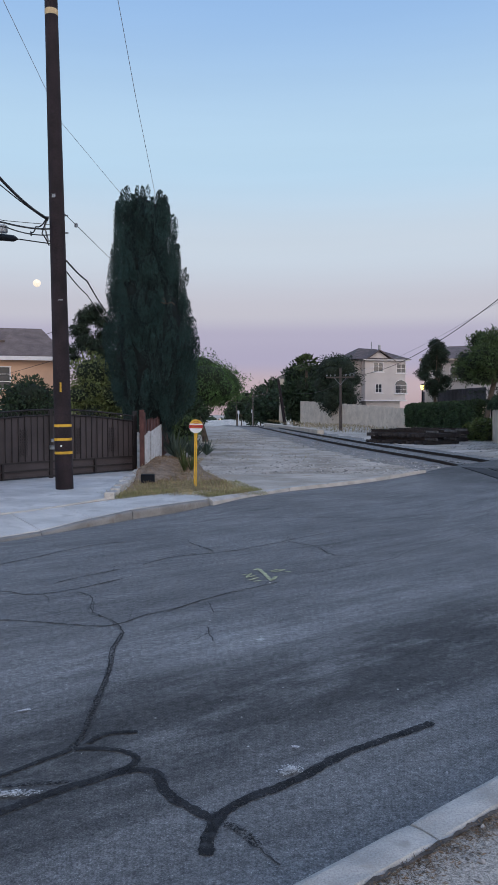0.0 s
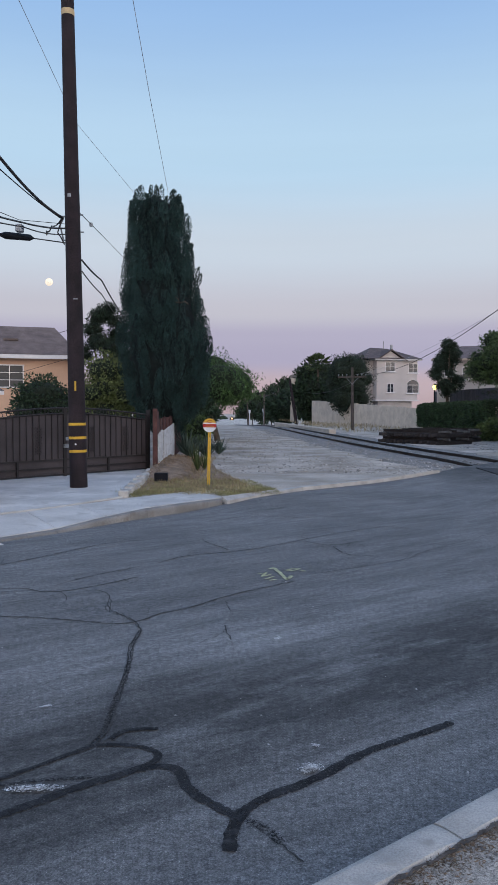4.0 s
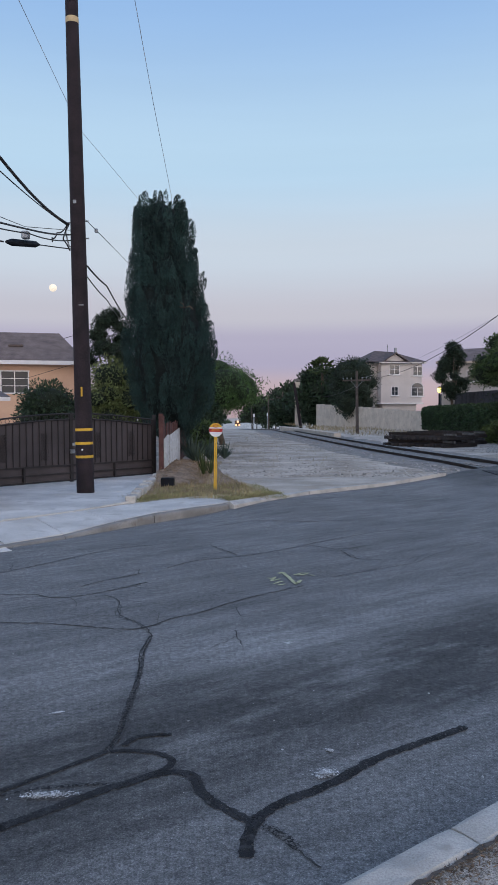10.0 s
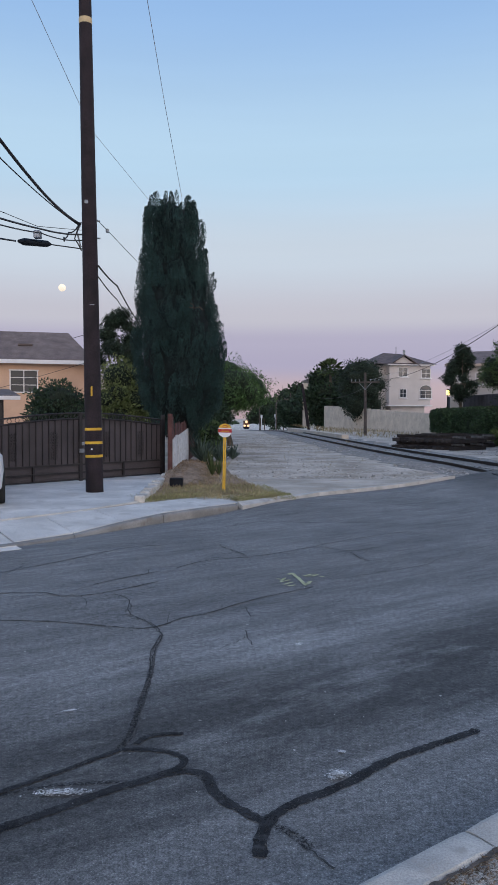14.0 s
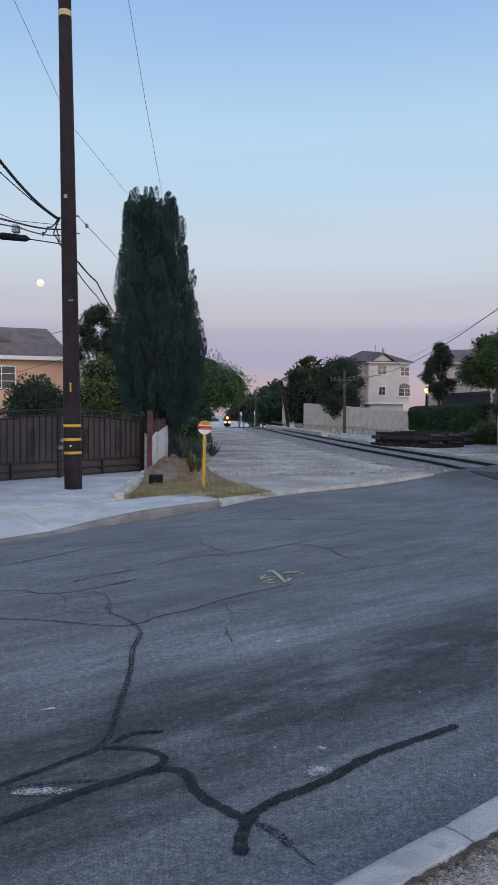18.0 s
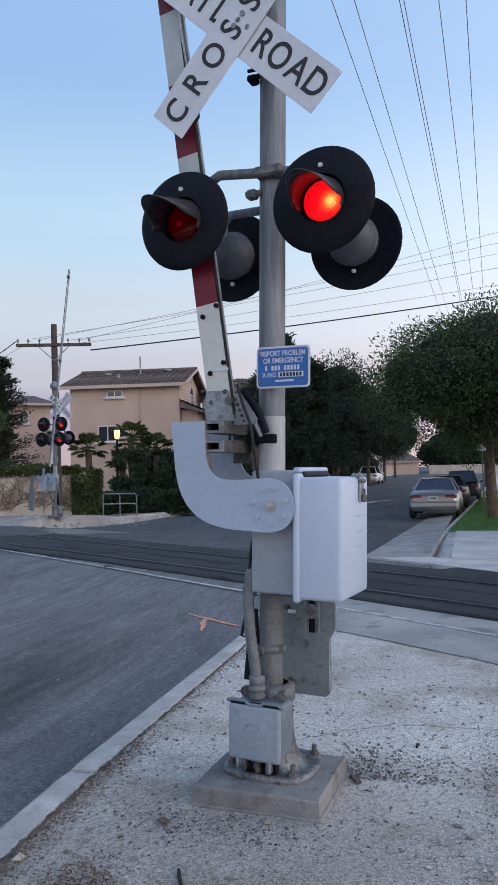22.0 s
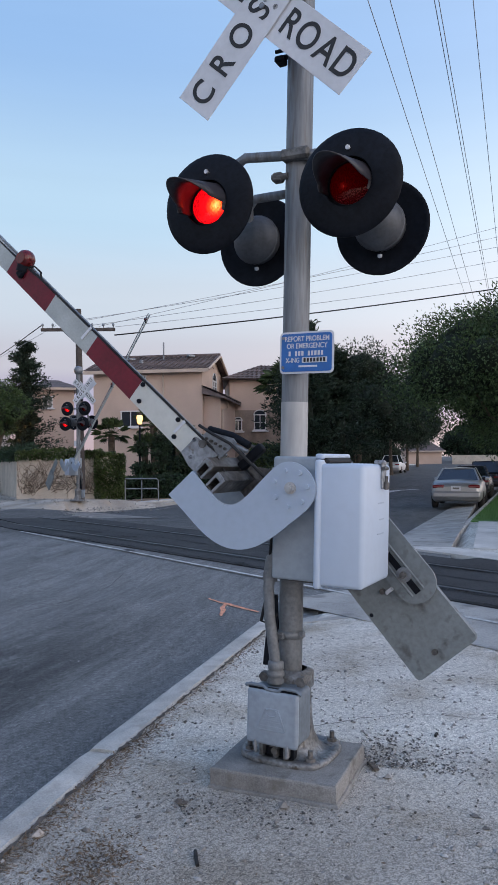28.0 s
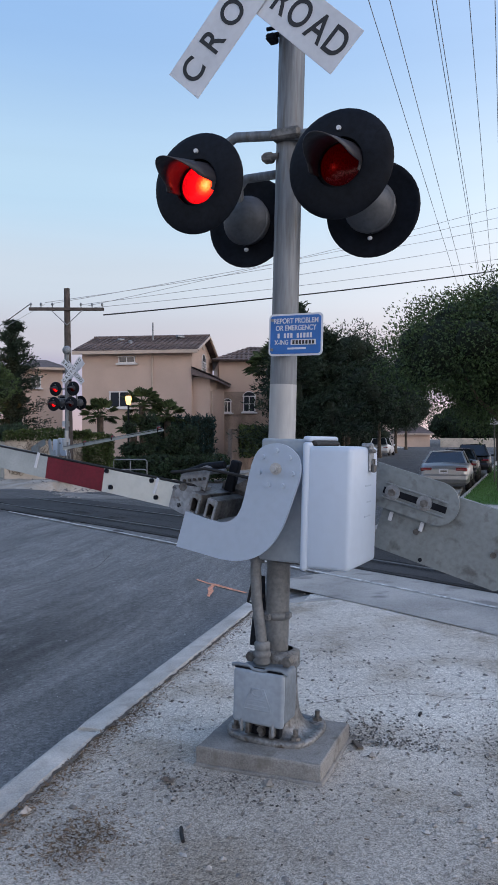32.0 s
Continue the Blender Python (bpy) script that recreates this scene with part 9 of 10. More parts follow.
def utility_pole():
    a, b = Vector((-3.88, 16.04, -0.3)), Vector((-4.06, 15.99, 11.6))
    root = thing("utility_pole", "tall dark creosoted wooden utility pole with yellow bands", "utility pole")
    P = lambda z: a.lerp(b, (z + 0.3) / 11.9)
    R = lambda z: 0.188 - 0.0055 * z
    part("shaft", Mb().tube([P(z) for z in (-0.3, 1, 3, 5, 7, 9, 11.6)], [R(z) for z in (-0.3, 1, 3, 5, 7, 9, 11.6)], 20), M_POLE, root)
    for z in (0.80, 1.085, 1.375):
        part("band", Mb().tube([P(z - 0.028), P(z + 0.028)], R(z) + 0.003, 20), M_YELLOW, root, "yellow reflective band")
    part("band", Mb().tube([P(9.86), P(9.98)], R(9.9) + 0.003, 20), M_TAN, root, "pale tag band")
    part("tag", Mb().box(P(2.18) + Vector((0.02, -R(2.2) - 0.004, 0)), (0.035, 0.01, 0.20)), M_YELLOW, root)
    part("tag", Mb().box(P(6.15) + Vector((-0.02, -R(6.1) - 0.004, 0)), (0.07, 0.01, 0.07)), M_GALV, root)
    part("tag", Mb().box(P(4.0) + Vector((0.06, -R(4) - 0.002, 0)), (0.10, 0.012, 0.02)), M_GALV, root)
    part("nail_head", Mb().cyl(P(0.95) + Vector((0, -R(0.9), 0)), P(0.95) + Vector((0, -R(0.9) - 0.01, 0)), 0.02, n=8), M_SIGNW, root)
    part("side_bracket", Mb().box(P(1.06) + Vector((-R(1) - 0.03, -0.02, 0)), (0.07, 0.06, 0.07), ch=0.01), M_GALV, root)
    for z, dx in ((5.78, 0.19), (5.42, 0.19), (5.75, -0.19), (5.25, -0.19)):
        part("bolt", Mb().cyl(P(z) + Vector((dx * 0.8, 0, 0)), P(z) + Vector((dx * 1.2, 0, 0)), 0.016, n=8), M_GALV, root)
    part("dead_end_bracket", Mb().tube([P(5.75) + Vector((-0.18, 0, 0)), P(5.55) + Vector((-0.26, -0.03, 0)), P(5.25) + Vector((-0.2, 0, 0))], 0.018, 6), M_GALV, root)


M_TAN = mat("tan_tag", (0.55, 0.42, 0.24), 0.7, var=0.1, scale=6, fine=30)
utility_pole()
LBL = "dark overhead cable strung from the utility pole"
wire("overhead_cable", LBL, [(-4.12, 15.83, 5.67), (-3.91, 12.46, 5.38), (-3.75, 8.5, 5.6), (-3.5, 0.0, 6.6)], 0.026, 0.05)
wire("overhead_cable", LBL, [(-4.12, 15.83, 5.63), (-3.98, 10.85, 5.34), (-3.7, 3, 6.2)], 0.010, 0.05)
wire("overhead_cable", LBL, [(-4.08, 15.84, 5.46), (-4.21, 13.41, 4.98), (-4.16, 9.0, 4.3)], 0.017, 0.03)
wire("overhead_cable", LBL, [(-4.08, 15.84, 5.34), (-4.21, 13.41, 4.91), (-4.10, 9.0, 4.2)], 0.012, 0.05)
wire("overhead_cable", LBL, [(-4.08, 15.84, 5.55), (-4.30, 13.5, 5.05), (-4.3, 9.0, 4.5)], 0.006, 0.0)
wire("overhead_cable", LBL, [(-4.08, 15.84, 5.16), (-4.41, 14.61, 4.98)], 0.012, 0.0)
wire("overhead_cable", LBL, [(-4.62, 13.28, 4.74), (-4.7, 9.0, 4.0)], 0.016, 0.0)
tagged(part("cable_splice", Mb().tube([(-4.40, 14.66, 4.99), (-4.43, 14.5, 4.965), (-4.57, 13.6, 4.80), (-4.60, 13.4, 4.765)], [0.02, 0.062, 0.066, 0.03], 12), M_BLACK), "black cable splice case hanging from the wire", "splice case")
tagged(part("terminal_box", Mb().box((-4.41, 13.87, 4.99), (0.13, 0.13, 0.14), ch=0.015), M_GALV), "small grey terminal box on the cable", "terminal box")
wire("overhead_cable", LBL, [(-4.15, 15.83, 5.67), (-4.3, 15.6, 5.45), (-4.35, 15.4, 5.30), (-4.2, 14.9, 5.15)], 0.014, 0.06, n=8)
wire("overhead_cable", LBL, [(-4.12, 15.83, 5.70), (-4.22, 15.75, 5.35), (-4.10, 15.85, 5.12)], 0.014, -0.02, n=8)
wire("service_drop", "thin wire from the pole into the trees", [(-3.78, 15.91, 5.78), (-3.94, 17.62, 5.98), (-4.43, 24.66, 6.6), (-5.2, 36, 7.6)], 0.008)
tagged(part("wire_clamp", Mb().box((-3.94, 17.62, 5.97), (0.07, 0.07, 0.09), ch=0.01), M_GALV), "small clamp on the thin wire", "clamp")
wire("service_drop", "black cable from the pole into the trees", [(-3.76, 15.92, 4.82), (-4.13, 19.62, 5.04), (-4.77, 25.61, 5.01), (-6, 36, 5.2)], 0.020, 0.03)
wire("service_drop", "black cable from the pole into the trees", [(-3.76, 15.92, 4.59), (-4.13, 19.62, 4.68), (-4.77, 25.61, 4.72), (-6, 36, 5.0)], 0.014, 0.03)
wire("far_wire", "thin wire behind the roof", [(-30, 54, 2.7), (-19.59, 56.78, 6.19), (-10.73, 59.08, 9.13), (-7.0, 60.0, 10.3)], 0.022)
wire("far_wire", "thin wire before the house", [(-17, 36.75, 1.95), (-13.74, 37.63, 3.02), (-7.18, 39.4, 5.18)], 0.012)
wire("guy_wire", "thin overhead wire against the sky", [(-6.0, 4.0, 14.0), (-7.71, 23.85, 14.74), (-8.6, 35.5, 15.0), (-6.0, 48, 12.95)], 0.011, 0, M_WIREG)
wire("guy_wire", "thin overhead wire against the sky", [(-3.8, 8, 19.5), (-4.19, 24.7, 15.16), (-4.32, 29.74, 13.79), (-4.85, 39.75, 13.04), (-6.0, 48, 12.95)], 0.011, 0, M_WIREG)


def crossarm_pole(x, y, top, arm_z, half, turn, r=0.12, lean=0.0, z=0.0, base=0.0, label="weathered wooden power pole with crossarm"):
    root = thing("power_pole", label, "power pole", pose(x, y, z, 0, lean, turn))
    part("shaft", Mb().tube([(0, 0, -0.3), (0, 0, top * 0.5), (0, 0, top)], [r * 1.25, r * 1.1, r * 0.9], 12), M_POLEG, root)
    part("crossarm", Mb().box((0, -r, arm_z), (2 * half, 0.10, 0.12), ch=0.01), M_POLEG, root)
    for sx in (-1, 1):
        part("brace", Mb().tube([(sx * half * 0.42, -r - 0.03, arm_z - 0.04), (0, -r - 0.03, arm_z - 0.62)], 0.018, 6), M_GALV, root)
        for q in (0.95, 0.68, 0.38):
            part("insulator", Mb().lathe([(0.018, 0.0), (0.018, 0.08), (0.045, 0.10), (0.05, 0.15), (0.03, 0.19), (0.0, 0.20)], 8, pose(sx * half * q, -r, arm_z + 0.05)), M_GALV, root)
    return root


crossarm_pole(12.05, 27.4, 7.6, 6.78, 1.42, -31, 0.125, -0.8)
crossarm_pole(7.75, 63.15, 5.25, 4.45, 1.18, -8, 0.11, -0.6)
far_l = [(13.25, 26.85, 6.62), (29.9, 20.13, 9.47), (50, 12, 12.9)]
wire("power_line", "thick black power line over the crossing", [(13.2, 26.84, 6.62), (29.86, 20.13, 9.47), (48, 12.8, 12.6)], 0.028, 0.10)
for k, (p, q) in enumerate((((12.66, 27.1, 6.95), (29.92, 20.04, 12.39)), ((11.19, 27.74, 7.01), (29.9, 20.07, 11.42)), ((12.4, 27.2, 6.98), (29.88, 20.09, 10.77)), ((11.5, 27.6, 7.0), (29.9, 20.05, 11.9)), ((12.9, 27.0, 6.9), (29.87, 20.12, 9.99)))):
    e = [p[i] + (q[i] - p[i]) * 2.1 for i in range(3)]
    wire("power_line", "thin grey power line over the crossing", [p, q, e], 0.010, 0.12, M_WIREG)
wire("power_line", "power line along the railway", [(10.65, 27.95, 6.9), (8.7, 63.0, 4.62), (5.9, 110, 4.6)], 0.018, 0.95)
wire("power_line", "power line along the railway", [(11.2, 27.8, 6.95), (7.9, 63.0, 4.62)], 0.009, 0.65, M_WIREG)
for k, (x, y) in enumerate(((8.31, 8.21), (8.6, 8.0), (9.19, 7.59), (9.25, 7.55), (9.71, 7.23), (10.07, 6.98))):
    d = Vector((0.829, 0.559, 0.012))
    p = Vector((x, y, 9.0))
    wire("street_line", "thin power line above the street", [p - d * 45, p, p + d * 70], 0.008, 0.12, M_WIREG)
crossarm_pole(-6.0, 48.0, 13.1, 12.8, 0.6, 0, 0.12, 0, 0, 0)
crossarm_pole(-10.3, 50.0, 6.7, 6.3, 0.9, 0)
root = thing("leaning_pole", "leaning dark wooden pole beside the track", "pole")
part("shaft", Mb().tube([(4.61, 94.92, -0.3), (4.15, 94.95, 2.8), (3.73, 94.96, 5.6)], [0.22, 0.19, 0.15], 10), M_POLE, root)
root = thing("white_post", "tall pale post behind the leaning pole", "post")
part("shaft", Mb().tube([(4.9, 109.9, 0), (4.8, 109.9, 6.3)], [0.5, 0.42], 10), M_CREAM, root)
part("head", Mb().box((4.8, 109.9, 6.55), (0.9, 0.5, 0.35), ch=0.05), M_STEELD, root)
for k, (x, y, h) in enumerate(((1.0, 185, 8.5), (-4.5, 270, 9.5), (3.6, 150, 7.5))):
    crossarm_pole(x, y, h, h - 1.2, 1.3, 3, 0.14, 0, grade(x, y))
for k, (x, y) in enumerate(((-3.2, 230), (1.0, 215))):
    root = thing("track_signal", "small white trackside signal post", "signal", pose(x, y, grade(x, y)))
    part("post", Mb().cyl((0, 0, -0.2), (0, 0, 4.6), 0.10, n=8), M_SIGNW, root)
    part("head", Mb().box((0, 0, 4.2), (0.6, 0.25, 1.0), ch=0.06), M_SIGNW, root)

# ---------------------------------------------------------------- stored track panels and slab by the line
def track_panel(x, y, z, length, turn, label):
    root = thing("stacked_track", label, "railway track", pose(x, y, z, 0, 0, turn), "stacked track sections")
    tm = Mb().box((0, 0, 0.09), (2.6, 0.22, 0.17), ch=0.01).mesh("tie", M_TIE)
    n = int(length / 0.52)
    for i in range(n):
        o = part("tie", tm, None, root)
        o.matrix_basis = pose(0, -length / 2 + (i + 0.5) * length / n, 0, 0, 0, rng0.uniform(-1.2, 1.2))
    prof = [(-0.07, 0.0), (-0.07, 0.012), (-0.012, 0.03), (-0.010, 0.12), (-0.036, 0.13), (-0.036, 0.17), (0.036, 0.17), (0.036, 0.13), (0.010, 0.12), (0.012, 0.03), (0.07, 0.012), (0.07, 0.0)]
    for sx in (-0.75, 0.75):
        part("rail", Mb().slab([(sx + a, 0.18 + b) for a, b in prof], -length / 2, length / 2), M_RAIL, root)
        part("joint_bar", Mb().box((sx, -length / 2 + 0.3, 0.27), (0.12, 0.7, 0.10), ch=0.01), M_STEELD, root)


for x, y, ln in ((8.4, 38.6, 4.2), (10.0, 41.4, 3.6)):
    a = 39
    track_panel(x, y, 0.0, ln, a, "dark railway track panel stacked on the gravel")
    track_panel(x + 0.05, y + 0.1, 0.36, ln, a + 0.8, "dark railway track panel stacked on another")
sl = frame_of((5.3, 52.6), (2.1, 80.0))
tagged(part("slab_wall", Mb().box((sl[1] / 2, 0.25, 0.0), (sl[1], 0.5, 0.70), sl[0], ch=0.03), M_CREAM), "low pale concrete slab wall along the track", "slab wall", kind="structure")

# ---------------------------------------------------------------- hedges, creepers and garden plants
def leafy_box(name, label, a, b, z0, z1, t, n, size, material, seed, cat="hedge", lump=0.12, bottom=0.0):
    """A clipped or hanging mass of leaves along a line."""
    rng = np.random.default_rng(seed)
    m, L = frame_of(a, b)
    u, w, h = rng.random(n) * L, rng.random(n) * t, z0 + rng.random(n) * (z1 - z0)
    face = rng.random(n)
    d = np.zeros((n, 3))
    k = face < 0.62
    w[k], d[k, 1] = -lump * rng.random(k.sum()), -1
    k = (face >= 0.62) & (face < 0.92)
    h[k], d[k, 2] = z1 + lump * (rng.random(k.sum()) - 0.3), 1
    k = face >= 0.92
    u[k] = np.where(rng.random(k.sum()) < 0.5, 0, L)
    bulge = lump * (np.sin(u * 2.3 + seed) + np.sin(u * 5.1) * np.cos(h * 4)) * 0.8
    P = np.stack([u, w + bulge * (d[:, 1]), h + bulge * 0.5 * (d[:, 2] > 0)], 1)
    M3 = np.array(m.to_3x3())
    P = P @ M3.T + np.array(m.translation)
    v, f = leaf_cloud(P, d @ M3.T, size, rng, -0.15, 0.55, 0.7)
    root = thing(name, label, cat)
    cr = part("foliage", np_mesh("foliage", v, f, material), None, root)
    # near-black box behind the leaves, painted as their inner shade
    part("shade_core", Mb().box((L / 2, t / 2 + 0.05, (z0 + z1) / 2), (L - 0.1, max(0.05, t - 0.1), z1 - z0 - 0.1), m), M_CORE, cr)
    return root


leafy_box("hedge", "dense dark creeper hedge over the block wall", (14.55, 69.5), (13.55, 45.0), 0.25, 2.1, 0.7, 26000, 0.15, M_HEDGE, 41)
leafy_box("shrub", "low round green shrub by the wall", (12.6, 43.5), (13.0, 40.8), 0.0, 0.9, 1.0, 2500, 0.15, M_LEAF2, 42, "shrub", 0.3)
leafy_box("creeper", "dark creeper spilling over the garden wall", (13.25, 41.0), (10.95, 30.0), 1.75, 2.25, 0.4, 4000, 0.13, M_LEAFD, 43, "creeper", 0.15)
leafy_box("creeper", "olive creeper along the top of the corner wall", (10.3, 29.7), (13.2, 28.0), 1.75, 2.05, 0.3, 2600, 0.11, M_LEAF2, 48, "creeper", 0.12)
leafy_box("creeper", "green creeper hanging down the corner wall", (12.95, 28.12), (13.95, 27.52), 0.15, 1.75, 0.15, 4200, 0.11, M_LEAF2, 44, "creeper", 0.18)
leafy_box("hedge", "clipped garden hedge behind the wall", (13.2, 32.2), (15.3, 31.05), 1.2, 1.95, 1.0, 3000, 0.14, M_LEAFD, 45)
leafy_box("creeper", "yellow-green creeper on the block wall", (26.0, 35.0), (30.6, 37.9), 0.8, 2.5, 0.12, 4500, 0.14, M_LEAF2, 46, "creeper", 0.12)
leafy_box("hedge", "low dark planting by the handrail", (14.6, 28.6), (19.5, 27.2), 0.0, 0.9, 1.2, 4500, 0.14, M_LEAFD, 47)


M_VINE = mat("dry_vine", (0.19, 0.15, 0.12), 0.95, var=0.3, scale=6, fine=30, rnd=0.3)


def vines():
    """Bare twining stems on the garden wall."""
    rr = random.Random(12)
    m, L = frame_of((10.3, 29.75), (13.4, 27.9))
    root = thing("bare_vine", "bare brown vine stems trained on the pale wall", "vine")
    for i in range(90):
        x, z = rr.uniform(0.2, L - 0.3), rr.uniform(0.35, 0.8)
        pts = []
        for j in range(9):
            pts.append(m @ Vector((x, -0.03 - 0.02 * rr.random(), min(z, 1.95))))
            x = min(L - 0.05, max(0.05, x + rr.uniform(-0.28, 0.28)))
            z += rr.uniform(-0.08, 0.30)
        part("stem", Mb().tube(pts, [0.013 - 0.001 * j for j in range(9)], 4), M_VINE, root)


vines()
for k in range(6):
    u = k / 5
    x, y = 18.9 + 2.35 * u, 32.6 - 1.2 * u
    rr = random.Random(80 + k)
    tree("column_cypress", "narrow clipped dark green column shrub", x, y, 0.2, [(0, 0, z, 0.34, 0.42) for z in (0.5, 1.0, 1.5, 2.0, 2.4)], 2600, 0.14, M_CYP, 0.06, 80 + k, up=0.6, aspect=0.3, category="shrub", limbs=0, core=0.8, spread=0.4)
M_FROND = leaf_mat("fan_palm_green", (0.05, 0.075, 0.03))


def fan_palm(x, y, h, r, seed, z=0.0):
    """Fan palm: stubby shaggy trunk and folded fan leaves on stalks."""
    rr = random.Random(seed)
    root = thing("fan_palm", "small fan palm with shaggy trunk", "palm", pose(x, y, z))
    part("trunk", Mb().tube([(0, 0, -0.2), (0.02, 0, h * 0.5), (0, 0, h)], [0.18, 0.15, 0.17], 9), M_BARK, root)
    for i in range(30):
        a, e = rr.uniform(0, 2 * math.pi), rr.uniform(-0.35, 1.35)
        d = Vector((math.cos(a) * math.cos(e), math.sin(a) * math.cos(e), math.sin(e)))
        s = d.cross(Vector((0, 0, 1))).normalized()
        up = s.cross(d).normalized()
        c = Vector((0, 0, h)) + d * r * 0.55
        mb = Mb().tube([Vector((0, 0, h)), c], 0.012, 4)
        for q in range(-6, 7):
            t = q * 0.23
            dd = (d * math.cos(t) + s * math.sin(t)).normalized()
            l = r * 0.62 * (1 - 0.25 * abs(q) / 6)
            w = s * math.cos(t) - d * math.sin(t)
            mb.add([c, c + dd * l * 0.6 + w * 0.030 * r + up * 0.02, c + dd * l - Vector((0, 0, 0.22 * l)), c + dd * l * 0.6 - w * 0.030 * r - up * 0.02], [(0, 1, 2), (0, 2, 3)])
        part("frond", mb, M_FROND, root)


fan_palm(17.95, 32.3, 3.45, 1.0, 1)
fan_palm(16.2, 33.3, 2.95, 0.9, 2)
fan_palm(18.95, 31.6, 2.9, 0.9, 3)
fan_palm(17.2, 31.8, 2.3, 0.8, 6)
fan_palm(28.6, 35.2, 6.2, 1.7, 4)
fan_palm(7.9, 103.0, 7.6, 2.0, 5)

# more trees
add_tree("far_tree", "dark trees along the far end of the line", 5.5, 165.0, -1.7, 8, 8, 2.0, 10, 12, 2600, 0.9, M_LEAFD, 51)
for k, (x, y, w, h) in enumerate(((3.5, 230, 9, 12), (7.5, 250, 12, 11), (-5, 330, 10, 11), (-3, 300, 6, 12), (0.5, 290, 8, 13), (12, 200, 12, 10), (-20, 300, 9, 9), (-27, 330, 14, 11), (-44, 620, 20, 14), (-14, 620, 14, 14))):
    z = grade(x, y)
    add_tree("far_tree", "dark trees along the far end of the line", x, y, z, w, w, 1.5, h, 10, 1500, 1.1, M_LEAFD, 90 + k, trunk=0.2)
for k, (x, y, w, h) in enumerate(((-6.2, 50, 5, 5.5), (-9.0, 60, 7, 6), (-9.5, 80, 7, 7), (-14.0, 110, 9, 7))):
    add_tree("shade_tree", "leafy trees along the dirt track", x, y, grade(x, y), w, w, 0.8, h, 12, 4500, 0.42, M_LEAF, 110 + k)
add_tree("shade_tree", "dark leafy tree behind the rail wall", 12.0, 124, 0, 9, 8, 1.0, 9.0, 14, 5000, 0.6, M_LEAFD, 121)
add_tree("street_tree", "large leafy street tree over the lawn", 29.5, 17.8, 0, 8.5, 8.0, 2.4, 7.4, 30, 36000, 0.15, M_STREET, 123, trunk=0.24, trunk_h=2.8, core=0.48, r=(0.18, 0.3))
add_tree("street_tree", "leafy street tree over the lawn", 41, 26.5, 0, 8.5, 8.0, 2.6, 7.6, 22, 12000, 0.28, M_STREETD, 124, trunk=0.22, trunk_h=2.8, core=0.48, r=(0.18, 0.3))
add_tree("street_tree", "leafy street tree over the lawn", 17.2, 6.2, 0, 7.0, 7.0, 2.6, 6.4, 20, 14000, 0.22, M_STREET, 125, trunk=0.2, trunk_h=2.8, core=0.48, r=(0.18, 0.3))


def far_woods():
    """Low dark line of trees at the horizon."""
    rng = np.random.default_rng(77)
    n = 16000
    az = np.radians(rng.uniform(-60, 110, n))
    R = rng.uniform(700, 1100, n)
    P = np.stack([np.sin(az) * R, np.cos(az) * R, -21 + 16 * rng.random(n) ** 1.4 * (0.75 + 0.25 * np.sin(az * 60))], 1)
    v, f = leaf_cloud(P, rng.normal(0, 1, (n, 3)), 8.0, rng, 0.2, 0.6, 0.8)
    tagged(new("far_woods", np_mesh("far_woods", v, f, M_LEAFD)), "low dark line of far trees", "woods", kind="stuff")


far_woods()

# ---------------------------------------------------------------- lamps, rail, sign
def glow_mat(name, col, strength):
    return mat(name, (0.8, 0.75, 0.6), 0.5, emit=(col, strength), var=0.05, bump=0)


M_GLOWW = glow_mat("warm_lamp_glass", (1.0, 0.60, 0.16), 1.7)
M_GLOWY = glow_mat("yellow_lamp_glass", (1.0, 0.80, 0.16), 3.2)
M_GLOWO = glow_mat("orange_lamp_glass", (1.0, 0.50, 0.10), 12)


def post_lamp(x, y, z0, z, mt, r=0.16):
    root = thing("post_lamp", "lit lantern on a slim dark post", "lamp", pose(x, y, z0), "post lamps")
    h = z - z0
    part("post", Mb().tube([(0, 0, -0.2), (0, 0, h - 0.25)], [0.06, 0.045], 8), M_BLACK, root)
    part("lantern", Mb().lathe([(0.06, h - 0.26), (r * 0.75, h - 0.2), (r, h + 0.02), (r * 0.9, h + 0.14), (r * 0.5, h + 0.18)], 12), mt, root, "glowing lantern glass")
    part("cap", Mb().lathe([(r * 0.95, h + 0.15), (r * 0.6, h + 0.24), (0.0, h + 0.30)], 12), M_BLACK, root)


post_lamp(15.4, 66.7, 0.0, 3.76, M_GLOWY, 0.17)
post_lamp(15.4, 47.6, 0.0, 3.75, M_GLOWO, 0.22)
post_lamp(16.25, 30.5, 0.0, 3.6, M_GLOWW, 0.14)
for x, y, z, e, c in ((15.5, 47.4, 4.1, 85, (1.0, 0.42, 0.10)), (16.3, 30.4, 4.05, 18, (1.0, 0.6, 0.25)), (13.5, 58.3, 3.9, 15, (1.0, 0.8, 0.35))):
    li = bpy.data.lights.new("lantern_light", "POINT")
    li.energy, li.color, li.shadow_soft_size = e, c, 0.25
    new("lantern_light", li).location = (x, y, z)


def handrail():
    root = thing("handrail", "dark steel tube handrail beside the garden path", "handrail")
    a, b = Vector((13.85, 27.24, 0)), Vector((14.95, 26.50, 0))
    for h in (0.95, 0.55):
        part("rail", Mb().tube([a + Vector((0, 0, h)), a.lerp(b, 0.94) + Vector((0, 0, h)), b + Vector((0, 0, h - 0.07)), b + Vector((0, 0, h - 0.3))], 0.024, 8), M_GALV, root)
    for p in (a, a.lerp(b, 0.5), b):
        part("post", Mb().cyl(p - Vector((0, 0, 0.1)), p + Vector((0, 0, 0.90)), 0.024, n=8), M_GALV, root)


handrail()


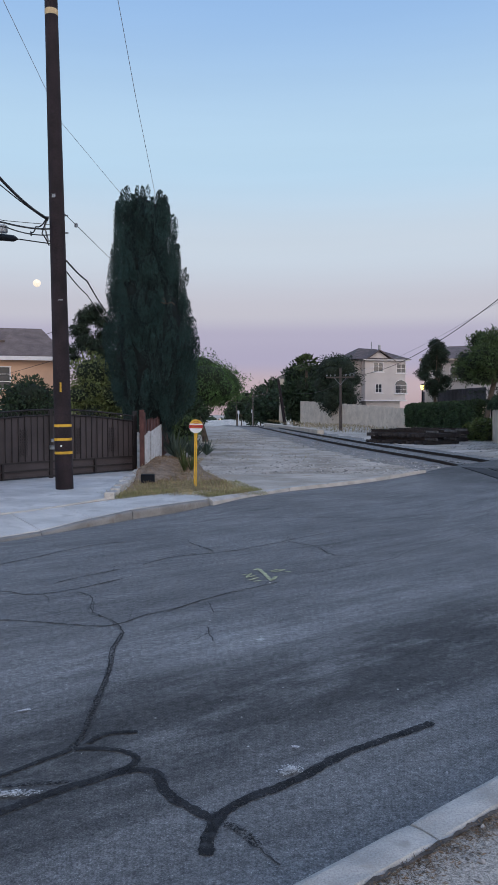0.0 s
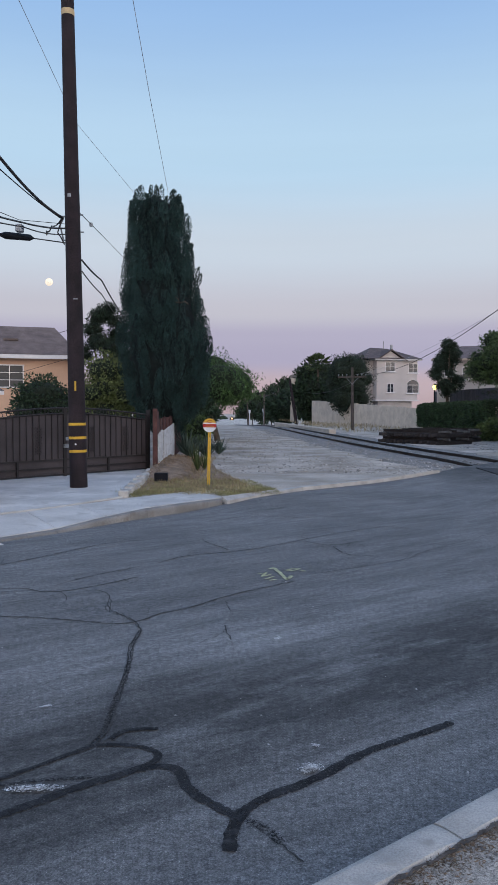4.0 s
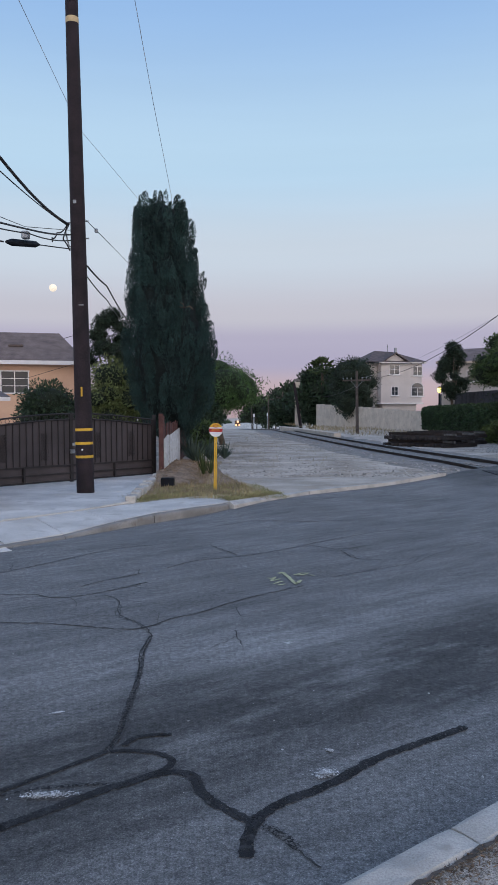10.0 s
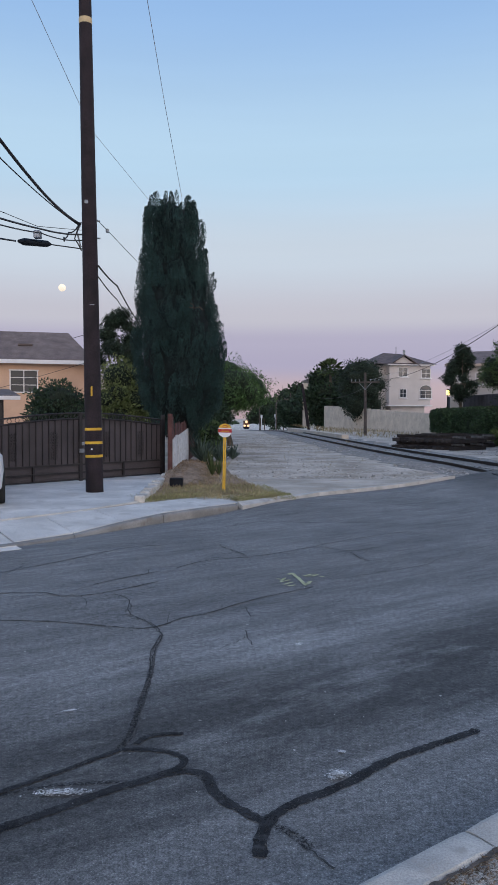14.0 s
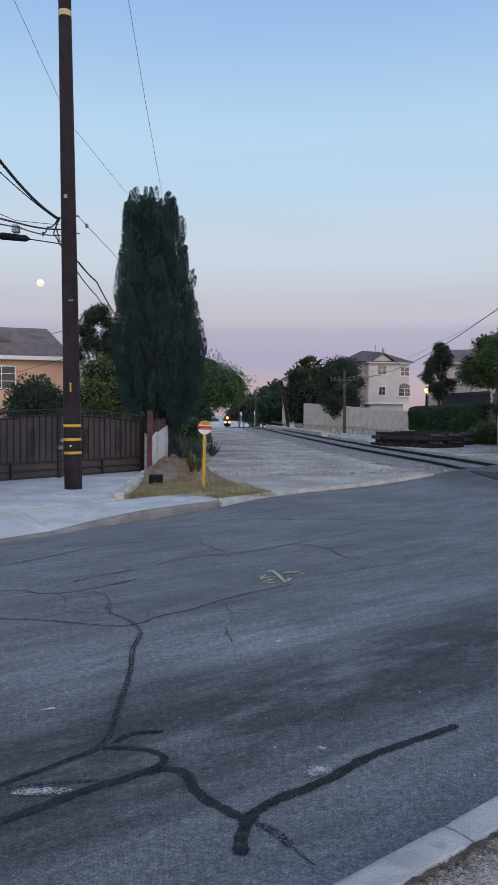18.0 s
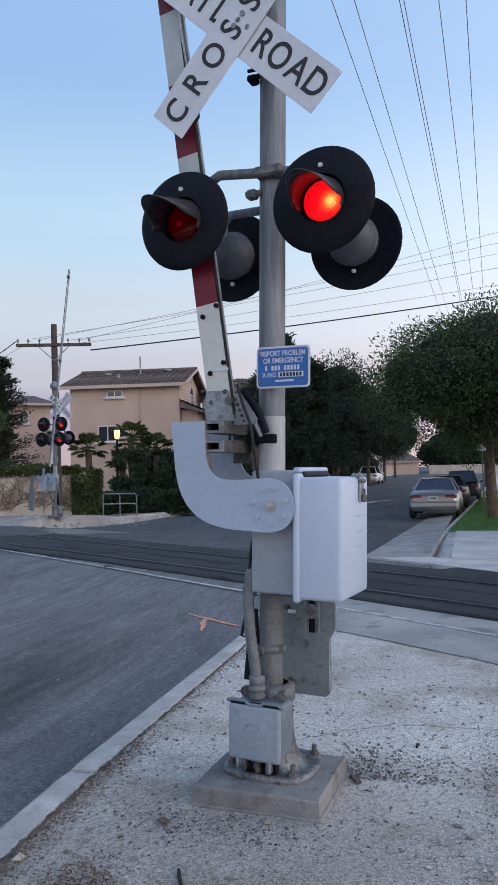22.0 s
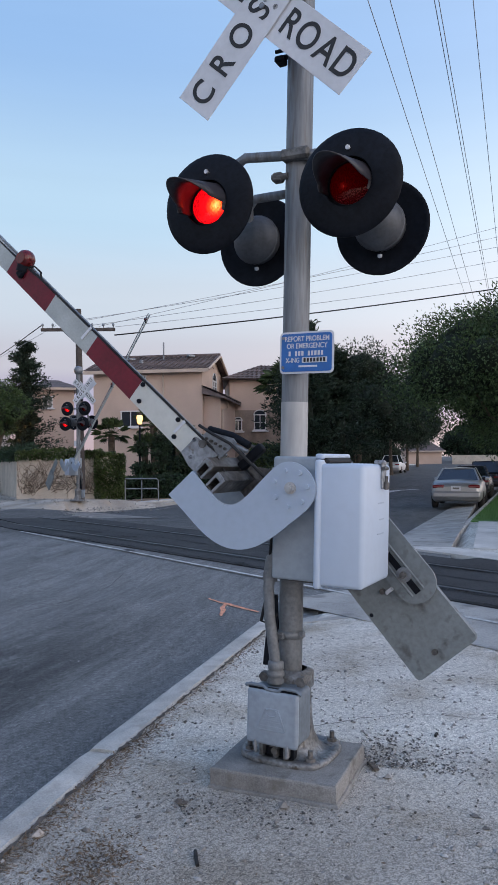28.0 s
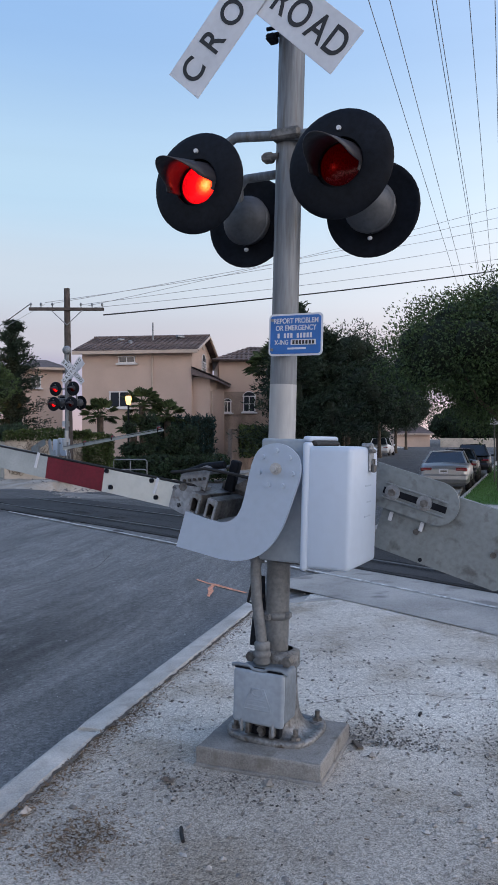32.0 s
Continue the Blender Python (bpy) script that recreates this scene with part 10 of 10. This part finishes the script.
def parking_sign():
    x, y = 25.6, 17.75
    root = thing("street_sign", "small white parking sign on a thin post", "sign", pose(x, y, 0, 0, 0, -52))
    part("post", Mb().box((0, 0.02, 1.35), (0.055, 0.04, 2.9), ch=0.005), M_STEELD, root)
    pl_ = part("plate", Mb().box((0, -0.01, 2.55), (0.34, 0.008, 0.46), ch=0.003), M_SIGNW, root, "white sign plate with dark print")
    part("print_bar", Mb().box((-0.04, -0.016, 2.68), (0.18, 0.003, 0.09)), M_SIGNK, pl_)
    for z in (2.55, 2.48, 2.42):
        part("print_bar", Mb().box((0, -0.016, z), (0.24, 0.003, 0.025)), M_STEELD, pl_)


parking_sign()
# concrete beyond the rails
root = thing("east_pavement", "pale concrete pavement and gutter beyond the rails", "pavement", kind="structure")
flat_poly("gutter_apron", [(10.25, 9.8, 0.0), (10.9, 8.75, 0.03), (17.2, 13.2, 0.0), (23, 17.3, -0.02), (22.4, 17.9, -0.13), (16.2, 13.9, -0.13)], 0, M_APRON, root)
flat_poly("strip", [(9.95, -8, 0.03), (10.55, -8, 0.03), (10.75, 7.2, 0.035), (10.9, 8.74, 0.035), (10.3, 9.6, 0.03), (10.05, 6.6, 0.03)], 0, M_CONC, root)
flat_poly("slab", [(11.2, 8.5, 0.02), (11.9, 6.9, 0.02), (14.6, 8.8, 0.02), (13.7, 10.3, 0.02)], 0, M_CONC, root)
flat_poly("slab", [(13.75, 10.33, 0.02), (14.65, 8.83, 0.02), (17.2, 10.7, 0.02), (16.2, 12.1, 0.02)], 0, M_CONC, root)
root = thing("north_pavement", "pale kerbed planting island and path at the far corner", "pavement", kind="structure")
flat_poly("path_slab", [xy(20.5, 11.3), xy(27.5, 10.2), xy(28.5, 12.4), xy(21.5, 12.9)], 0.03, M_CONC, root)
flat_poly("island", [xy(22.3, 10.25), xy(27.0, 9.75), xy(27.0, 10.1), xy(22.4, 10.9)], 0.06, M_CONC, root)
flat_poly("planting", [xy(22.7, 10.95), xy(26.6, 10.35), xy(26.9, 11.2), xy(23.2, 11.7)], 0.07, M_SOIL, root)
flat_poly("path_slab", [xy(29.0, 9.75), xy(60.0, 8.6), xy(60.0, 10.4), xy(29.5, 11.6)], 0.03, M_CONC, root)
# arrow-like white road paint beyond the crossing
for a, b in (((34.0, 3.4), (40.0, 2.2)), ((37.5, 4.3), (41.5, 1.2))):
    road_line("road_arrow", resample([xy(*a), xy(*b)], 0.5), 0.35, M_WHITE, "worn white arrow painted on the street")

# ---------------------------------------------------------------- vehicles
M_TYRE = mat("tyre_rubber", (0.02, 0.02, 0.02), 0.85, var=0.2, scale=8, fine=40)
M_RIM = mat("alloy_rim", (0.45, 0.45, 0.46), 0.35, 0.8, var=0.1, scale=8, fine=40)
M_TAIL = mat("red_tail_lamp", (0.17, 0.010, 0.014), 0.2, var=0.15, scale=8, fine=40, spec=0.7)
M_CARGLASS = glass_mat("car_glass", (0.02, 0.025, 0.03), 0.04)
M_SILVER = mat("silver_car_paint", (0.36, 0.37, 0.385), 0.28, 0.5, var=0.05, scale=2, fine=20, bump=0)
M_DARKCAR = mat("dark_car_paint", (0.03, 0.032, 0.038), 0.25, 0.2, var=0.05, scale=2, fine=20, bump=0)
M_WHITECAR = mat("white_car_paint", (0.74, 0.74, 0.75), 0.28, 0.0, var=0.04, scale=2, fine=20, bump=0)


def car(name, label, m, paint, L=4.8, W=1.78, H=1.44, boot=1.02, suv=False):
    """Car with rounded shell, greenhouse, lamps and wheels; it points along local +y, its tail at -y."""
    root = thing(name, label, "car", m)
    hl = L / 2
    # lower body: stations (y, half width, sill, shoulder height)
    st = [(-hl, 0.70, 0.45, 0.78), (-hl + 0.06, 0.80, 0.34, 0.90), (-hl + 0.35, 0.87, 0.26, boot * 0.97), (-hl + 1.0, 0.89, 0.24, boot), (-0.3, 0.89, 0.22, 0.98), (hl - 1.6, 0.89, 0.24, 0.95), (hl - 0.7, 0.87, 0.26, 0.82), (hl - 0.15, 0.80, 0.32, 0.68), (hl, 0.66, 0.42, 0.58)]
    rings = []
    for y, hw, z0, z1 in st:
        hw *= W / 1.78
        prof = [(0.0, z0), (hw * 0.86, z0), (hw * 0.97, z0 + 0.10), (hw, (z0 + z1) / 2), (hw * 0.975, z1 - 0.10), (hw * 0.90, z1 - 0.015), (hw * 0.80, z1), (0.0, z1 + 0.025)]
        rings.append([(x, y, z) for x, z in prof] + [(-x, y, z) for x, z in prof[-2:0:-1]])
    k = len(rings[0])
    mb = Mb()
    mb.add([p for r in rings for p in r], [(i * k + j, i * k + (j + 1) % k, (i + 1) * k + (j + 1) % k, (i + 1) * k + j) for i in range(len(rings) - 1) for j in range(k)], True)
    mb.add(rings[0], [tuple(range(k))])
    mb.add(rings[-1], [tuple(range(k))])
    body = part("body", mb, paint, root)
    y0, y1, y2, y3 = (-hl + 0.75, -hl + 1.45, 0.25, 1.15) if not suv else (-hl + 0.08, -hl + 0.45, 0.35, 1.15)
    hb, ht = 0.75 * W / 1.78, 0.55 * W / 1.78
    base = boot - 0.02
    V = [(-hb, y0, base), (hb, y0, base), (-hb, y3, 0.93), (hb, y3, 0.93), (-ht, y1, H - 0.03), (ht, y1, H - 0.03), (-ht, y2, H - 0.02), (ht, y2, H - 0.02), (0, y1 - 0.03, H - 0.0), (0, y2 + 0.03, H + 0.01)]
    part("roof", Mb().add([V[4], V[8], V[5], V[7], V[9], V[6], (-ht, y1, H - 0.08), (ht, y1, H - 0.08), (ht, y2, H - 0.08), (-ht, y2, H - 0.08)], [(0, 1, 4, 5), (1, 2, 3, 4), (0, 6, 7, 2, 1), (2, 7, 8, 3), (3, 8, 9, 5, 4), (5, 9, 6, 0)]), paint, root)
    part("rear_window", Mb().add([V[0], V[1], V[5], V[4]], [(0, 1, 2, 3)]), M_CARGLASS, root, "dark rear window")
    part("windscreen", Mb().add([V[2], V[3], V[7], V[6]], [(0, 1, 2, 3)]), M_CARGLASS, root)
    for sx, ix in ((-1, (0, 2, 6, 4)), (1, (1, 3, 7, 5))):
        part("side_window", Mb().add([V[i] for i in ix], [(0, 1, 2, 3)]), M_CARGLASS, root)
        p = [Vector(V[i]) for i in ix]
        for a, b in ((0, 3), (1, 2)):
            part("pillar", Mb().tube([p[a] * 1.0 + Vector((0, 0, -0.01)), p[b] * 1.0], 0.035, 6), paint, root)
        mid = (p[0].lerp(p[1], 0.48), p[3].lerp(p[2], 0.42))
        part("pillar", Mb().tube(mid, 0.030, 6), M_BLACK, root)
        part("tail_lamp", Mb().box((sx * 0.60 * W / 1.78, -hl + 0.04, 0.80), (0.40, 0.10, 0.115), ch=0.03), M_TAIL, root, "red tail lamp")
        part("head_lamp", Mb().box((sx * 0.60 * W / 1.78, hl - 0.14, 0.62), (0.36, 0.16, 0.13), ch=0.03), M_GLASSL, root)
        if L > 4:
            part("mirror", Mb().box((sx * (0.95 * W / 1.78), 0.85, 1.0), (0.18, 0.10, 0.13), ch=0.03), paint, root)
    part("bumper", Mb().box((0, -hl + 0.02, 0.52), (1.62 * W / 1.78, 0.18, 0.22), ch=0.05), paint, root)
    part("plate", Mb().box((0, -hl - 0.035, 0.74), (0.32, 0.012, 0.16), ch=0.004), M_SIGNW, root)
    part("plate_bar", Mb().box((0, -hl - 0.043, 0.74), (0.22, 0.004, 0.06)), M_STEELD, root)
    for sx in (-1, 1):
        for y in (-hl + 0.95, hl - 0.95):
            w = part("wheel", Mb().lathe([(0.20, -0.10), (0.295, -0.105), (0.325, -0.06), (0.325, 0.06), (0.295, 0.105), (0.20, 0.10)], 22, pose(sx * (0.80 * W / 1.78), y, 0.325, 0, 90)), M_TYRE, root, "black tyre")
            part("rim", Mb().lathe([(0.0, -0.085), (0.20, -0.085), (0.20, 0.085), (0.0, 0.085)], 16, pose(sx * (0.80 * W / 1.78), y, 0.325, 0, 90)), M_RIM, w)
    return root


ROAD_TURN = math.degrees(math.atan2(ALONG.y, ALONG.x)) - 90 - 2.5
car("sedan", "silver sedan parked at the kerb", pose(23.3, 18.2, -0.13, 0, 0, ROAD_TURN), M_SILVER)
car("sedan", "dark sedan parked behind the silver one", pose(28.9, 21.9, -0.12, 0, 0, ROAD_TURN), M_DARKCAR, 4.6, 1.78, 1.46)
car("suv", "black car parked further up the street", pose(34.6, 25.3, -0.08, 0, 0, ROAD_TURN), M_DARKCAR, 4.6, 1.85, 1.62, 1.05, True)
car("suv", "white pickup parked under the trees", pose(54.4, 50.3, grade(54.4, 50.3) - 0.13, 0, 0, ROAD_TURN), M_WHITECAR, 4.9, 1.9, 1.7, 1.08, True)
car("hatchback", "small white hatchback parked in the driveway", pose(-6.17, 14.4, 0.004, 0, 0, 20), M_WHITECAR, 3.5, 1.70, 1.46, 1.0, True)

# end of the street
masonry("wall_street_end", "beige wall across the end of the street", (86.0, 68.5), (97.0, 54.5), 0.3, 2.3, 2.3, 0.3, M_CREAM, 6)
for x, y, w in ((52, 53.5, 6), (58, 57.5, 6), (64, 62.5, 7), (71, 68.5, 7)):
    add_tree("shrub", "dark shrubbery under the street trees", x, y, grade(x, y) - 0.2, w, w, 0.2, 4.2, 14, 7000, 0.26, M_STREETD, int(x), trunk=0.08, category="shrub")
back_house((83.3, 74.6), (87.3, 71.4), 3.0, 5, "low pale house at the end of the street", 1.6)
back_house((98, 66), (105, 57), 4.6, 8, "low pale house at the end of the street", 2.0)


def garage():
    """Low lean-to with a thin white-edged roof beyond the gate."""
    root = thing("lean_to", "low lean-to with thin white-edged roof beyond the gate", "lean-to")
    m, L = frame_of((-9.6, 18.0), (-6.5, 19.05))
    P = lambda x, y, z: m @ Vector((x, y, z))
    part("roof", Mb().add([P(0, 0, 2.16), P(L, 0, 2.16), P(L - 0.3, 2.6, 2.40), P(0, 2.6, 2.40), P(0, 0, 2.08), P(L, 0, 2.08), P(L - 0.3, 2.6, 2.32), P(0, 2.6, 2.32)], [(0, 1, 2, 3), (4, 5, 1, 0), (5, 6, 2, 1), (6, 7, 3, 2), (4, 7, 6, 5), (0, 3, 7, 4)]), M_TILE, root)
    part("fascia", Mb().box((L / 2, -0.03, 2.10), (L, 0.05, 0.10), m, ch=0.008), M_TRIM, root, "white gutter edge")
    for x in (0.2, L - 0.5):
        part("post", Mb().box((x, 0.2, 1.04), (0.09, 0.09, 2.12), m, ch=0.006), M_GATE, root)
        part("post", Mb().box((x, 2.4, 1.15), (0.09, 0.09, 2.34), m, ch=0.006), M_GATE, root)


garage()

# ---------------------------------------------------------------- moon and train
m_ = mat("moon_surface", (0.4, 0.38, 0.34), 1.0, var=0.15, scale=0.08, fine=0.3, bump=0, emit=((1.0, 0.86, 0.68), 0.78))
mb = Mb()
ball(mb, (0, 0, 0), 14.5, 14.5, 0, 28, 18, 0.0)
moon = part("moon", mb, m_)
tagged(moon, "pale full moon low in the dusk sky", "moon")
moon.location = (-809.6, 2888.7, 488.5)
M_LOCO = mat("locomotive_paint", (0.10, 0.05, 0.025), 0.5, var=0.2, scale=2, fine=20)
M_HEAD = glow_mat("headlight_glass", (1.0, 0.42, 0.06), 1.25)
train = thing("locomotive", "approaching diesel locomotive with lit headlights", "locomotive", pose(0, 0, 0))
part("hood", Mb().box((0, 9, 2.9), (1.9, 14, 2.9), ch=0.15), M_LOCO, train)
part("cab", Mb().box((0, 2.6, 3.1), (3.0, 2.6, 3.0), ch=0.2), M_LOCO, train)
part("nose", Mb().box((0, 0.7, 2.4), (2.2, 1.6, 1.9), ch=0.2), M_LOCO, train)
part("frame", Mb().box((0, 8, 1.25), (3.0, 17, 0.5), ch=0.05), M_BLACK, train)
part("pilot", Mb().box((0, -0.3, 0.75), (2.8, 0.4, 0.9), ch=0.08), M_BLACK, train)
part("windscreen", Mb().box((0, 1.27, 3.9), (2.4, 0.06, 0.7), ch=0.02), M_CARGLASS, train)
for y in (3.2, 12.8):
    bog = part("bogie", Mb().box((0, y, 0.7), (2.4, 4.2, 0.5), ch=0.08), M_BLACK, train)
    for d in (-1.6, 0, 1.6):
        part("wheelset", Mb().cyl((-0.78, y + d, 0.5), (0.78, y + d, 0.5), 0.5, n=18), M_STEELD, bog)
for x, z, r in ((0.0, 3.95, 0.62), (-0.9, 2.0, 0.55), (0.9, 2.0, 0.55)):
    part("headlight", Mb().cyl((x, -0.15 if z > 3 else -0.55, z), (x, -0.08 if z > 3 else -0.45, z), r, n=14), M_HEAD, train, "glaring round headlight")


def train_row(t):
    y = 340 - 12 * (t - 17)
    dx = (rail_x(y + 6) - rail_x(y - 6)) / 12
    return (t, pose(rail_x(y) + 0.75, y, track_z(y) + 0.053, math.degrees(math.atan2(track_z(y + 6) - track_z(y - 6), 12)), 0, -math.degrees(math.atan(dx))))


MOVES.append((train, [train_row(t) for t in (0, 4, 8, 12, 16, 20, 24, 28, 32)]))


def motions():
    for ob, rows in MOVES:
        walk(ob, rows)


motions()
